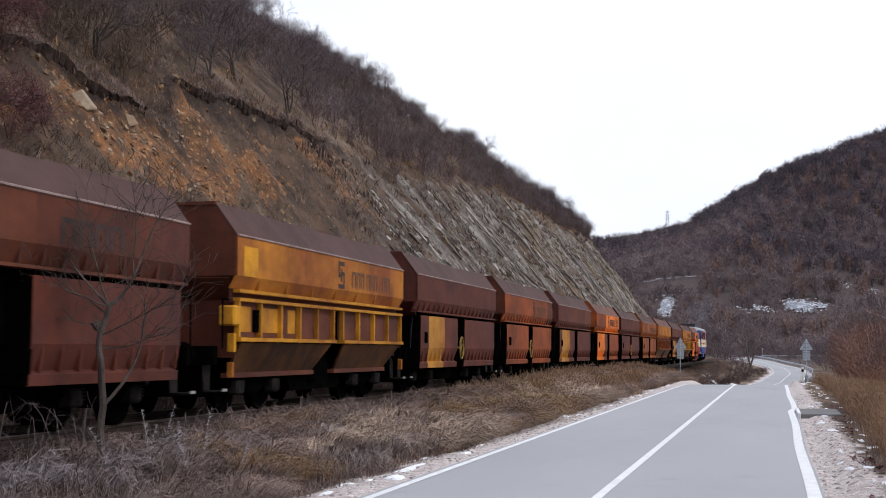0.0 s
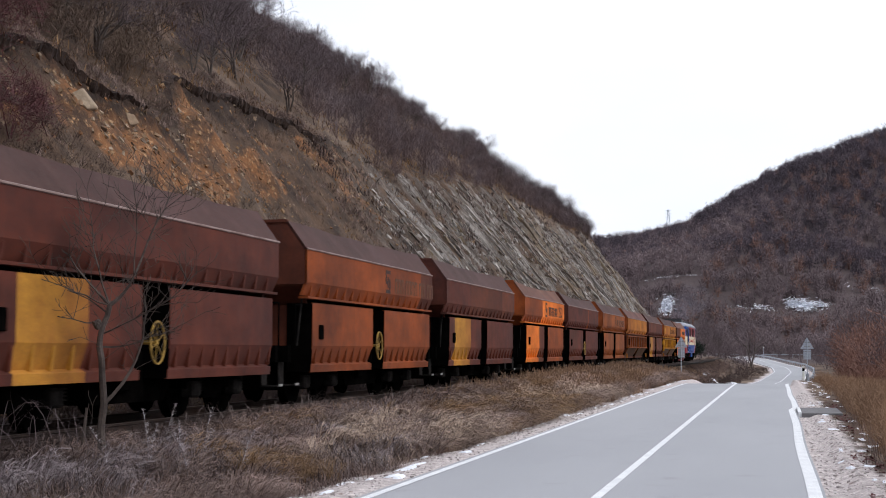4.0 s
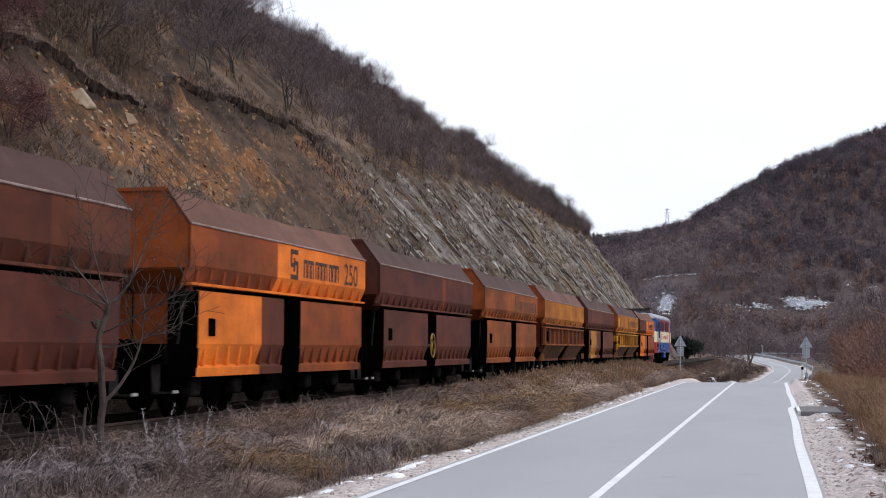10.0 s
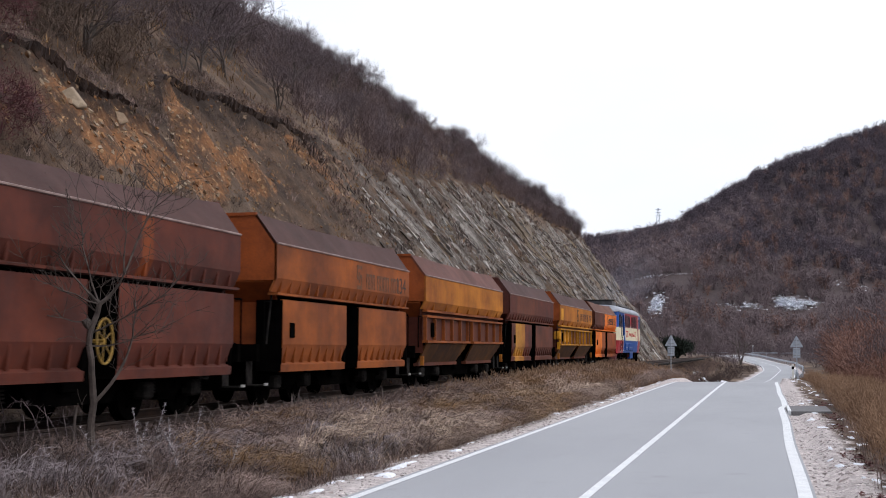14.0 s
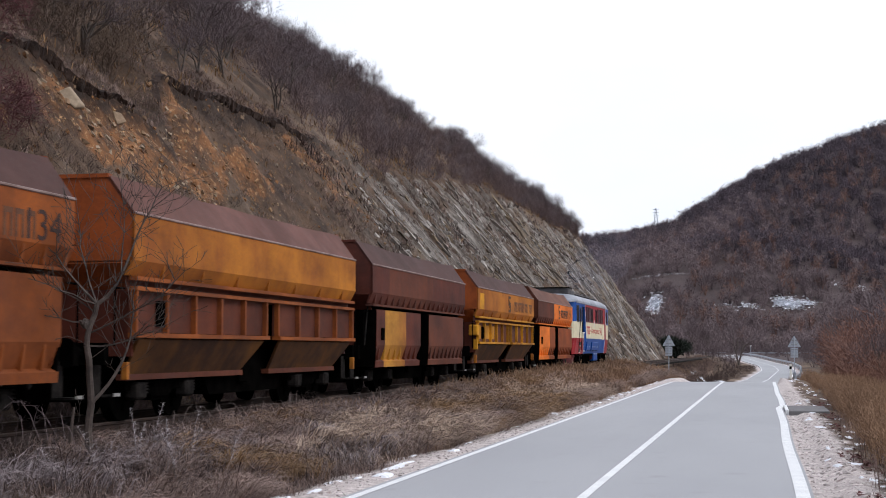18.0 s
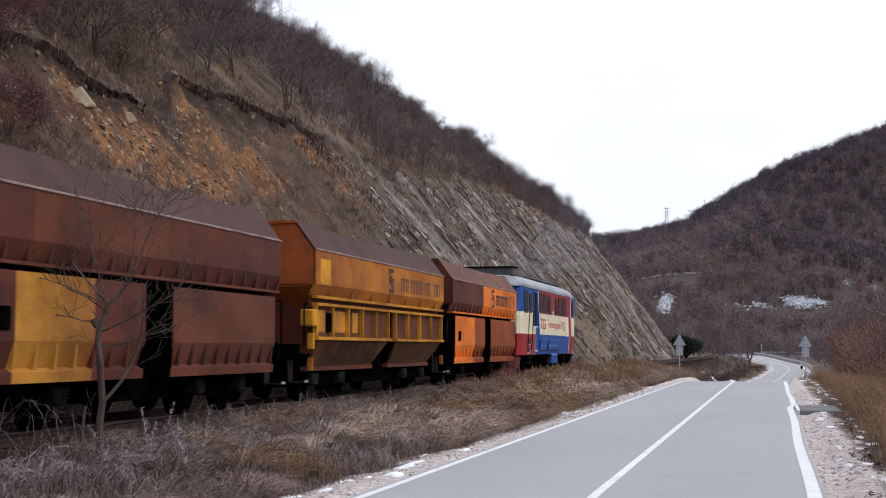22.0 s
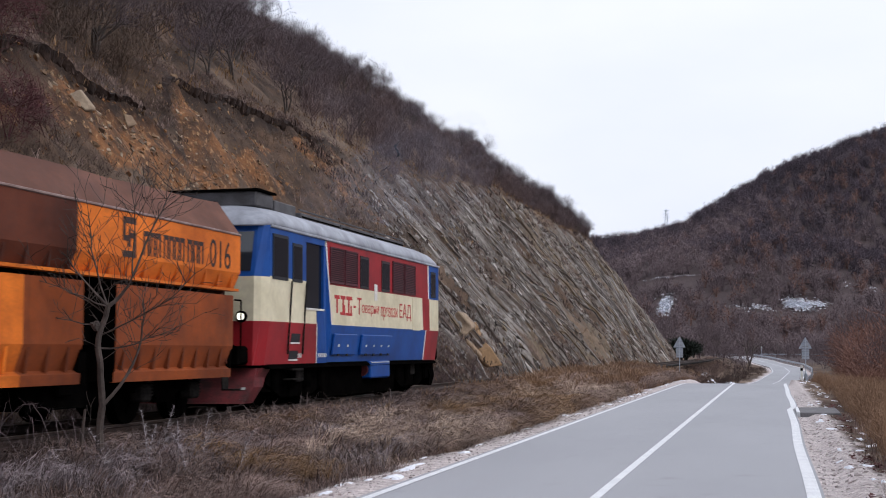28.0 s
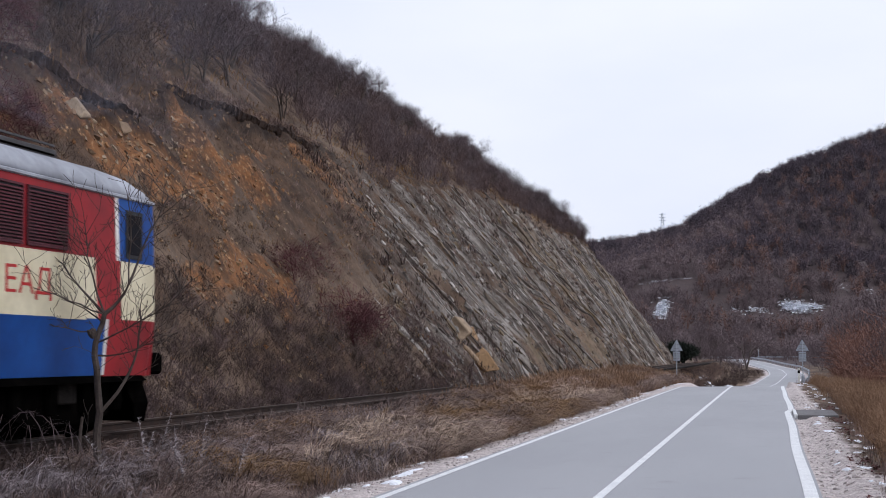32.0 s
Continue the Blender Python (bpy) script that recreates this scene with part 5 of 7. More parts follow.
# ---------------------------------------------------------------- plants
def grow(rng, p, d, length, r, depth, out, bend=0.35, split=3, shrink=0.68, lift=0.12):
    """Bare branches: fills out with (start, end, radius, radius, depth)."""
    steps = 3
    for i in range(steps):
        q = p + d * (length / steps)
        r2 = r * 0.84
        out.append((p, q, r, r2, depth))
        p, r = q, r2
        d = (d + Vector((rng.uniform(-1, 1), rng.uniform(-1, 1), rng.uniform(-0.6, 1))) * bend * 0.35 + Vector((0, 0, lift * 0.4))).normalized()
        if depth > 0 and i > 0:
            for _ in range(split if i == steps - 1 else split - 1):
                a = rng.uniform(0, 6.283)
                side = d.orthogonal().normalized()
                side.rotate(Matrix.Rotation(a, 3, d))
                nd = (d * rng.uniform(0.55, 1.0) + side * rng.uniform(0.45, 0.95) + Vector((0, 0, lift))).normalized()
                grow(rng, p, nd, length * shrink * rng.uniform(0.7, 1.1), r * 0.62, depth - 1, out, bend, split, shrink, lift)


def branch_mesh(segs, sides=3):
    """Arrays of thin prisms for branch segments."""
    vs, fs = [], []
    for p, q, r0, r1, _ in segs:
        d = (q - p).normalized()
        a = d.orthogonal().normalized()
        b_ = d.cross(a)
        k = len(vs)
        for c_, r in ((p, r0), (q, r1)):
            for i in range(sides):
                t = 6.283 * i / sides
                vs.append(tuple(c_ + a * (r * math.cos(t)) + b_ * (r * math.sin(t))))
        for i in range(sides):
            j = (i + 1) % sides
            fs += [(k + i, k + j, k + sides + j), (k + i, k + sides + j, k + sides + i)]
    return vs, fs


def tree_template(name, seed, high, depth, split, spread, trunk_r, materials, label, stems=1, thin=0.006, bend=0.4, shrink=0.68, lift=0.12):
    rng = random.Random(seed)
    segs = []
    for s in range(stems):
        d = Vector((rng.uniform(-1, 1) * spread, rng.uniform(-1, 1) * spread, 1)).normalized()
        grow(rng, Vector((rng.uniform(-0.1, 0.1) * (stems - 1), rng.uniform(-0.1, 0.1) * (stems - 1), -0.15)), d, high * 0.42, trunk_r, depth, segs, bend, split, shrink, lift)
    segs = [(p, q, max(a, thin), max(b_, thin), k) for p, q, a, b_, k in segs]
    t = tagged(new(name), label, "tree" if "tree" in name else "shrub")
    thick, thin_ = [s for s in segs if s[4] >= depth - 1], [s for s in segs if s[4] < depth - 1]
    soup("trunk", *branch_mesh(thick, 6), materials[0], t)
    soup("crown", *sliver_mesh(thin_, seed), materials[1], t)
    return t


def blades(rng, count, radius, high, width, lean=0.6, low=0.0, arch=0.0):
    """Thin upright triangles round a point: (count, 3, 3)."""
    a = rng.uniform(0, 2 * np.pi, count)
    r = radius * np.sqrt(rng.uniform(0, 1, count))
    base = np.stack([r * np.cos(a), r * np.sin(a), np.full(count, low)], -1)
    h = high * rng.uniform(0.45, 1.0, count)
    tip = base + np.stack([np.cos(a) * lean * h * rng.uniform(0, 1, count) + rng.normal(0, 0.15, count) * h, np.sin(a) * lean * h * rng.uniform(0, 1, count) + rng.normal(0, 0.15, count) * h, h], -1)
    t = rng.uniform(0, 2 * np.pi, count)
    half = np.stack([np.cos(t), np.sin(t), np.zeros(count)], -1) * (width * rng.uniform(0.6, 1.3, count) / 2)[:, None]
    return np.stack([base - half, base + half, tip], 1)


def twig_cloud(rng, count, radius, high, width, length, trunk=0.35):
    """A bare crown: triangles that spread up and out through an uneven egg shape, and a few stems."""
    u = rng.normal(0, 1, (count, 3))
    u /= np.linalg.norm(u, axis=1)[:, None]
    rr = rng.uniform(0.1, 1.0, count) ** 0.45
    lump = 1 + 0.25 * np.sin(3 * u[:, 0] + rng.uniform(0, 6)) + 0.2 * np.sin(4 * u[:, 1] + rng.uniform(0, 6))
    c0 = u * (rr * lump)[:, None] * np.array([radius, radius, high * (1 - trunk) / 2]) + np.array([0, 0, high * (trunk + (1 - trunk) / 2)])
    d = u * np.array([1, 1, 0.8]) + np.array([0, 0, 0.35]) + rng.normal(0, 0.7, (count, 3))
    d /= np.linalg.norm(d, axis=1)[:, None]
    ln = length * rng.uniform(0.5, 1.2, count)
    side = np.cross(d, rng.normal(0, 1, (count, 3)))
    side /= np.linalg.norm(side, axis=1)[:, None]
    half = side * (width * rng.uniform(0.6, 1.3, count) / 2)[:, None]
    tri = np.stack([c0 - half - d * (ln / 2)[:, None], c0 + half - d * (ln / 2)[:, None], c0 + d * (ln / 2)[:, None]], 1)
    k = 5
    a = rng.uniform(0, 6.283, k)
    foot = np.zeros((k, 3))
    top = np.stack([np.cos(a) * radius * 0.5, np.sin(a) * radius * 0.5, np.full(k, high * 0.75)], -1)
    hw = np.stack([-np.sin(a), np.cos(a), np.zeros(k)], -1) * width * 1.3
    return np.concatenate([tri, np.stack([foot - hw, foot + hw, top], 1)])


def stalks(rng, count, radius, high, width, lean=0.8, droop=0.5):
    """Arching blades, each of three triangles, that bend over and hang: (3 * count, 3, 3)."""
    a = rng.uniform(0, 2 * np.pi, count)
    r = radius * np.sqrt(rng.uniform(0, 1, count))
    way = rng.uniform(0, 2 * np.pi, count)
    h = high * rng.uniform(0.35, 1.0, count)
    out = lean * h * rng.uniform(0.1, 1.0, count)
    base = np.stack([r * np.cos(a), r * np.sin(a), np.zeros(count)], -1)
    flat = np.stack([np.cos(way), np.sin(way), np.zeros(count)], -1)
    up = np.array([0, 0, 1.0])
    mid = base + flat * (out * 0.45)[:, None] + up * (h * 0.72)[:, None]
    tip = base + flat * out[:, None] + up * (h * (1 - droop * rng.uniform(0, 1, count)))[:, None]
    side = np.stack([-np.sin(way), np.cos(way), rng.uniform(-0.3, 0.3, count)], -1) * (width * rng.uniform(0.6, 1.3, count) / 2)[:, None]
    return np.concatenate([np.stack([base - side, base + side, mid + side * 0.7], 1), np.stack([base - side, mid + side * 0.7, mid - side * 0.7], 1), np.stack([mid - side * 0.7, mid + side * 0.7, tip], 1)])


def plume(rng, high, barbs, width):
    """A dead stem with feathery side barbs."""
    tri = []
    way = rng.uniform(0, 6.283)
    flat = np.array([math.cos(way), math.sin(way), 0])
    bend = rng.uniform(0.05, 0.35) * high
    at = lambda q: flat * bend * q * q + np.array([0, 0, high * q * (1 - 0.15 * q)])
    side = np.array([-flat[1], flat[0], 0]) * width
    for i in range(5):
        p, q = at(i / 5), at((i + 1) / 5)
        tri += [[p - side, p + side, q], [p + side * 0.4, q + side * 0.5, q - side * 0.5]]
    for i in range(barbs):
        q = rng.uniform(0.35, 1.0)
        p = at(q)
        a = rng.uniform(0, 6.283)
        d = np.array([math.cos(a), math.sin(a), rng.uniform(-0.2, 0.7)]) * rng.uniform(0.04, 0.13) * (1.25 - q) * 1.6
        s = np.array([-math.sin(a), math.cos(a), 0.3]) * width * 1.1
        tri.append([p - s, p + s, p + d])
    return np.array(tri)


def sliver_mesh(segs, seed):
    """Branches as flat slivers: vertices and triangles."""
    rng = random.Random(seed)
    vs, fs = [], []
    for p, q, r0, r1, k in segs:
        d = (q - p).normalized()
        s = d.cross(Vector((rng.uniform(-1, 1), rng.uniform(-1, 1), rng.uniform(-1, 1)))).normalized()
        n_ = len(vs)
        if k == 0:
            vs += [tuple(p - s * r0), tuple(p + s * r0), tuple(q)]
            fs.append((n_, n_ + 1, n_ + 2))
        else:
            vs += [tuple(p - s * r0), tuple(p + s * r0), tuple(q + s * r1), tuple(q - s * r1)]
            fs += [(n_, n_ + 1, n_ + 2), (n_, n_ + 2, n_ + 3)]
    return vs, fs


def twig_shrub(seed, high, depth, split, stems, spread, trunk_r, thin, shrink=0.7, bend=0.6, lift=0.05):
    """A branching bare shrub as flat slivers, two triangles a length of branch."""
    rng = random.Random(seed)
    segs = []
    for s in range(stems):
        d = Vector((rng.uniform(-1, 1) * spread, rng.uniform(-1, 1) * spread, 1)).normalized()
        grow(rng, Vector((rng.uniform(-0.2, 0.2), rng.uniform(-0.2, 0.2), -0.1)), d, high * 0.4 * rng.uniform(0.7, 1.1), trunk_r, depth, segs, bend, split, shrink, lift)
    tri = []
    for p, q, r0, r1, _ in segs:
        d = (q - p).normalized()
        s = d.cross(Vector((rng.uniform(-1, 1), rng.uniform(-1, 1), rng.uniform(-1, 1)))).normalized()
        a, b_ = s * max(r0, thin), s * max(r1, thin)
        tri += [[p - a, p + a, q]] if _ == 0 else [[p - a, p + a, q + b_], [p - a, q + b_, q - b_]]
    return np.array([[list(v) for v in t] for t in tri])


LOW_NEAR = ("dry_grass", "matted_grass", "dead_stalks", "grass_tussocks", "frosted_weeds", "arching_stems", "twiggy_weeds")


def scatter(name, templates, xs, ys, scales, material, label, category, sink=0.05, parent=None, lift=None, spin=(0, 6.283)):
    """Copies templates (n, 3, 3) to places on the ground and joins them into one mesh."""
    rng = np.random.RandomState(len(xs))
    zs = height(xs, ys) if lift is None else lift
    out = []
    if name in LOW_NEAR:
        scales = scales * np.interp(ys, (14, 19, 26), (0.66, 0.8, 1.0))
    for i in range(len(xs)):
        t = templates[rng.randint(len(templates))]
        a = rng.uniform(*spin)
        c_, s_ = math.cos(a), math.sin(a)
        r = np.array([[c_, s_, 0], [-s_, c_, 0], [0, 0, 1]]) * scales[i]
        out.append(t.reshape(-1, 3) @ r + np.array([xs[i], ys[i], zs[i] - sink]))
    v = np.concatenate(out)
    me = bpy.data.meshes.new(name)
    cnt = len(v)
    me.vertices.add(cnt)
    me.vertices.foreach_set("co", v.astype(np.float32).ravel())
    me.loops.add(cnt)
    me.loops.foreach_set("vertex_index", np.arange(cnt, dtype=np.int32))
    me.polygons.add(cnt // 3)
    me.polygons.foreach_set("loop_start", np.arange(0, cnt, 3, dtype=np.int32))
    me.update()
    me.materials.append(material)
    ob = new(name, me)
    if parent:
        ob.parent = parent
    return tagged(ob, label, category, kind="stuff")


R = np.random.RandomState(7)

# dry grass and weeds between road and railway: matted clumps, thinner in places
def strip(k, y0, y1, x0, x1, power=1.2, patch=0.0, seed=40):
    """Random places on a strip, kept where a slow wobble lies above patch."""
    ys = y0 + (y1 - y0) * R.uniform(0, 1, k) ** power
    xs = R.uniform(x0, x1, k)
    keep = fractal(xs * 1.1, ys * 0.7, seed) + R.uniform(-0.35, 0.35, k) > patch
    return xs[keep], ys[keep]


def arch(rng, length, width):
    """A long thin stem that rises and bends right over."""
    way = rng.uniform(0, 6.283)
    flat = np.array([math.cos(way), math.sin(way), 0])
    high, reach = length * rng.uniform(0.35, 0.6), length * rng.uniform(0.6, 0.9)
    at = lambda q: flat * reach * q + np.array([0, 0, high * math.sin(math.pi * min(1, q * 0.85)) + 0.02])
    side = np.array([-flat[1], flat[0], 0.2]) * width
    tri = []
    for i in range(6):
        p, q = at(i / 6), at((i + 1) / 6)
        tri += [[p - side, p + side, q + side], [p - side, q + side, q - side]]
    for i in range(9):
        p = at(rng.uniform(0.3, 1))
        d = rng.normal(0, 1, 3) * np.array([1, 1, 0.6]) * 0.09
        tri.append([p - side * 0.8, p + side * 0.8, p + d])
    return np.array(tri)


def tussock(rng, count, radius, high, width):
    """A combed clump: long blades that all lean the same way and hang over, in four lengths each."""
    a, r = rng.uniform(0, 6.283, count), radius * np.sqrt(rng.uniform(0, 1, count))
    base = np.stack([r * np.cos(a), r * np.sin(a), np.zeros(count)], -1)
    way = rng.normal(0, 0.55, count)
    flat = np.stack([np.cos(way), np.sin(way), np.zeros(count)], -1)
    h, reach = high * rng.uniform(0.4, 1.0, count), high * rng.uniform(0.6, 1.7, count)
    at = lambda q: base + flat * (reach * q ** 1.4)[:, None] + np.array([0, 0, 1.0]) * (h * np.sin(q * rng_bow))[:, None]
    rng_bow = rng.uniform(1.9, 2.7, count)
    side = np.stack([-np.sin(way), np.cos(way), rng.uniform(-0.4, 0.4, count)], -1) * (width * rng.uniform(0.6, 1.3, count) / 2)[:, None]
    out = []
    for i in range(4):
        p, q = at(i / 4), at((i + 1) / 4)
        w0_, w1_ = side * (1 - 0.2 * i), side * (0.8 - 0.2 * i)
        out += [np.stack([p - w0_, p + w0_, q + w1_], 1)]
        if i < 3:
            out += [np.stack([p - w0_, q + w1_, q - w1_], 1)]
    return np.concatenate(out)


LEAN = (-0.5, 1.4)
for k, y0, y1, x0, patch, seed, high, mat, lab in (
        (850, 20, 52, -8.0, 0.12, 341, 0.52, "straw_pale", "pale straw tussocks combed over by the wind"),
        (1100, 17.5, 52, -8.6, 0.1, 342, 0.50, "straw", "brown straw tussocks combed over by the wind"),
        (1900, 9.5, 46, -8.9, -0.15, 343, 0.46, "mat_grass", "purplish-brown tussocks of dead grass"),
        (800, 9.5, 24, -8.6, 0.1, 346, 0.42, "frost", "frosted grey tussocks of dead grass"),
        (500, 40, 100, -8.6, -0.2, 344, 0.55, "weed_grey", "grey-brown tussocks beside the road")):
    xs, ys = strip(k, y0, y1, x0, -5.8, 1.0, patch, seed)
    scatter("grass_tussocks", [tussock(np.random.RandomState(seed * 3 + i), 42, 0.2, high, 0.019 if y0 < 40 else 0.03) for i in range(7)], xs, ys, R.uniform(0.6, 1.35, len(xs)), M[mat], lab, "grass", 0.03, spin=LEAN)
xs, ys = strip(8, 13.0, 16.2, -9.3, -8.7, 1.0, -3.0, 345)
scatter("brambles", [np.concatenate([arch(np.random.RandomState(860 + 9 * i + j), 1.3, 0.0035) for j in range(3)]) for i in range(6)], xs, ys, R.uniform(0.6, 1.2, len(xs)), M["twig"], "long arching bramble stems beside the railway", "brambles")
xs, ys = strip(2300, 18, 55, -8.7, -5.75, 1.0, 0.12, 41)
keep = (ys > 17) | (R.uniform(0, 1, len(xs)) < 0.5)
xs, ys = xs[keep], ys[keep]
scatter("dry_grass", [stalks(np.random.RandomState(i), 20, 0.26, 0.5, 0.010, 2.2, 1.0) for i in range(8)], xs, ys, R.uniform(0.4, 1.15, len(xs)), M["straw"], "matted dry straw-coloured grass beside the railway", "grass")
xs, ys = strip(3000, 9, 55, -8.9, -5.75, 1.25, -0.6, 141)
scatter("matted_grass", [stalks(np.random.RandomState(220 + i), 20, 0.26, 0.42, 0.010, 2.4, 1.0) for i in range(8)], xs, ys, R.uniform(0.4, 1.2, len(xs)), M["mat_grass"], "matted purplish-brown dead grass beside the railway", "grass")
xs, ys = strip(2500, 9, 60, -9.3, -5.8, 1.2, -0.5, 42)
scatter("dead_stalks", [stalks(np.random.RandomState(20 + i), 15, 0.25, 0.45, 0.010, 2.0, 1.0) for i in range(8)], xs, ys, R.uniform(0.4, 1.25, len(xs)), M["litter"], "dark tangled dead stalks beside the railway", "stalks")
xs, ys = strip(2400, 21, 62, -7.7, -5.75, 1.0, -0.5, 241)
scatter("verge_straw", [stalks(np.random.RandomState(240 + i), 18, 0.3, 0.45, 0.012, 2.2, 1.0) for i in range(8)], xs, ys, R.uniform(0.4, 1.1, len(xs)), M["straw_pale"], "pale matted dry grass along the road", "grass")
xs, ys = strip(3200, 9, 40, -8.4, -5.9, 1.1, 0.25, 43)
scatter("frosted_weeds", [np.concatenate([plume(np.random.RandomState(60 + 9 * i + j), 0.62, 40, 0.0045) + np.array([0.15 * j - 0.2, 0.1 * (j % 2), 0]) for j in range(3)]) for i in range(7)], xs, ys, R.uniform(0.4, 1.05, len(xs)), M["frost"], "greyish frosted dead weeds", "weeds")
xs, ys = strip(1500, 9, 40, -9.1, -5.9, 1.1, -0.2, 49)
scatter("arching_stems", [np.concatenate([arch(np.random.RandomState(160 + 9 * i + j), 0.9, 0.0045) for j in range(3)]) for i in range(8)], xs, ys, R.uniform(0.5, 1.2, len(xs)), M["twig_pale"], "pale arching dead stems", "stems")
xs, ys = strip(2400, 40, 106, -8.9, -5.8, 1.0, -0.4, 44)
scatter("dry_grass", [stalks(np.random.RandomState(90 + i), 14, 0.35, 0.55, 0.03, 1.1, 0.8) for i in range(6)], xs, ys, R.uniform(0.6, 1.3, len(xs)), M["weed"], "dry brown grass beside the railway", "grass")
weed_far = [twig_shrub(620 + i, 1.0, 1, 4, 8, 0.6, 0.012, 0.010, 0.62, 0.6, 0.15) for i in range(6)]
weed_kinds = [twig_shrub(600 + i, 1.0, 1, 4, 7, 0.45, 0.006, 0.004, 0.62, 0.5, 0.2) for i in range(6)]
xs, ys = strip(1700, 24, 112, -9.0, -6.6, 1.0, -0.35, 45)
scatter("brown_weeds", weed_far, xs, ys, R.uniform(0.6, 1.25, len(xs)) * np.interp(ys, (24, 45, 60), (0.7, 1.2, 1.5)), M["weed"], "red-brown dead weeds beside the railway", "weeds")
xs, ys = strip(1000, 34, 150, -9.1, -8.0, 1.0, -2.0, 145)
scatter("trackside_weeds", weed_far, xs, ys, R.uniform(0.75, 1.1, len(xs)) * np.interp(ys, (34, 46, 60), (0.6, 1.1, 1.45)), M["pale_weed"], "brown dead weeds along the ballast", "weeds")
xs, ys = strip(760, 19, 62, -9.1, -7.0, 1.0, -0.05, 348)
scatter("feathery_weeds", [twig_shrub(680 + i, 1.0, 2, 3, 6, 0.55, 0.009, 0.0068, 0.62, 0.6, 0.15) for i in range(6)], xs, ys, R.uniform(0.5, 1.0, len(xs)) * np.interp(ys, (19, 30, 45), (0.55, 0.8, 1.15)), M["weed_grey"], "feathery grey-brown dead weeds beside the railway", "weeds")
xs, ys = strip(900, 90, 215, -9.6, -6.8, 1.0, -1.0, 349)
scatter("far_weeds", weed_far, xs, ys, R.uniform(0.9, 1.5, len(xs)), M["weed_grey"], "grey-brown dead weeds where the railway bends", "weeds")
xs, ys = strip(420, 11, 30, -9.0, -6.5, 1.0, 0.0, 46)
scatter("twiggy_weeds", weed_kinds, xs, ys, R.uniform(0.35, 0.8, len(xs)), M["twig"], "thin bare twigs among the grass", "weeds")

# dark growth on the shoulder of the ballast
xs, ys = strip(1500, 10.5, 34, -9.55, -8.5, 1.0, -0.3, 347)
scatter("ballast_stalks", [stalks(np.random.RandomState(550 + i), 16, 0.22, 0.36, 0.009, 1.5, 0.9) for i in range(6)], xs, ys, R.uniform(0.4, 1.1, len(xs)), M["litter"], "dark dead stalks on the edge of the ballast", "stalks")

# tall frosted stalks that stand out in front of the train
for i, (x, y, h) in enumerate(((-7.95, 16.4, 1.0), (-7.6, 16.6, 0.95), (-7.45, 17.0, 1.15), (-7.3, 16.2, 0.9), (-8.2, 17.4, 0.95), (-7.0, 17.2, 0.85), (-7.9, 15.2, 0.85), (-7.75, 16.0, 0.9))):
    t = tagged(new("frosted_weed"), "tall frosted dead weed beside the railway", "weed", "tall frosted weeds")
    t.location = (x, y, float(height(x, y)))
    tri = plume(np.random.RandomState(900 + i), h, 75, 0.0045)
    soup("stem", tri.reshape(-1, 3).tolist(), [(q, q + 1, q + 2) for q in range(0, len(tri) * 3, 3)], M["frost_bright"], t)

# verge on the other side of the road
k = 560
ys = 60 + 105 * R.uniform(0, 1, k)
xs = 1.7 + 0.010 * ys + 6.5 * R.uniform(0, 1, k) ** 1.5
scatter("verge_weeds", [twig_shrub(660 + i, 1.45, 1, 4, 8, 0.4, 0.010, 0.008, 0.62, 0.45, 0.25) for i in range(6)], xs, ys, R.uniform(0.6, 1.15, k), M["weed"], "tall brown dead weeds on the verge", "weeds")
k = 620
ys = 16 + 46 * R.uniform(0, 1, k)
xs = 1.3 + 0.022 * ys + 3.6 * R.uniform(0, 1, k) ** 1.4
scatter("verge_weeds", [twig_shrub(640 + i, 1.45, 2, 3, 7, 0.4, 0.007, 0.0042, 0.62, 0.5, 0.22) for i in range(6)], xs, ys, R.uniform(0.55, 1.15, k), M["weed"], "tall brown dead weeds on the verge", "weeds")
k = 1500
ys = 14 + 130 * R.uniform(0, 1, k) ** 1.3
xs = 1.3 + 0.022 * ys + 5 * R.uniform(0, 1, k) ** 1.4
scatter("verge_grass", [stalks(np.random.RandomState(120 + i), 30, 0.4, 0.7, 0.009, 0.9, 0.6) for i in range(6)], xs, ys, R.uniform(0.5, 1.2, k), M["mat_grass"], "dark dry grass under the verge weeds", "grass")

# scrub on the cutting and the hill
shrub = [twig_shrub(700 + i, 1.5, 2, 3, 4, 0.8, 0.016, 0.007) for i in range(6)]
k = 1500
ys = 12 + 178 * R.uniform(0, 1, k) ** 0.9
ds = 13.0 + 10.0 * R.uniform(0, 1, k) ** 1.15
keep = (R.uniform(0, 1, k) < np.where(ys > 55, 0.45, 0.8)) & (fractal(ds * 0.5, ys * 0.25, 47) > -0.35) & (bare_soil(ds, ys) < R.uniform(0.1, 1.1, k)) & ((ys > 62) | (ds < cut_top(ys) - 1.6) | (ds > cut_top(ys) + 0.5))
xs, ys = -ds[keep], ys[keep]
scatter("slope_scrub", shrub, xs, ys, R.uniform(0.25, 0.62, len(xs)), M["scrub"], "low bare brown scrub on the cutting", "scrub", 0.1)
k = 330
ys = 14 + 46 * R.uniform(0, 1, k)
ds = 12.9 + 2.6 * R.uniform(0, 1, k) ** 1.5
scatter("foot_scrub", shrub, -ds, ys, R.uniform(0.5, 1.0, k), M["scrub_purple"], "dark bare scrub at the foot of the cutting", "scrub", 0.1)
k = 620
ys = 14 + 175 * R.uniform(0, 1, k)
q = R.uniform(0, 1, k)
ds = cut_top(ys) + np.where(ys < 62, 1.0, -0.2) + (crest(ys) + 2 - cut_top(ys)) * q
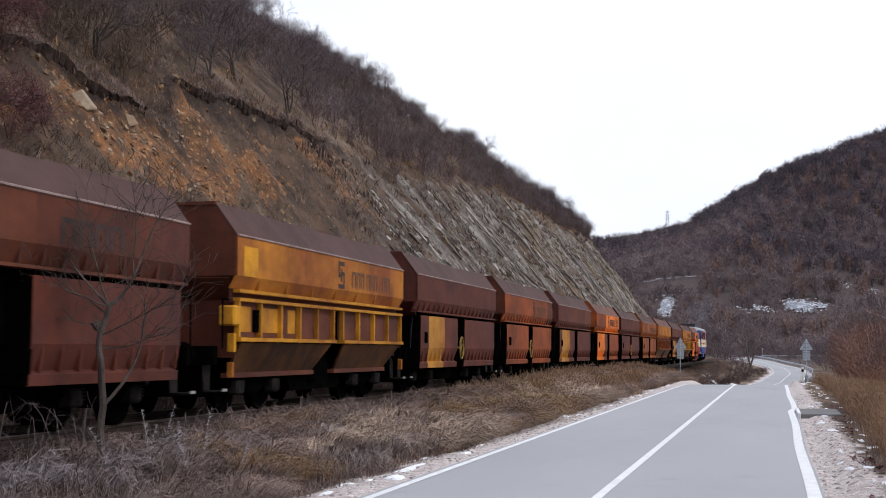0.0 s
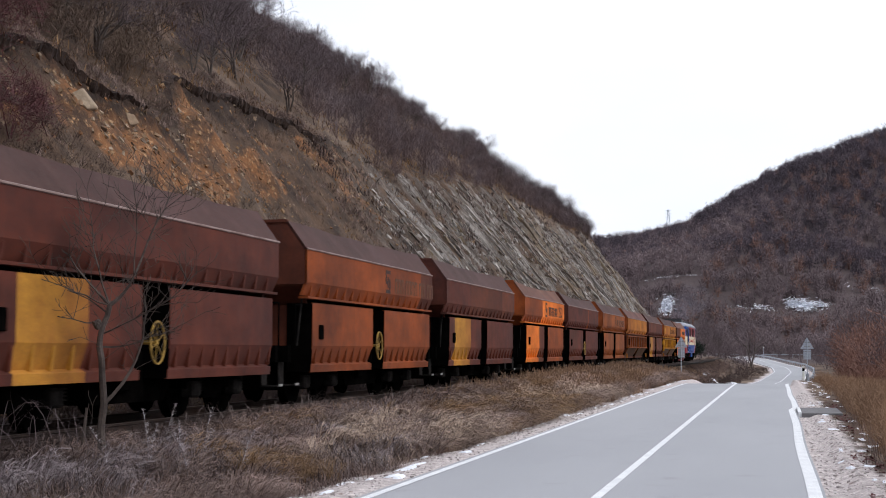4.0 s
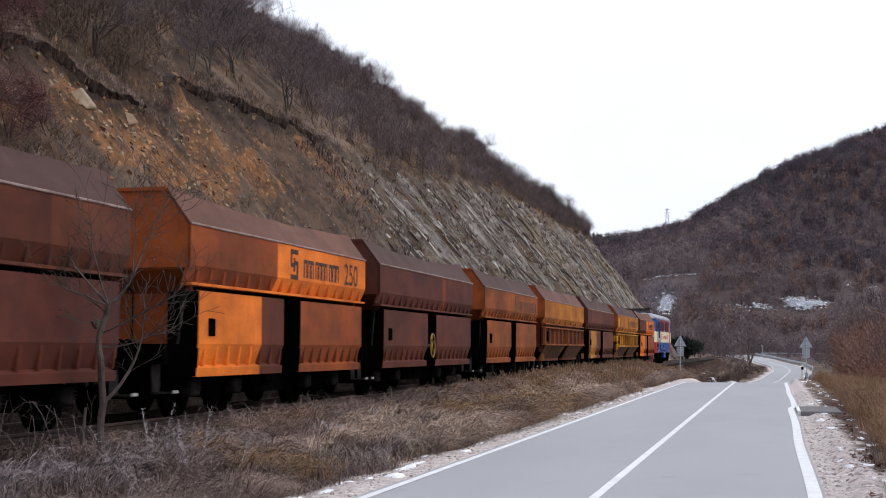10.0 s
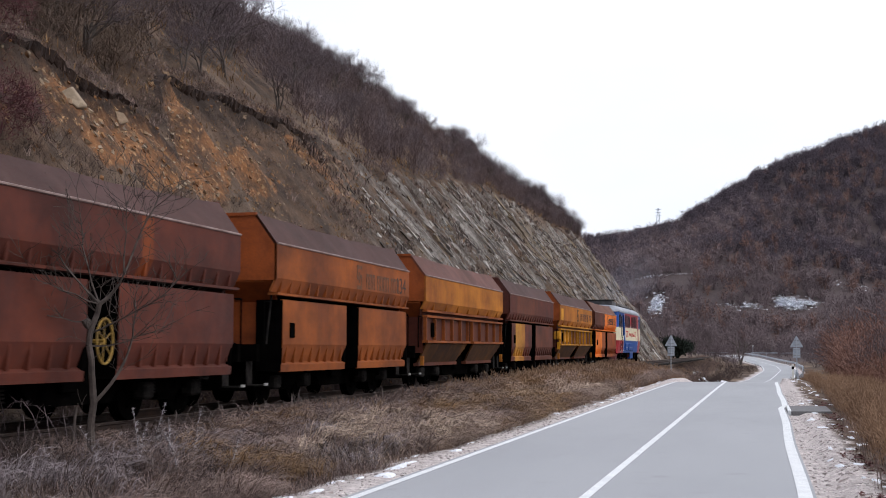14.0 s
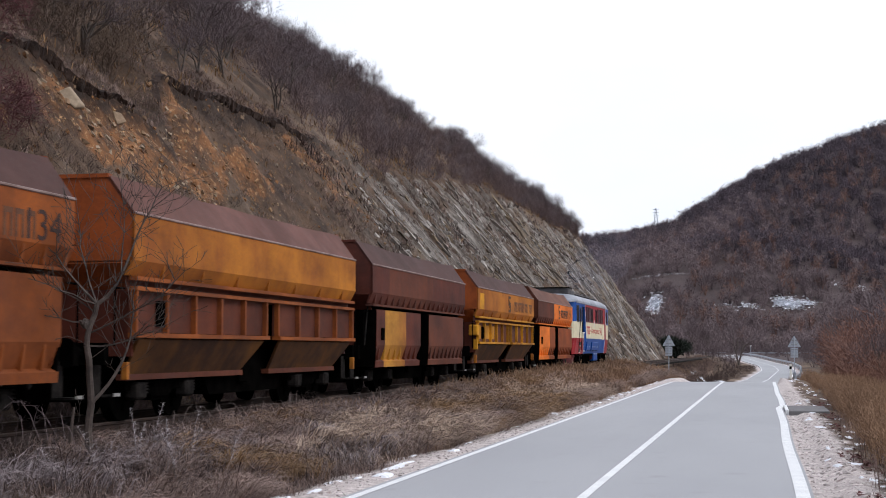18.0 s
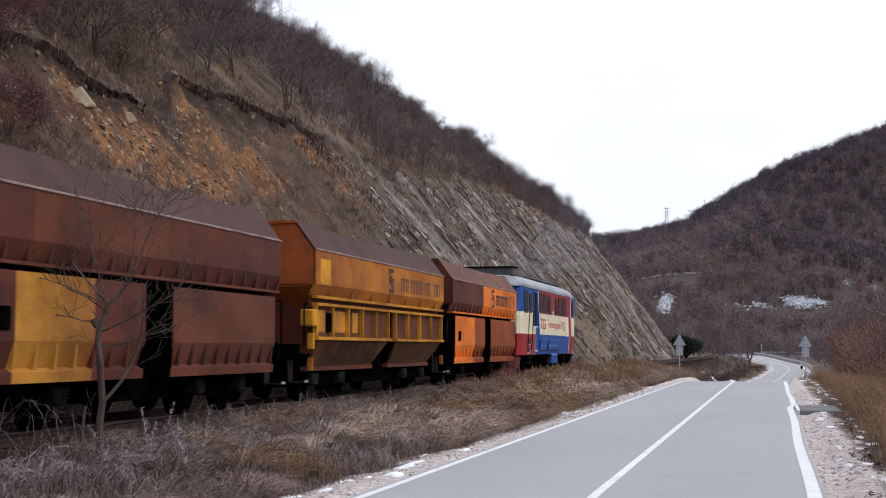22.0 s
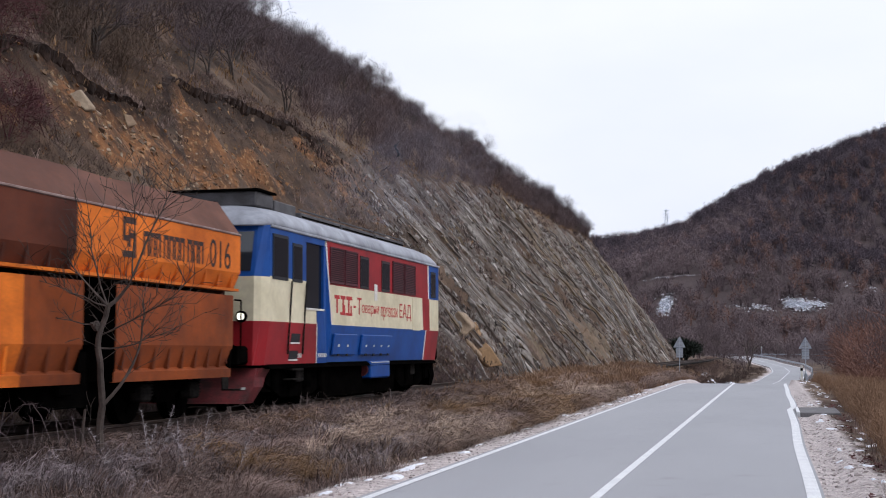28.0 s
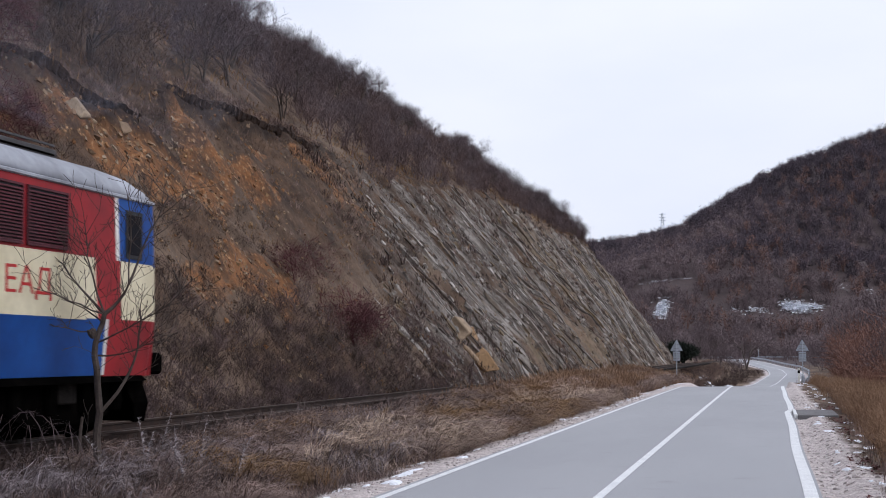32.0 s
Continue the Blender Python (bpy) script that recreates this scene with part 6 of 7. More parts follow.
keep = fractal(ds * 0.28, ys * 0.2, 48) + 0.9 * (q - 0.35) > -0.25
hill_shrub = [twig_shrub(720 + i, 2.4, 2, 4, 3, 0.6, 0.02, 0.010) for i in range(6)]
scatter("hill_scrub", hill_shrub, -ds[keep], ys[keep], R.uniform(0.5, 1.25, keep.sum()), M["scrub_purple"], "bare purplish-brown scrub on the hill", "scrub", 0.15)

k = 400
ys = 22 + 24 * R.uniform(0, 1, k)
ds = cut_top(ys) + 0.9 + 13.6 * R.uniform(0, 1, k)
scatter("hill_scrub", hill_shrub, -ds, ys, R.uniform(0.6, 1.35, k), M["scrub"], "dark bare scrub on the hill", "scrub", 0.15)

# dense thickets of thin upright stems: the woods of the hill
thicket = [twig_shrub(800 + i, 3.6, 2, 3, 9, 0.55, 0.022, 0.011, 0.62, 0.45, 0.22) for i in range(6)]


def thicket_at(d, y):
    """Where the hill is wooded: most of it past the open grassy strip, and a belt along the crest."""
    open_strip = np.exp(-((d - cut_top(y) - 1.0 - 0.12 * np.clip(60 - y, -30, 40)) / 1.6) ** 2) + 0.8 * np.exp(-((y - 60 - 0.8 * (d - 25)) / 3.5) ** 2)
    return fractal(d * 0.3, y * 0.14, 81) + 0.5 - 1.1 * open_strip


k = 1650
ys = 22 + 168 * R.uniform(0, 1, k) ** 1.1
ds = cut_top(ys) + np.where(ys < 62, 1.6, 0.3) + (crest(ys) + 2.5 - cut_top(ys)) * R.uniform(0, 1, k)
keep = thicket_at(ds, ys) + R.uniform(-0.25, 0.25, k) > np.where((ys > 42) & (ys < 56), 0.5, 0.1)
tall = np.interp(ys, (30, 55, 72, 88, 105, 190), (0.5, 0.7, 0.95, 0.9, 0.78, 0.66))[keep]
xs, ys = -ds[keep], ys[keep]
sc = tall * R.uniform(0.55, 1.15, len(xs))
near = ys < 43
scatter("hill_thicket", thicket, xs[near], ys[near], sc[near], M["scrub"], "dark bare thicket above the cutting", "thicket", 0.2)
xs, ys, sc = xs[~near], ys[~near], sc[~near]
half = R.uniform(0, 1, len(xs)) < 0.5
scatter("hill_thicket", thicket, xs[half], ys[half], sc[half], M["thicket"], "bare purple-grey thicket on the hill", "thicket", 0.2)
scatter("hill_thicket", thicket, xs[~half], ys[~half], sc[~half], M["scrub_purple"], "bare purplish-brown thicket on the hill", "thicket", 0.2)

# low tangled brush over the foot of the cutting and its lower face
mats = [twig_shrub(760 + i, 0.8, 1, 3, 7, 1.3, 0.008, 0.006, 0.75, 0.9, 0.0) for i in range(8)]
k = 2300
ys = 15 + 42 * R.uniform(0, 1, k)
ds = 12.7 + 3.4 * R.uniform(0, 1, k) ** 1.2
keep = ds < 14.6 + 0.8 * fractal(ds * 0.5, ys * 0.3, 52) + 1.3 * (1 - step(26, 50, ys)) + R.uniform(-0.5, 0.5, k)
scatter("foot_brush", mats, -ds[keep], ys[keep], R.uniform(0.6, 1.3, keep.sum()), M["litter"], "dark tangled brush at the foot of the cutting", "brush", 0.05)
k = 1500
ys = 14 + 60 * R.uniform(0, 1, k)
ds = 13.4 + 8.0 * R.uniform(0, 1, k)
keep = (fractal(ds * 0.9, ys * 0.5, 53) + R.uniform(-0.4, 0.4, k) > -0.35) & (bare_soil(ds, ys) < R.uniform(0.1, 1.25, k))
scatter("slope_brush", mats, -ds[keep], ys[keep], R.uniform(0.5, 1.1, keep.sum()), M["scrub"], "low brown brush on the cutting", "brush", 0.05)

k = 1300
ys = 22 + 22 * R.uniform(0, 1, k)
ds = 14.0 + 6.2 * R.uniform(0, 1, k)
keep = (bare_soil(ds, ys) < R.uniform(0.0, 0.8, k)) & (ds < cut_top(ys) - 0.6)
scatter("slope_brush", mats, -ds[keep], ys[keep], R.uniform(0.5, 1.1, keep.sum()), M["litter"], "dark low brush on the cutting", "brush", 0.05)


def turf_lip(y0, y1, seed):
    """The overhanging edge of turf and roots along the top of the cutting: a thin ragged strip of dark earth with
    painted shade.
    """
    r = random.Random(seed)
    bm = bmesh.new()
    rows = []
    for y in np.arange(y0, y1, 0.16):
        top = float(cut_top(y))
        full = min(1.0, (y - y0) / 2.5, (y1 - y) / 4) * (0.75 + 0.35 * math.sin(y * 2.1 + seed) * math.sin(y * 0.7))
        z = float(height(-(top + 0.3), y))
        out, drop = 0.10 + (0.1 + 0.12 * r.random()) * full, (0.1 + 0.3 * r.random()) * full
        yy = float(y) + r.uniform(-0.05, 0.05)
        rows.append([bm.verts.new(v) for v in ((-(top + 0.5), yy, z), (-(top - out), yy, z - 0.2 + r.uniform(-0.05, 0.05)), (-(top - out + 0.1), yy, z - 0.24 - drop), (-(top + 0.4), yy, z - 0.9))])
    for a, b_ in zip(rows, rows[1:]):
        for i in range(4):
            bm.faces.new((a[i], a[(i + 1) % 4], b_[(i + 1) % 4], b_[i]))
    bm.faces.new(rows[0][::-1])
    bm.faces.new(rows[-1])
    bmesh.ops.recalc_face_normals(bm, faces=bm.faces[:])
    return tagged(link_mesh("turf_lip", bm, M["turf_earth"]), "dark overhanging lip of turf and roots with shade painted in", "turf", kind="structure")


turf_lip(27.0, 39.4, 71)
turf_lip(42.4, 63.0, 73)
k = 1100
ys = 26 + 36 * R.uniform(0, 1, k)
ds = cut_top(ys) + R.uniform(-0.05, 1.2, k)
scatter("lip_grass", [stalks(np.random.RandomState(540 + i), 18, 0.3, 0.26, 0.02, 1.6, 1.0) for i in range(6)], -ds, ys, R.uniform(0.5, 1.1, k), M["mat_grass"], "grey-brown turf along the lip of the cutting", "grass")
k = 200
ys = 22 + 34 * R.uniform(0, 1, k)
ds = cut_top(ys) - 0.25 + R.uniform(-0.2, 0.2, k)
scatter("edge_brush", mats, -ds, ys, R.uniform(0.3, 0.7, k), M["litter"], "dark roots and brush along the lip of the cutting", "brush", 0.25)

# bare trees of the hill, each its own thing
far_kinds = [tree_template("bare_tree", 230 + i, 5.6, 3, 4, 0.35, 0.11, (M["bark"], M["twig"]), "bare grey-brown deciduous tree on the hillside", stems=2 + i % 2, thin=0.015, bend=0.7, shrink=0.76, lift=0.08) for i in range(4)]
kinds = [tree_template("bare_tree", 200 + i, 5.6, 4, 3, 0.35, 0.11, (M["bark"], M["twig"]), "bare grey-brown deciduous tree on the hillside", stems=1 + i % 3, thin=0.011, bend=0.7, shrink=0.72, lift=0.08) for i in range(5)]
for k_ in kinds + far_kinds:
    tagged(k_, group="bare trees on the hill")
spots = []
for i in range(200):
    y = 24 + 162 * R.uniform(0, 1) ** 1.25
    d = crest(y) - 4 + 7 * R.uniform(0, 1) if R.uniform() < 0.42 else cut_top(y) + 2.0 + (crest(y) - cut_top(y) - 3) * R.uniform(0, 1)
    spots.append((-float(d), float(y), R.uniform(0.3, 0.72)))
for i in range(46):
    y = 23 + 26 * R.uniform(0, 1)
    spots.append((-float(cut_top(y) + 2.2 + 11 * R.uniform(0, 1) ** 0.8), float(y), R.uniform(0.42, 0.8)))
for i in range(30):
    y = 37 + 27 * R.uniform(0, 1)
    spots.append((-float(cut_top(y) + 3.0 + 8.0 * R.uniform(0, 1)), float(y), R.uniform(0.55, 0.85)))
for i in range(14):
    y = 74 + 30 * R.uniform(0, 1)
    spots.append((-float(crest(y) - 3.0 + 4.5 * R.uniform(0, 1)), float(y), R.uniform(0.4, 0.6)))
# a few large ones down in the valley
spots += [(-4.8, 285, 1.9), (11.2, 200, 1.9), (14.5, 215, 2.1), (10.8, 172, 1.5), (18.0, 238, 2.1), (-11.0, 275, 1.2), (-19.0, 262, 1.4), (-15.0, 300, 1.5), (-26.0, 290, 1.6), (12.0, 240, 1.3), (16.5, 225, 1.4), (13.5, 205, 1.2), (9.6, 118, 1.35), (11.5, 150, 1.3), (8.2, 96, 1.05)]
# the crooked ones along the lip
spots += [(-22.2, 47.0, 0.5), (-22.0, 48.6, 0.42), (-22.3, 51.0, 0.45), (-22.4, 60.5, 0.6), (-22.9, 62.0, 0.5)]
placed = set()
for i, (x, y, s_) in enumerate(spots):
    distant = y > 85
    src = far_kinds[i % 4] if distant else kinds[i % 5]
    s_ = s_ * 0.8 if distant and y < 190 else s_
    m_ = Matrix.LocRotScale((x, y, float(height(x, y)) - 0.1), Euler((0, 0, R.uniform(0, 6.28))), None)
    ob = copy_thing(src, m_) if src.name in placed else src
    placed.add(src.name)
    ob.matrix_basis = m_ @ Matrix.Diagonal((s_, s_, s_, 1))
    if y > 190 or x > 0:
        tagged(ob, "large bare tree with a dark trunk in the valley" if x < 0 or y > 190 else "bare tree beside the road", group="bare trees in the valley")

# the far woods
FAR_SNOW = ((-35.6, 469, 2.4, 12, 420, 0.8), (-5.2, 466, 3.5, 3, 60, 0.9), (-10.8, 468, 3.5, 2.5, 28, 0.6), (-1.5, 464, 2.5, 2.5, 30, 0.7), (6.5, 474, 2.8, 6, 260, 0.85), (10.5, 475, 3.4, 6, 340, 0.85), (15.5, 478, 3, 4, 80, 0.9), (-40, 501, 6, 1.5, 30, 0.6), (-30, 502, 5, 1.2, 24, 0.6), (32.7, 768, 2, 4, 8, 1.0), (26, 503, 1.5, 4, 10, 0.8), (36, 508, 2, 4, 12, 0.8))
crown = [twig_cloud(np.random.RandomState(300 + i), 96, 3.1, 7.5, 0.27, 2.1, 0.05) for i in range(8)]
k = 8000
ys = 400 + 590 * R.uniform(0, 1, k) ** 0.85
az = R.uniform(-0.19, 0.11, k)
xs = az * ys
open_ground = np.zeros(k, bool)
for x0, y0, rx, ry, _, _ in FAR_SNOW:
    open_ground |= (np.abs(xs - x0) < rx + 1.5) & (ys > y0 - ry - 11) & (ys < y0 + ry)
xs, ys = xs[~open_ground], ys[~open_ground]
k = len(xs)
clump = fractal(xs * 0.03, ys * 0.03, 50)
# Farther ridge takes more of the bluish dark tone, haze put into colour.
tone = 0.9 * fractal(xs * 0.016, ys * 0.022, 51) + R.uniform(-0.5, 0.5, k) + np.where(ys > 660, 0.7, -0.2)
red = R.uniform(0, 1, k) < 0.06 + 0.14 * clump
dark = ~red & (tone > 0.15)
grey = ~red & ~dark
sc = R.uniform(0.45, 1.15, k) * np.where(ys > 650, 1.15, 0.9)
scatter("far_woods", crown, xs[grey], ys[grey], sc[grey], M["wood_grey"], "bare grey-brown winter woods on the far hills", "woods", 0.4)
scatter("far_woods", crown, xs[dark], ys[dark], sc[dark], M["wood_dark"], "dark bare winter woods on the far hills", "woods", 0.4)
scatter("far_woods", crown, xs[red], ys[red], sc[red], M["wood_red"], "reddish-brown winter trees on the far hills", "woods", 0.4)
# trees down in the valley, beyond the end of the cutting
crown_near = [twig_shrub(740 + i, 7.0, 2, 4, 3, 0.5, 0.09, 0.03, 0.72, 0.6, 0.1) for i in range(6)]
k = 260
ys = 212 + 190 * R.uniform(0, 1, k)
xs = np.where(R.uniform(0, 1, k) < 0.62, road_x(ys) - 7 - 45 * R.uniform(0, 1, k), road_x(ys) + 6.5 + 26 * R.uniform(0, 1, k))
scatter("valley_trees", crown_near, xs, ys, R.uniform(0.45, 1.0, k), M["twig"], "bare grey-brown trees in the valley", "trees", 0.3)
k = 200
ys = 55 + 170 * R.uniform(0, 1, k)
xs = 4.2 + 0.022 * ys + 10 * R.uniform(0, 1, k)
scatter("roadside_bushes", crown_near, xs, ys, R.uniform(0.26, 0.6, k), M["twig_red"], "bare reddish-brown bushes beside the road", "bushes", 0.3)

k = 26
ys = 150 + 80 * R.uniform(0, 1, k)
xs = ys * R.uniform(0.044, 0.095, k) + 1
scatter("tall_roadside_trees", crown_near, xs, ys, R.uniform(1.2, 1.9, k), M["russet"], "tall bare russet trees in the valley", "trees", 0.3)
k = 60
ys = 105 + 120 * R.uniform(0, 1, k)
xs = ys * R.uniform(0.036, 0.10, k) + 2
scatter("roadside_trees", crown_near, xs, ys, R.uniform(0.7, 1.15, k), M["russet"], "bare russet trees beside the road", "trees", 0.3)


# the small bare tree in front of the train: a crooked leader that forks at head height, and thin spreading limbs
def young_tree(x, y):
    rng = random.Random(427)
    across, away = Vector((0.88, 0.47, 0)), Vector((-0.47, 0.88, 0))
    segs = []

    def limb(p, slope, bow, length, r, twigs, turn=0.0, depth=1):
        """A limb that sets out up a slope (degrees from level, across the track) and bows; thin twigs stand all along it."""
        k = max(4, int(length / 0.16))
        for i in range(k):
            a = radians(slope + bow * i / k + rng.uniform(-9, 9))
            d = across * math.cos(a) + Vector((0, 0, math.sin(a))) + away * (turn + rng.uniform(-0.15, 0.15))
            q = p + d.normalized() * (length / k)
            r2 = max(0.005, r * (1 - (0.75 if r < 0.035 else 0.15) / k))
            segs.append((p, q, r, r2, 9 if r > 0.02 else 3))
            p, r = q, r2
            for _ in range(int(twigs * 4.5 + rng.random())):
                if i > k * 0.2:
                    b_ = rng.uniform(0, 6.283)
                    nd = (d * 0.75 + Vector((math.cos(b_), math.sin(b_), rng.uniform(-0.25, 0.9)))).normalized()
                    grow(rng, p, nd, rng.uniform(0.2, 0.62), 0.005, depth, segs, 0.8, 2, 0.6, 0.05)
        return p

    foot = Vector((0, 0, -0.2))
    low = limb(foot, 84, 2, 1.0, 0.056, 0)
    mid = limb(low, 94, -2, 0.75, 0.048, 0.1)
    fork = limb(mid, 80, -8, 0.55, 0.04, 0.5)
    limb(low, 48, 45, 1.5, 0.026, 0.55, 0.15)
    crook = limb(fork, 40, 35, 0.5, 0.032, 0.7, -0.1)
    limb(crook, 66, -6, 1.3, 0.02, 0.95, 0.1)
    limb(crook, 88, 10, 1.1, 0.013, 0.85, -0.2)
    limb(fork, 128, -8, 0.85, 0.022, 0.95, 0.2)
    limb(fork, 105, -12, 1.35, 0.017, 0.85, 0.35)
    limb(mid + Vector((0, 0, 0.15)), 18, 34, 1.5, 0.016, 0.75, -0.2)
    limb(mid, 5, 25, 1.05, 0.016, 0.75, 0.3)
    limb(fork, 158, 5, 0.85, 0.015, 0.9, -0.3)
    limb(mid + Vector((0, 0, 0.3)), 172, -14, 0.7, 0.012, 0.9, 0.2)
    limb(fork + Vector((0, 0, -0.12)), 145, 10, 0.75, 0.014, 0.9, 0.5)
    limb(Vector((-0.16, -0.06, -0.2)), 86, -6, 0.95, 0.036, 0.1)
    t = tagged(new("young_tree"), "small bare young tree beside the railway", "tree")
    thin_ = [(p, q, max(a, 0.0038), max(b_, 0.003), k) for p, q, a, b_, k in segs if k != 9]
    soup("trunk", *branch_mesh([g for g in segs if g[4] == 9], 7), M["young_bark"], t)
    soup("crown", *branch_mesh(thin_, 3), M["young_bark"], t)
    knot = bmesh.new()
    bmesh.ops.create_icosphere(knot, subdivisions=2, radius=0.06, matrix=Matrix.Translation(mid + Vector((-0.02, -0.02, 0.28))))
    for v in knot.verts:
        v.co += Vector((rng.uniform(-1, 1), rng.uniform(-1, 1), rng.uniform(-1, 1))) * 0.018
    part("knot", knot, M["young_bark"], t, "dark burr on the trunk")
    t.location = (x, y, float(height(x, y)))
    return t


young_tree(-8.5, 16.0)


# ---------------------------------------------------------------- rock of the cutting
def on_face(u, y):
    """A point of the cutting's face, u metres up its slope from the foot."""
    x = -(12.9 + u / 1.737)
    return x, y, float(height(x, y))


def chunk(rng, sx, sy, sz):
    """A broken block: a box with its corners knocked about. Vertices and triangles."""
    v = np.array([(a, b_, c_) for a in (-1, 1) for b_ in (-1, 1) for c_ in (-1, 1)], float) * np.array([sx, sy, sz]) / 2
    v += rng.uniform(-0.27, 0.27, (8, 3)) * np.array([sx, sy, sz])
    f = [(0, 1, 3), (0, 3, 2), (4, 6, 7), (4, 7, 5), (0, 4, 5), (0, 5, 1), (2, 3, 7), (2, 7, 6), (0, 2, 6), (0, 6, 4), (1, 5, 7), (1, 7, 3)]
    return v, f


DOWN = Vector((1, 0.0, -1.42)).normalized()
OUT = Vector((1.42, 0, 1)).normalized()


def slab_frame(dip, twist):
    """Axes of a bed that runs down the face: along, across, outward."""
    along = (DOWN + Vector((0, dip, 0))).normalized()
    out = (OUT + Vector((0, twist, 0))).normalized()
    across = out.cross(along).normalized()
    return np.array([along, across, along.cross(across)])


def rock_bed(rng, y, u, length, wide, proud):
    """One long bed that runs down the face from (u, y): a ridge with a broken edge, in a chain of short lengths."""
    drift = float(np.interp(y, (60, 78, 95, 118, 135, 190), (0.5, 0.8, 1.4, 1.2, 0.7, 0.0)) + rng.normal(0, 0.08)) * 0.8
    k = max(3, int(length / (0.55 + 0.004 * y)))
    bm = bmesh.new()
    rows = []
    for i in range(k + 1):
        q = i / k
        uu, yy = u - length * q, y + drift * length * q + 0.1 * wide * rng.normal()
        x, _, z = on_face(uu, yy)
        taper = min(1.0, 4 * q + 0.25, 4 * (1 - q) + 0.2) * rng.uniform(0.8, 1.1)
        h, w_ = proud * taper, wide * rng.uniform(0.85, 1.15)
        o = Vector((OUT.x, 0, OUT.z))
        p = Vector((x, yy, z))
        rows.append([bm.verts.new(v) for v in (p - o * 0.3 + Vector((0, -w_ * 0.5, 0)), p + o * h * rng.uniform(0.75, 1.0) + Vector((0, -w_ * 0.5, 0)), p + o * h + Vector((0, w_ * 0.35, 0)), p - o * 0.3 + Vector((0, w_ * 0.75, 0)))])
    for a, b_ in zip(rows, rows[1:]):
        for i in range(3):
            bm.faces.new((a[i], a[i + 1], b_[i + 1], b_[i]))
    for r_end in (rows[0], rows[-1][::-1]):
        bm.faces.new(r_end)
    bmesh.ops.recalc_face_normals(bm, faces=bm.faces[:])
    return bm


rng = np.random.RandomState(17)
face = tagged(new("rock_face"), "grey steeply bedded rock face of the railway cutting", "rock face", kind="structure")
slab_meshes = []
for i in range(14):
    v, f = chunk(rng, 1.0, 1.0, 1.0)
    me = bpy.data.meshes.new("rock_slab")
    me.from_pydata(v.tolist(), [], f)
    me.materials.append(M["slab_stone"])
    slab_meshes.append((me, v, f))
many_v, many_f, count = [], [], 0
tries = 0
singles = 0
while tries < 7000:
    tries += 1
    y = rng.uniform(52, 190)
    top = (float(cut_top(y)) - 12.9) * 1.737
    u = rng.uniform(0.2, top * (0.95 if y > 60 else 0.6))
    if rng.uniform() > 0.08 + 0.92 * min(1, max(0, (y - 1.5 * max(0, u - 1.5) - 52) / 22)):
        continue
    run = y + 0.7 * u
    bed = math.sin(run * 1.15) + 0.8 * math.sin(run * 0.43 + 1.0) + 0.9 * float(fractal(np.array(u * 0.35), np.array(y * 0.22), 77))
    if abs(bed - 0.5) > rng.uniform(0.0, 0.9):
        continue
    x, y, z = on_face(u, y)
    if y > 183 and float(height(x, y)) < 0.6 * u * 0.8:
        continue
    long_, wide, thick = (0.25 + 1.7 * rng.uniform() ** 3) * (1 + 0.004 * y), rng.uniform(0.05, 0.2) * (1 + 0.005 * y), rng.uniform(0.08, 0.24)
    fr = slab_frame(rng.normal(float(np.interp(y, (60, 95, 118, 190), (0.45, 0.85, 0.8, 0.1))), 0.1), rng.normal(-0.3, 0.35))
    k = rng.randint(14)
    if 46 < y < 75 and singles < 290:
        singles += 1
        ob = new("rock_slab", slab_meshes[k][0])
        ob.parent = face
        ob.matrix_basis = Matrix.Translation((x, y, z - 0.05)) @ Matrix([list(c_) for c_ in (fr.T * np.array([long_, wide, thick]))]).to_4x4()
    else:
        v = slab_meshes[k][1] * np.array([long_, wide, thick]) @ fr + np.array([x, y, z - 0.05])
        many_v.append(v)
        many_f += [(a + count, b_ + count, c_ + count) for a, b_, c_ in slab_meshes[k][2]]
        count += 8
soup("rock_beds", np.concatenate(many_v).tolist(), many_f, M["slab_stone"], face, "thin grey beds of limestone", kind="stuff")

# long beds that run right down the face
bed_rng = np.random.RandomState(29)
made_beds = 0
for i in range(1400):
    y = 58 + 132 * bed_rng.uniform() ** 0.9
    top = (float(cut_top(y)) - 12.9) * 1.737
    u = bed_rng.uniform(0.3, 0.97) * top
    if y - 2.3 * max(0.0, u / 1.737 - 0.9) < 54 or float(fractal(np.array(y * 0.35 + u * 0.25), np.array(u * 0.06), 83)) < bed_rng.uniform(-0.5, 0.35):
        continue
    grow_by = 0.6 + y / 300
    length = min(u - 0.1, bed_rng.uniform(2.0, 8.5))
    if length < 0.8 or made_beds >= 295:
        continue
    made_beds += 1
    part("rock_bed", rock_bed(bed_rng, y, u, length, (0.07 + 0.3 * bed_rng.uniform() ** 2) * grow_by, bed_rng.uniform(0.06, 0.28) * grow_by), M["slab_stone"], face)

# rubble on the bare orange soil
many_v, many_f, count = [], [], 0
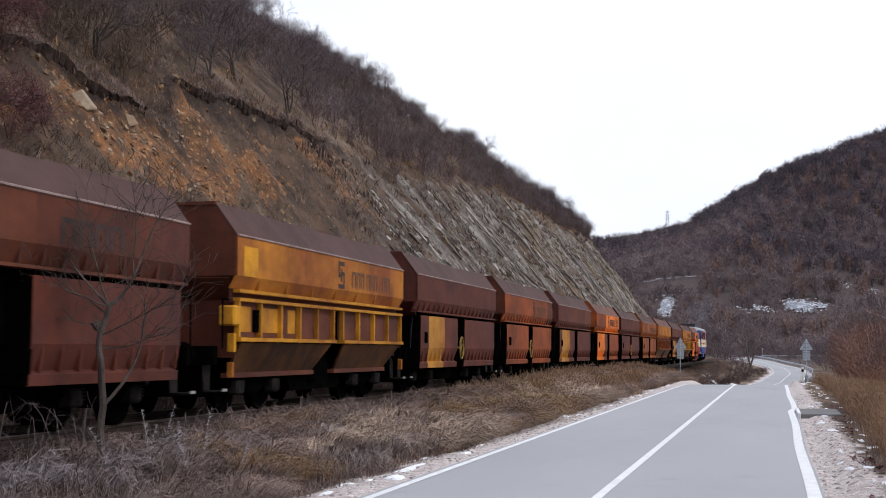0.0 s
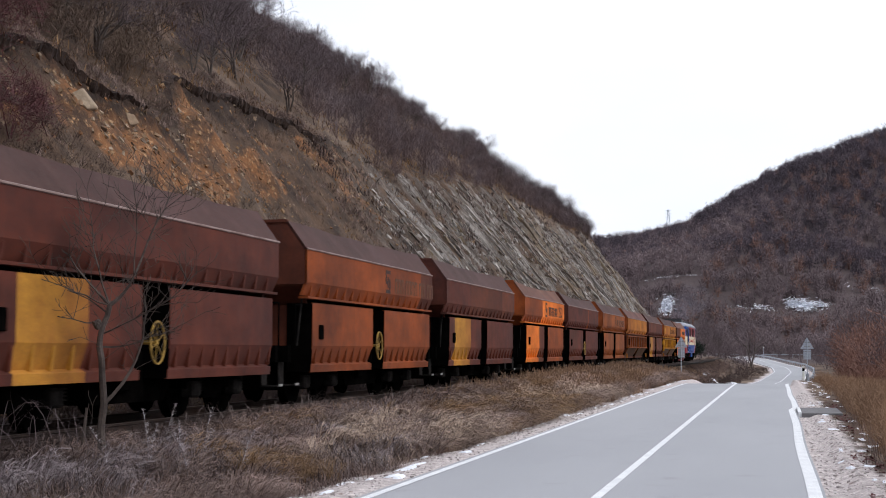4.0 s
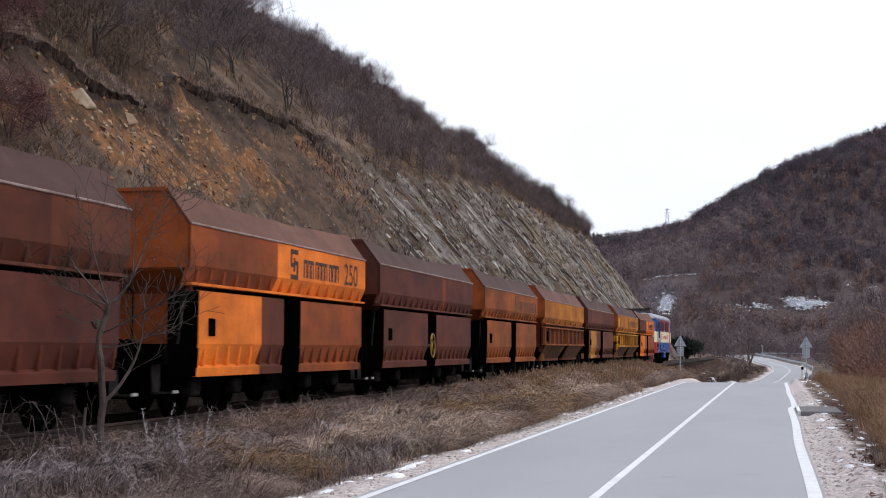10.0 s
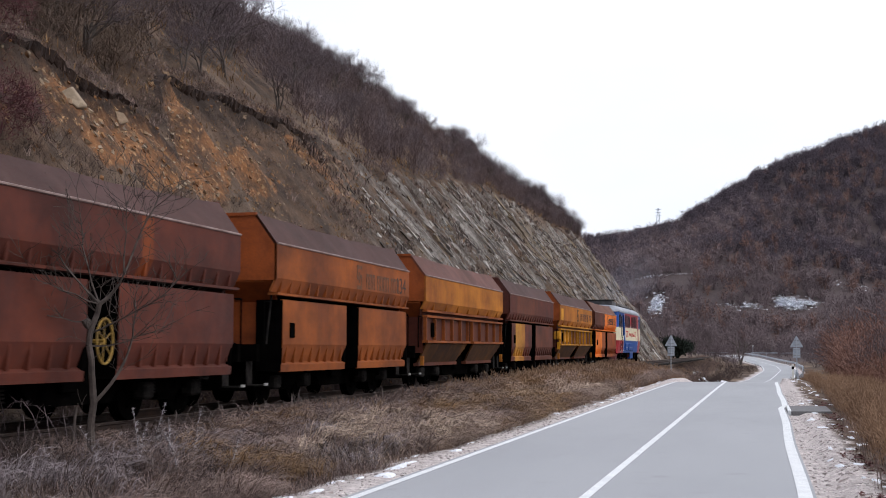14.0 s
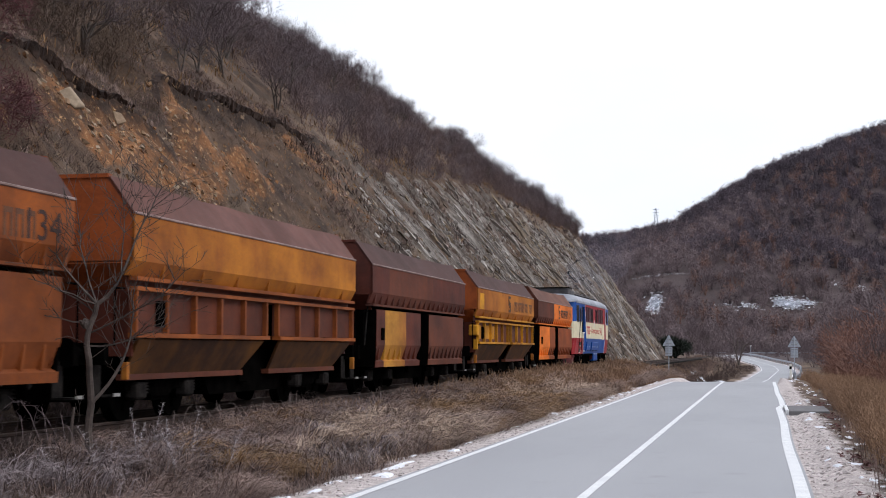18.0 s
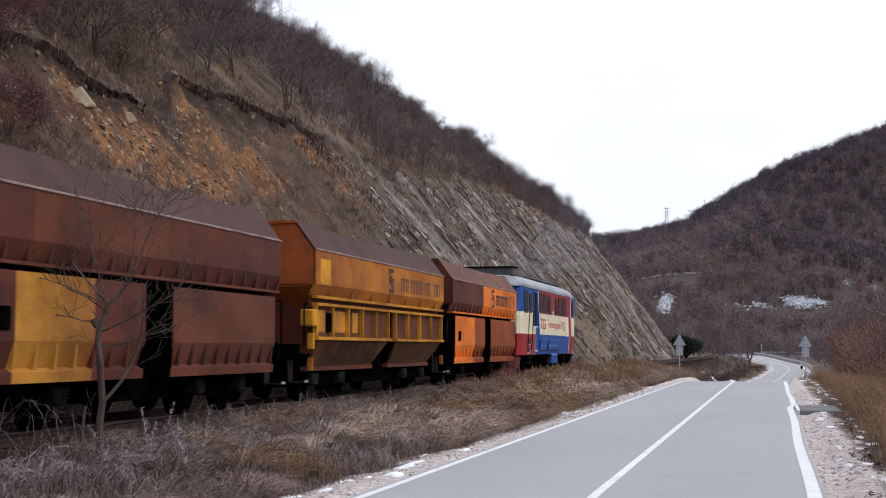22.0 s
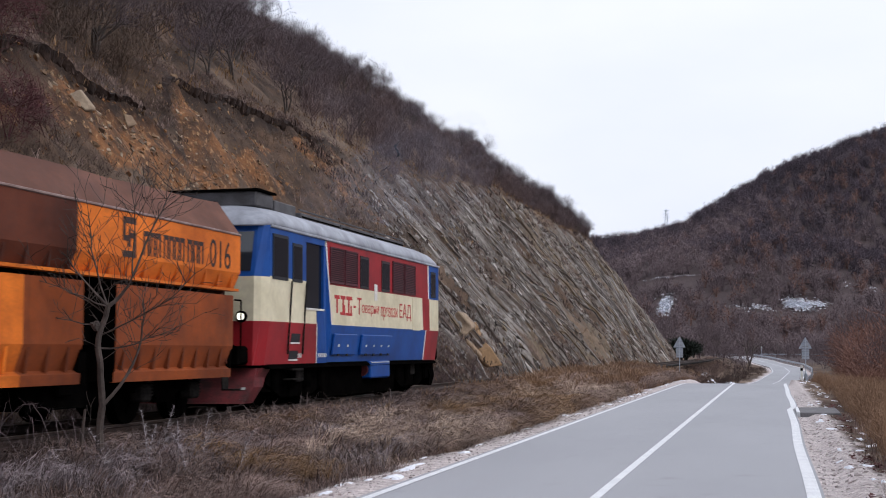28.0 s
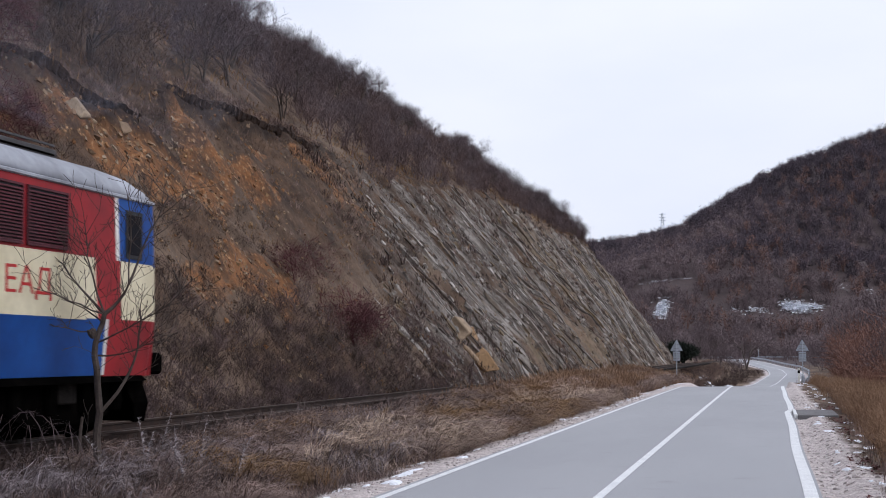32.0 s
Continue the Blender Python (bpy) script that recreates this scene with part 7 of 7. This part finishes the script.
for i in range(13000):
    y = 24 + 54 * rng.uniform()
    top = (float(cut_top(y)) - 12.9) * 1.737
    u = rng.uniform(0.3, top + 0.6)
    if y - 1.5 * max(0, u - 1.5) > 58 or u < 2.5 * rng.uniform():
        continue
    if float(bare_soil(12.9 + u / 1.737, y)) < rng.uniform(0.1, 1.0) and rng.uniform() > 0.3:
        continue
    x, y, z = on_face(u, y)
    s = 0.02 + 0.1 * rng.uniform() ** 4
    v, f = chunk(rng, s * rng.uniform(0.9, 1.7), s * rng.uniform(0.7, 1.4), s * rng.uniform(0.6, 1.0))
    fr = slab_frame(rng.normal(0.4, 1.2), rng.normal(0, 0.8))
    many_v.append(v @ fr + np.array([x, y, z + s * 0.15]))
    many_f += [(a + count, b_ + count, c_ + count) for a, b_, c_ in f]
    count += 8
soup("slope_rubble", np.concatenate(many_v).tolist(), many_f, M["rubble_stone"], None, "orange-brown stones loose on the slope", "rubble", "stuff")

# grey scree in bands between the beds
many_v, many_f, count = [], [], 0
for i in range(11000):
    y = rng.uniform(44, 150)
    top = (float(cut_top(y)) - 12.9) * 1.737
    u = rng.uniform(0.1, top * min(0.92, 0.45 + (y - 44) / 60))
    run = y + 0.7 * u
    if y - 1.5 * max(0, u - 1.5) < 50 or math.sin(run * 1.15) + 0.8 * math.sin(run * 0.43 + 1.0) < rng.uniform(-0.4, 1.4):
        continue
    x, y, z = on_face(u, y)
    s = (0.04 + 0.16 * rng.uniform() ** 3) * (1 + 0.006 * y)
    v, f = chunk(rng, s * rng.uniform(1, 2.5), s * rng.uniform(0.6, 1.1), s * rng.uniform(0.5, 0.9))
    fr = slab_frame(rng.normal(0.6, 0.3), rng.normal(0, 0.3))
    many_v.append(v @ fr + np.array([x, y, z + s * 0.1]))
    many_f += [(a + count, b_ + count, c_ + count) for a, b_, c_ in f]
    count += 8
soup("scree", np.concatenate(many_v).tolist(), many_f, M["slab_stone"], None, "broken grey stones on the cutting", "scree", "stuff")

# larger boulders that stand out of the slope
for i, (u, y, s) in enumerate(((3.2, 64.8, 0.75), (2.1, 63.6, 0.95), (2.7, 66.0, 0.6), (1.5, 65.5, 0.85), (10.1, 34.2, 0.42), (9.9, 28.0, 0.3), (11.0, 38.0, 0.3), (13.6, 44.5, 0.22))):
    x, y, z = on_face(u, y)
    v, f = chunk(rng, s * 1.3, s, s * 0.9)
    bm = bmesh.new()
    vs = [bm.verts.new(p) for p in v]
    for t in f:
        bm.faces.new([vs[q] for q in t])
    bmesh.ops.bevel(bm, geom=bm.edges[:], offset=s * 0.06, segments=1, affect="EDGES")
    ob = tagged(link_mesh("boulder", bm, M["rubble_stone"]), "pale ochre boulder on the cutting", "boulder", "boulders on the cutting")
    ob.matrix_basis = Matrix.Translation((x, y, z + 0.1 * s)) @ Euler((rng.uniform(-0.4, 0.4), 0.9, rng.uniform(-0.5, 0.5))).to_matrix().to_4x4()


# ---------------------------------------------------------------- road furniture
def warning_sign(x, y, lean):
    """The grey back of a triangular road sign with a plate below it, on a thin post."""
    z = float(height(x, y))
    t = tagged(new("road_sign"), "grey back of a triangular road sign on a thin post", "road sign", "road signs seen from behind")
    t.matrix_basis = pose(x, y, z, 0, lean)
    part("post", rodded((0, 0, -0.3), (0, 0, 3.35), 0.035), M["galv"], t)
    bm = prism(bmesh.new(), [(-0.47, 2.55), (0.47, 2.55), (0.03, 3.36), (-0.03, 3.36)], "y", 0.04, 0.06)
    part("triangle", bm, M["galv"], t, "grey triangular plate")
    part("plate", boxed(-0.26, 0.26, 0.04, 0.06, 1.8, 2.5), M["galv"], t, "grey rectangular plate")
    for zz in (1.95, 2.35, 2.7, 3.0):
        part("bracket", boxed(-0.3 if zz < 2.6 else -0.2, 0.3 if zz < 2.6 else 0.2, 0.02, 0.04, zz, zz + 0.04), M["concrete"], t)
    return t


warning_sign(-6.9, 104.0, 0.5)
warning_sign(2.25, 101.0, 0)


def guard_rail(points, label):
    """A steel crash barrier along points (x, y)."""
    t = tagged(new("guard_rail"), label, "guard rail", "guard rails along the road")
    for (x0, y0), (x1, y1) in zip(points, points[1:]):
        z0, z1 = float(road_z(y0)), float(road_z(y1))
        a, b_ = Vector((x0, y0, z0)), Vector((x1, y1, z1))
        bm = bmesh.new()
        side = (b_ - a).cross(Vector((0, 0, 1))).normalized()
        prof = [(0.0, 0.45), (0.05, 0.5), (0.05, 0.57), (0.0, 0.61), (0.05, 0.65), (0.05, 0.72), (0.0, 0.77), (-0.02, 0.77), (-0.02, 0.45)]
        ring_block(bm, [[tuple(p - side * q + Vector((0, 0, h))) for q, h in prof] for p in (a, b_)])
        part("rail", bm, M["galv"], t)
        n_posts = max(1, int((b_ - a).length / 4))
        for i in range(n_posts):
            p = a + (b_ - a) * (i / n_posts) + side * 0.1
            part("post", boxed(p.x - 0.05, p.x + 0.05, p.y - 0.06, p.y + 0.06, p.z - 0.5, p.z + 0.72), M["galv"], t)
    return t


guard_rail([(2.0, 92.0), (2.35, 110.0), (3.0, 140.0), (4.6, 180.0), (6.1, 230.0), (5.6, 270.0), (2.6, 310.0), (-1.0, 350.0), (-5.4, 390.0)], "grey steel guard rail on the outside of the bend")
guard_rail([(-3.6, 400.0), (9.0, 392.0), (16.0, 396.0)], "grey steel guard rail across the valley")
guard_rail([(-24.0, 410.0), (-10.0, 402.0)], "grey steel guard rail across the valley")
post = tagged(new("marker_post"), "white roadside marker post with a black band", "marker post")
post.location = (1.75, 90.0, float(height(1.75, 90.0)))
part("body", boxed(-0.07, 0.07, -0.05, 0.05, -0.2, 0.95, bevel=0.015), M["white_trim"], post)
part("band", boxed(-0.075, 0.075, -0.055, 0.055, 0.62, 0.8), M["under"], post, "black band")
lamp_post = tagged(new("far_sign"), "small pale sign on a post beyond the bend", "sign")
lamp_post.location = (-3.0, 372.0, float(height(-3.4, 372.0)))
part("post", rodded((0, 0, -0.3), (0, 0, 3.0), 0.06), M["galv"], lamp_post)
part("disc", rodded((0, -0.05, 3.0), (0, 0.0, 3.0), 0.27, sides=20), M["white_trim"], lamp_post)

# culvert slab and its kerb beside the road
culvert = tagged(new("culvert_slab"), "dark grey concrete culvert slab beside the road", "culvert")
culvert.location = (1.2, 41.0, 0)
part("slab", boxed(-0.5, 0.6, -1.8, 1.8, -0.25, 0.03, bevel=0.02), M["damp_concrete"], culvert)
part("kerb", boxed(-0.6, -0.5, -1.7, 1.7, -0.2, 0.05, bevel=0.015), M["white_line"], culvert, "white painted kerb")


# ---------------------------------------------------------------- lattice mast on the far ridge
def mast(x, y, high):
    t = tagged(new("lattice_mast"), "tall thin steel lattice mast on the ridge", "mast")
    t.location = (x, y, float(height(x, y)) + 3.0)
    for sx, sy in ((-1, -1), (1, -1), (1, 1), (-1, 1)):
        part("leg", rodded((sx * 1.9, sy * 1.9, -4), (sx * 0.35, sy * 0.35, high), 0.16, sides=4), M["galv"], t)
    for i in range(6):
        a, b_ = i / 6, (i + 1) / 6
        wa, wb = 1.9 - 1.55 * a, 1.9 - 1.55 * b_
        bm = bmesh.new()
        rod(bm, (-wa, -wa, high * a), (wb, -wb, high * b_), 0.1, sides=4)
        rod(bm, (wa, wa, high * a), (-wb, wb, high * b_), 0.1, sides=4)
        part("brace", bm, M["galv"], t)
    for z in (0.66, 0.8, 0.94):
        part("cross_arm", boxed(-2.2, 2.2, -0.15, 0.15, high * z, high * z + 0.25), M["galv"], t)
    return t


mast(-0.0742 * 930, 930, 15.5)


# ---------------------------------------------------------------- snow
def snow_patch(name, x, y, rx, ry, seed, label, lift=0.03, thick=0.05):
    """An irregular thin sheet of old snow that follows the ground."""
    r = random.Random(seed)
    bm = bmesh.new()
    k, rings = 15, 3
    jag = [r.uniform(0.45, 1.35) for _ in range(15)]
    ph = [r.uniform(0, 6.28) for _ in range(4)]
    grid = []
    for j in range(rings + 1):
        row = []
        for i in range(k):
            a = 6.2832 * i / k
            q = (j / rings) * jag[i] * (1 + 0.3 * math.sin(2 * a + ph[0]))
            px, py = x + rx * q * math.cos(a), y + ry * q * math.sin(a)
            row.append(bm.verts.new((px, py, float(height(px, py)) + lift + thick * (1 - (j / rings) ** 2) - (0.04 if j == rings else 0))))
        grid.append(row)
    for j in range(rings):
        for i in range(k):
            q = (i + 1) % k
            if j == 0:
                bm.faces.new((grid[0][0], grid[1][i], grid[1][q])) if len({grid[0][0], grid[1][i], grid[1][q]}) == 3 else None
            else:
                bm.faces.new((grid[j][i], grid[j + 1][i], grid[j + 1][q], grid[j][q]))
    loose = [v for v in bm.verts if not v.link_faces]
    bmesh.ops.delete(bm, geom=loose, context="VERTS")
    return tagged(link_mesh(name, bm, M["snow"], smooth=True), label, "snow", "patches of old snow")


r_ = np.random.RandomState(23)
for i in range(60):
    y = 11 + 75 * r_.uniform() ** 1.1
    snow_patch("snow_patch", -5.5 + r_.uniform(-0.45, 0.3), y, r_.uniform(0.04, 0.15), r_.uniform(0.1, 0.5), 100 + i, "small patch of old snow on the gravel shoulder", 0.01, 0.018)
for i in range(64):
    y = 13 + 75 * r_.uniform()
    snow_patch("snow_patch", 1.6 + 0.006 * y + r_.uniform(-0.75, 0.3), y, r_.uniform(0.03, 0.16), r_.uniform(0.08, 0.5), 200 + i, "small patch of old snow on the gravel shoulder", 0.008, 0.012)
def snow_bits(x, y, rx, ry, count, size, seed, label):
    """Broken snow on rough ground: many small tilted flakes."""
    r = np.random.RandomState(seed)
    px, py = x + rx * r.normal(0, 0.5, count), y + ry * r.normal(0, 0.5, count)
    flake = []
    for i in range(6):
        a = np.sort(r.uniform(0, 6.283, 3)) + np.array([0, 0.6, 1.2])
        q = np.stack([np.cos(a), np.sin(a) * 0.8, 0.35 * np.sin(a)], -1) * r.uniform(0.5, 1.2, 3)[:, None]
        flake.append(q[None])
    scatter("far_snow", flake, px, py, size * r.uniform(0.4, 1.2, count), M["snow"], label, "snow", -0.9)


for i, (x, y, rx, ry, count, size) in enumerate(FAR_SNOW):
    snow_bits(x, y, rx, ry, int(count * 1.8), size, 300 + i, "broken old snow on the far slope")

# fallen leaves at the edge of the gravel
k = 900
ys = 14 + 40 * R.uniform(0, 1, k) ** 1.3
xs = 1.15 + 0.016 * ys + 0.16 * R.normal(0, 1, k)
keep = fractal(xs * 2.0, ys * 0.9, 85) > 0.0
leaf_kinds = [np.array([[[-0.5, 0, 0.1], [0.5, -0.2, 0.25], [0.1, 0.5, 0.3]], [[-0.5, 0, 0.1], [0.1, 0.5, 0.3], [-0.4, 0.45, 0.5]]]) * 0.09, np.array([[[-0.4, 0.1, 0.3], [0.5, -0.1, 0.1], [0.2, 0.6, 0.2]], [[-0.4, 0.1, 0.3], [0.2, 0.6, 0.2], [-0.3, 0.5, 0.15]]]) * 0.08]
scatter("fallen_leaves", leaf_kinds, xs[keep], ys[keep], R.uniform(0.5, 1.3, keep.sum()), M["leaf"], "wet dark-red fallen leaves on the gravel", "leaves", -0.005)

for i in range(26):
    y = 106 + 60 * r_.uniform()
    x = float(road_x(y)) - 4.2 - 5.0 * r_.uniform()
    snow_patch("snow_patch", x, y, r_.uniform(0.2, 0.6), r_.uniform(0.5, 1.6), 400 + i, "patch of old snow in the brush beside the road", 0.12, 0.15)

# loose pebbles on the shoulders
many_v, many_f, count = [], [], 0
for i in range(5200):
    y = 9 + 50 * r_.uniform() ** 1.4
    x = -4.95 - 1.05 * r_.uniform() if r_.uniform() < 0.55 else 0.62 + 0.95 * r_.uniform()
    s = 0.01 + 0.03 * r_.uniform() ** 4
    v, f = chunk(r_, s * 1.4, s, s * 0.8)
    many_v.append(v + np.array([x, y, s * 0.2]))
    many_f += [(a + count, b_ + count, c_ + count) for a, b_, c_ in f]
    count += 8
pv = np.concatenate(many_v)
pv[:, 2] += height(pv[:, 0], pv[:, 1])
soup("gravel", pv.tolist(), many_f, M["pebble"], None, "pale crushed gravel on the road shoulders", "gravel", "stuff")

# grass tufts and stalks on the slopes
k = 4200
ys = 12 + 125 * R.uniform(0, 1, k) ** 1.1
ds = 13.0 + 9.5 * R.uniform(0, 1, k)
keep = (fractal(ds * 0.8, ys * 0.6, 71) + R.uniform(-0.6, 0.6, k)) > np.where(ys > 60, 0.3, -0.1)
keep &= bare_soil(ds, ys) < R.uniform(0.1, 1.25, k)
scatter("slope_grass", [stalks(np.random.RandomState(500 + i), 14, 0.28, 0.3, 0.016, 2.0, 1.0) for i in range(6)], -ds[keep], ys[keep], R.uniform(0.5, 1.2, keep.sum()), M["straw"], "tufts of dry grass on the cutting", "grass")
k = 4800
ys = 12 + 120 * R.uniform(0, 1, k) ** 1.1
ds = 12.7 + 10 * R.uniform(0, 1, k) ** 1.2
keep = (fractal(ds * 0.7, ys * 0.5, 72) + R.uniform(-0.5, 0.5, k) > -0.15) & (bare_soil(ds, ys) < R.uniform(0.1, 1.25, k))
scatter("slope_litter", [stalks(np.random.RandomState(510 + i), 14, 0.3, 0.34, 0.016, 2.0, 1.0) for i in range(6)], -ds[keep], ys[keep], R.uniform(0.5, 1.3, keep.sum()), M["mat_grass"], "brown dead stalks on the cutting", "stalks")
k = 2600
ys = 14 + 170 * R.uniform(0, 1, k)
ds = cut_top(ys) + (crest(ys) + 3 - cut_top(ys)) * R.uniform(0, 1, k)
scatter("hill_grass", [stalks(np.random.RandomState(520 + i), 12, 0.5, 0.42, 0.03, 1.8, 1.0) for i in range(6)], -ds, ys, R.uniform(0.6, 1.4, k), M["straw"], "dry grass on the hill above the cutting", "grass")
# dark grass and stalks in the furrows of the rock face
k = 5200
ys = 56 + 132 * R.uniform(0, 1, k)
ds = 13.0 + (cut_top(ys) - 13.0) * R.uniform(0, 1, k)
keep = fractal(ys * 0.5 + ds * 0.6, ds * 0.12, 84) + R.uniform(-0.25, 0.25, k) + 0.7 * step(0.55, 1.0, (ds - 13.0) / (cut_top(ys) - 13.0)) > 0.15
far_tufts = [stalks(np.random.RandomState(530 + i), 14, 0.45, 0.45, 0.035, 1.8, 1.0) for i in range(6)]
half = keep & (R.uniform(0, 1, k) < 0.6)
keep &= ~half
scatter("furrow_stalks", far_tufts, -ds[half], ys[half], R.uniform(0.5, 1.2, half.sum()), M["litter"], "dark dead stalks in the furrows of the rock face", "stalks")
scatter("furrow_grass", far_tufts, -ds[keep], ys[keep], R.uniform(0.5, 1.2, keep.sum()), M["mat_grass"], "brown dead grass in the furrows of the rock face", "grass")
# red-twigged bush on the cutting, dark evergreen and brush pile by the road
for nm, lab, mat, x, y, s, cnt in (("rosehip_bush", "bare dark-red bush at the foot of the cutting", "rosehip", -14.6, 47.0, 1.25, 2200), ("rosehip_bush", "bare dark-red bush on the cutting", "rosehip", -15.8, 44.0, 1.0, 1400), ("rosehip_bush", "bare dark-red bush high on the cutting", "rosehip", -19.6, 30.6, 1.3, 2200), ("rosehip_bush", "bare dark-red bush high on the cutting", "rosehip", -17.6, 28.6, 1.1, 1800), ("evergreen_bush", "low dark green evergreen bush", "evergreen", -12.2, 198.0, 2.0, 1500)):
    t = tagged(new(nm), lab, "bush")
    t.location = (x, y, float(height(x, y)) - 0.1)
    tri = twig_cloud(np.random.RandomState(int(y)), cnt, 1.3, 1.7, 0.013 if mat != "evergreen" else 0.09, 0.55, 0.05) * s
    for what, some in (("branch_tangle", tri[:-5]), ("stem", tri[-5:])):
        soup(what, some.reshape(-1, 3).tolist(), [(i, i + 1, i + 2) for i in range(0, len(some) * 3, 3)], M[mat], t)
k = 330
ys = 106 + 150 * R.uniform(0, 1, k)
xs = road_x(ys) - 4.0 - 6.0 * R.uniform(0, 1, k)
scatter("brush_pile", shrub, xs, ys, R.uniform(0.5, 1.3, k), M["litter"], "heap of dark cut brush beside the road", "brush", 0.1)


# ---------------------------------------------------------------- what moves
RUN = ((0, 0), (3, 15.35), (6, 30.55), (9, 45.3), (11, 54.7), (13, 63.85), (16, 77.2), (19, 90.25), (21, 98.85), (23, 107.4), (26, 120.4), (28, 129.24), (30, 138.1), (32, 147.0))


def run_at(t):
    """Metres that the train has come by t: a smooth curve through RUN."""
    ts, ss = np.array([r[0] for r in RUN], float), np.array([r[1] for r in RUN], float)
    v = np.gradient(ss, ts)
    i = int(np.clip(np.searchsorted(ts, t, side="right") - 1, 0, len(ts) - 2))
    h = ts[i + 1] - ts[i]
    q = (t - ts[i]) / h
    return float((2 * q ** 3 - 3 * q ** 2 + 1) * ss[i] + (q ** 3 - 2 * q ** 2 + q) * h * v[i] + (-2 * q ** 3 + 3 * q ** 2) * ss[i + 1] + (q ** 3 - q ** 2) * h * v[i + 1])


def motions():
    beats = [0.5 * i for i in range(65)]
    fine_beats = [round(i * 4 / 30, 4) for i in range(241)]
    for u, thing, sets in WAGONS:
        rows = []
        for t in beats:
            y = 21.7 + u - run_at(t)
            rows.append((t, pose(TRACK_X + bend(y), y, RAIL_Z, 0, 0, -math.degrees(math.atan((bend(y + 10) - bend(y)) / 10)))))
        walk(thing, rows)
        for w in sets:
            place = w.location.copy()
            walk(w, [(t, pose(*place, math.degrees(run_at(t) / place.z) % 360)) for t in fine_beats])


motions()
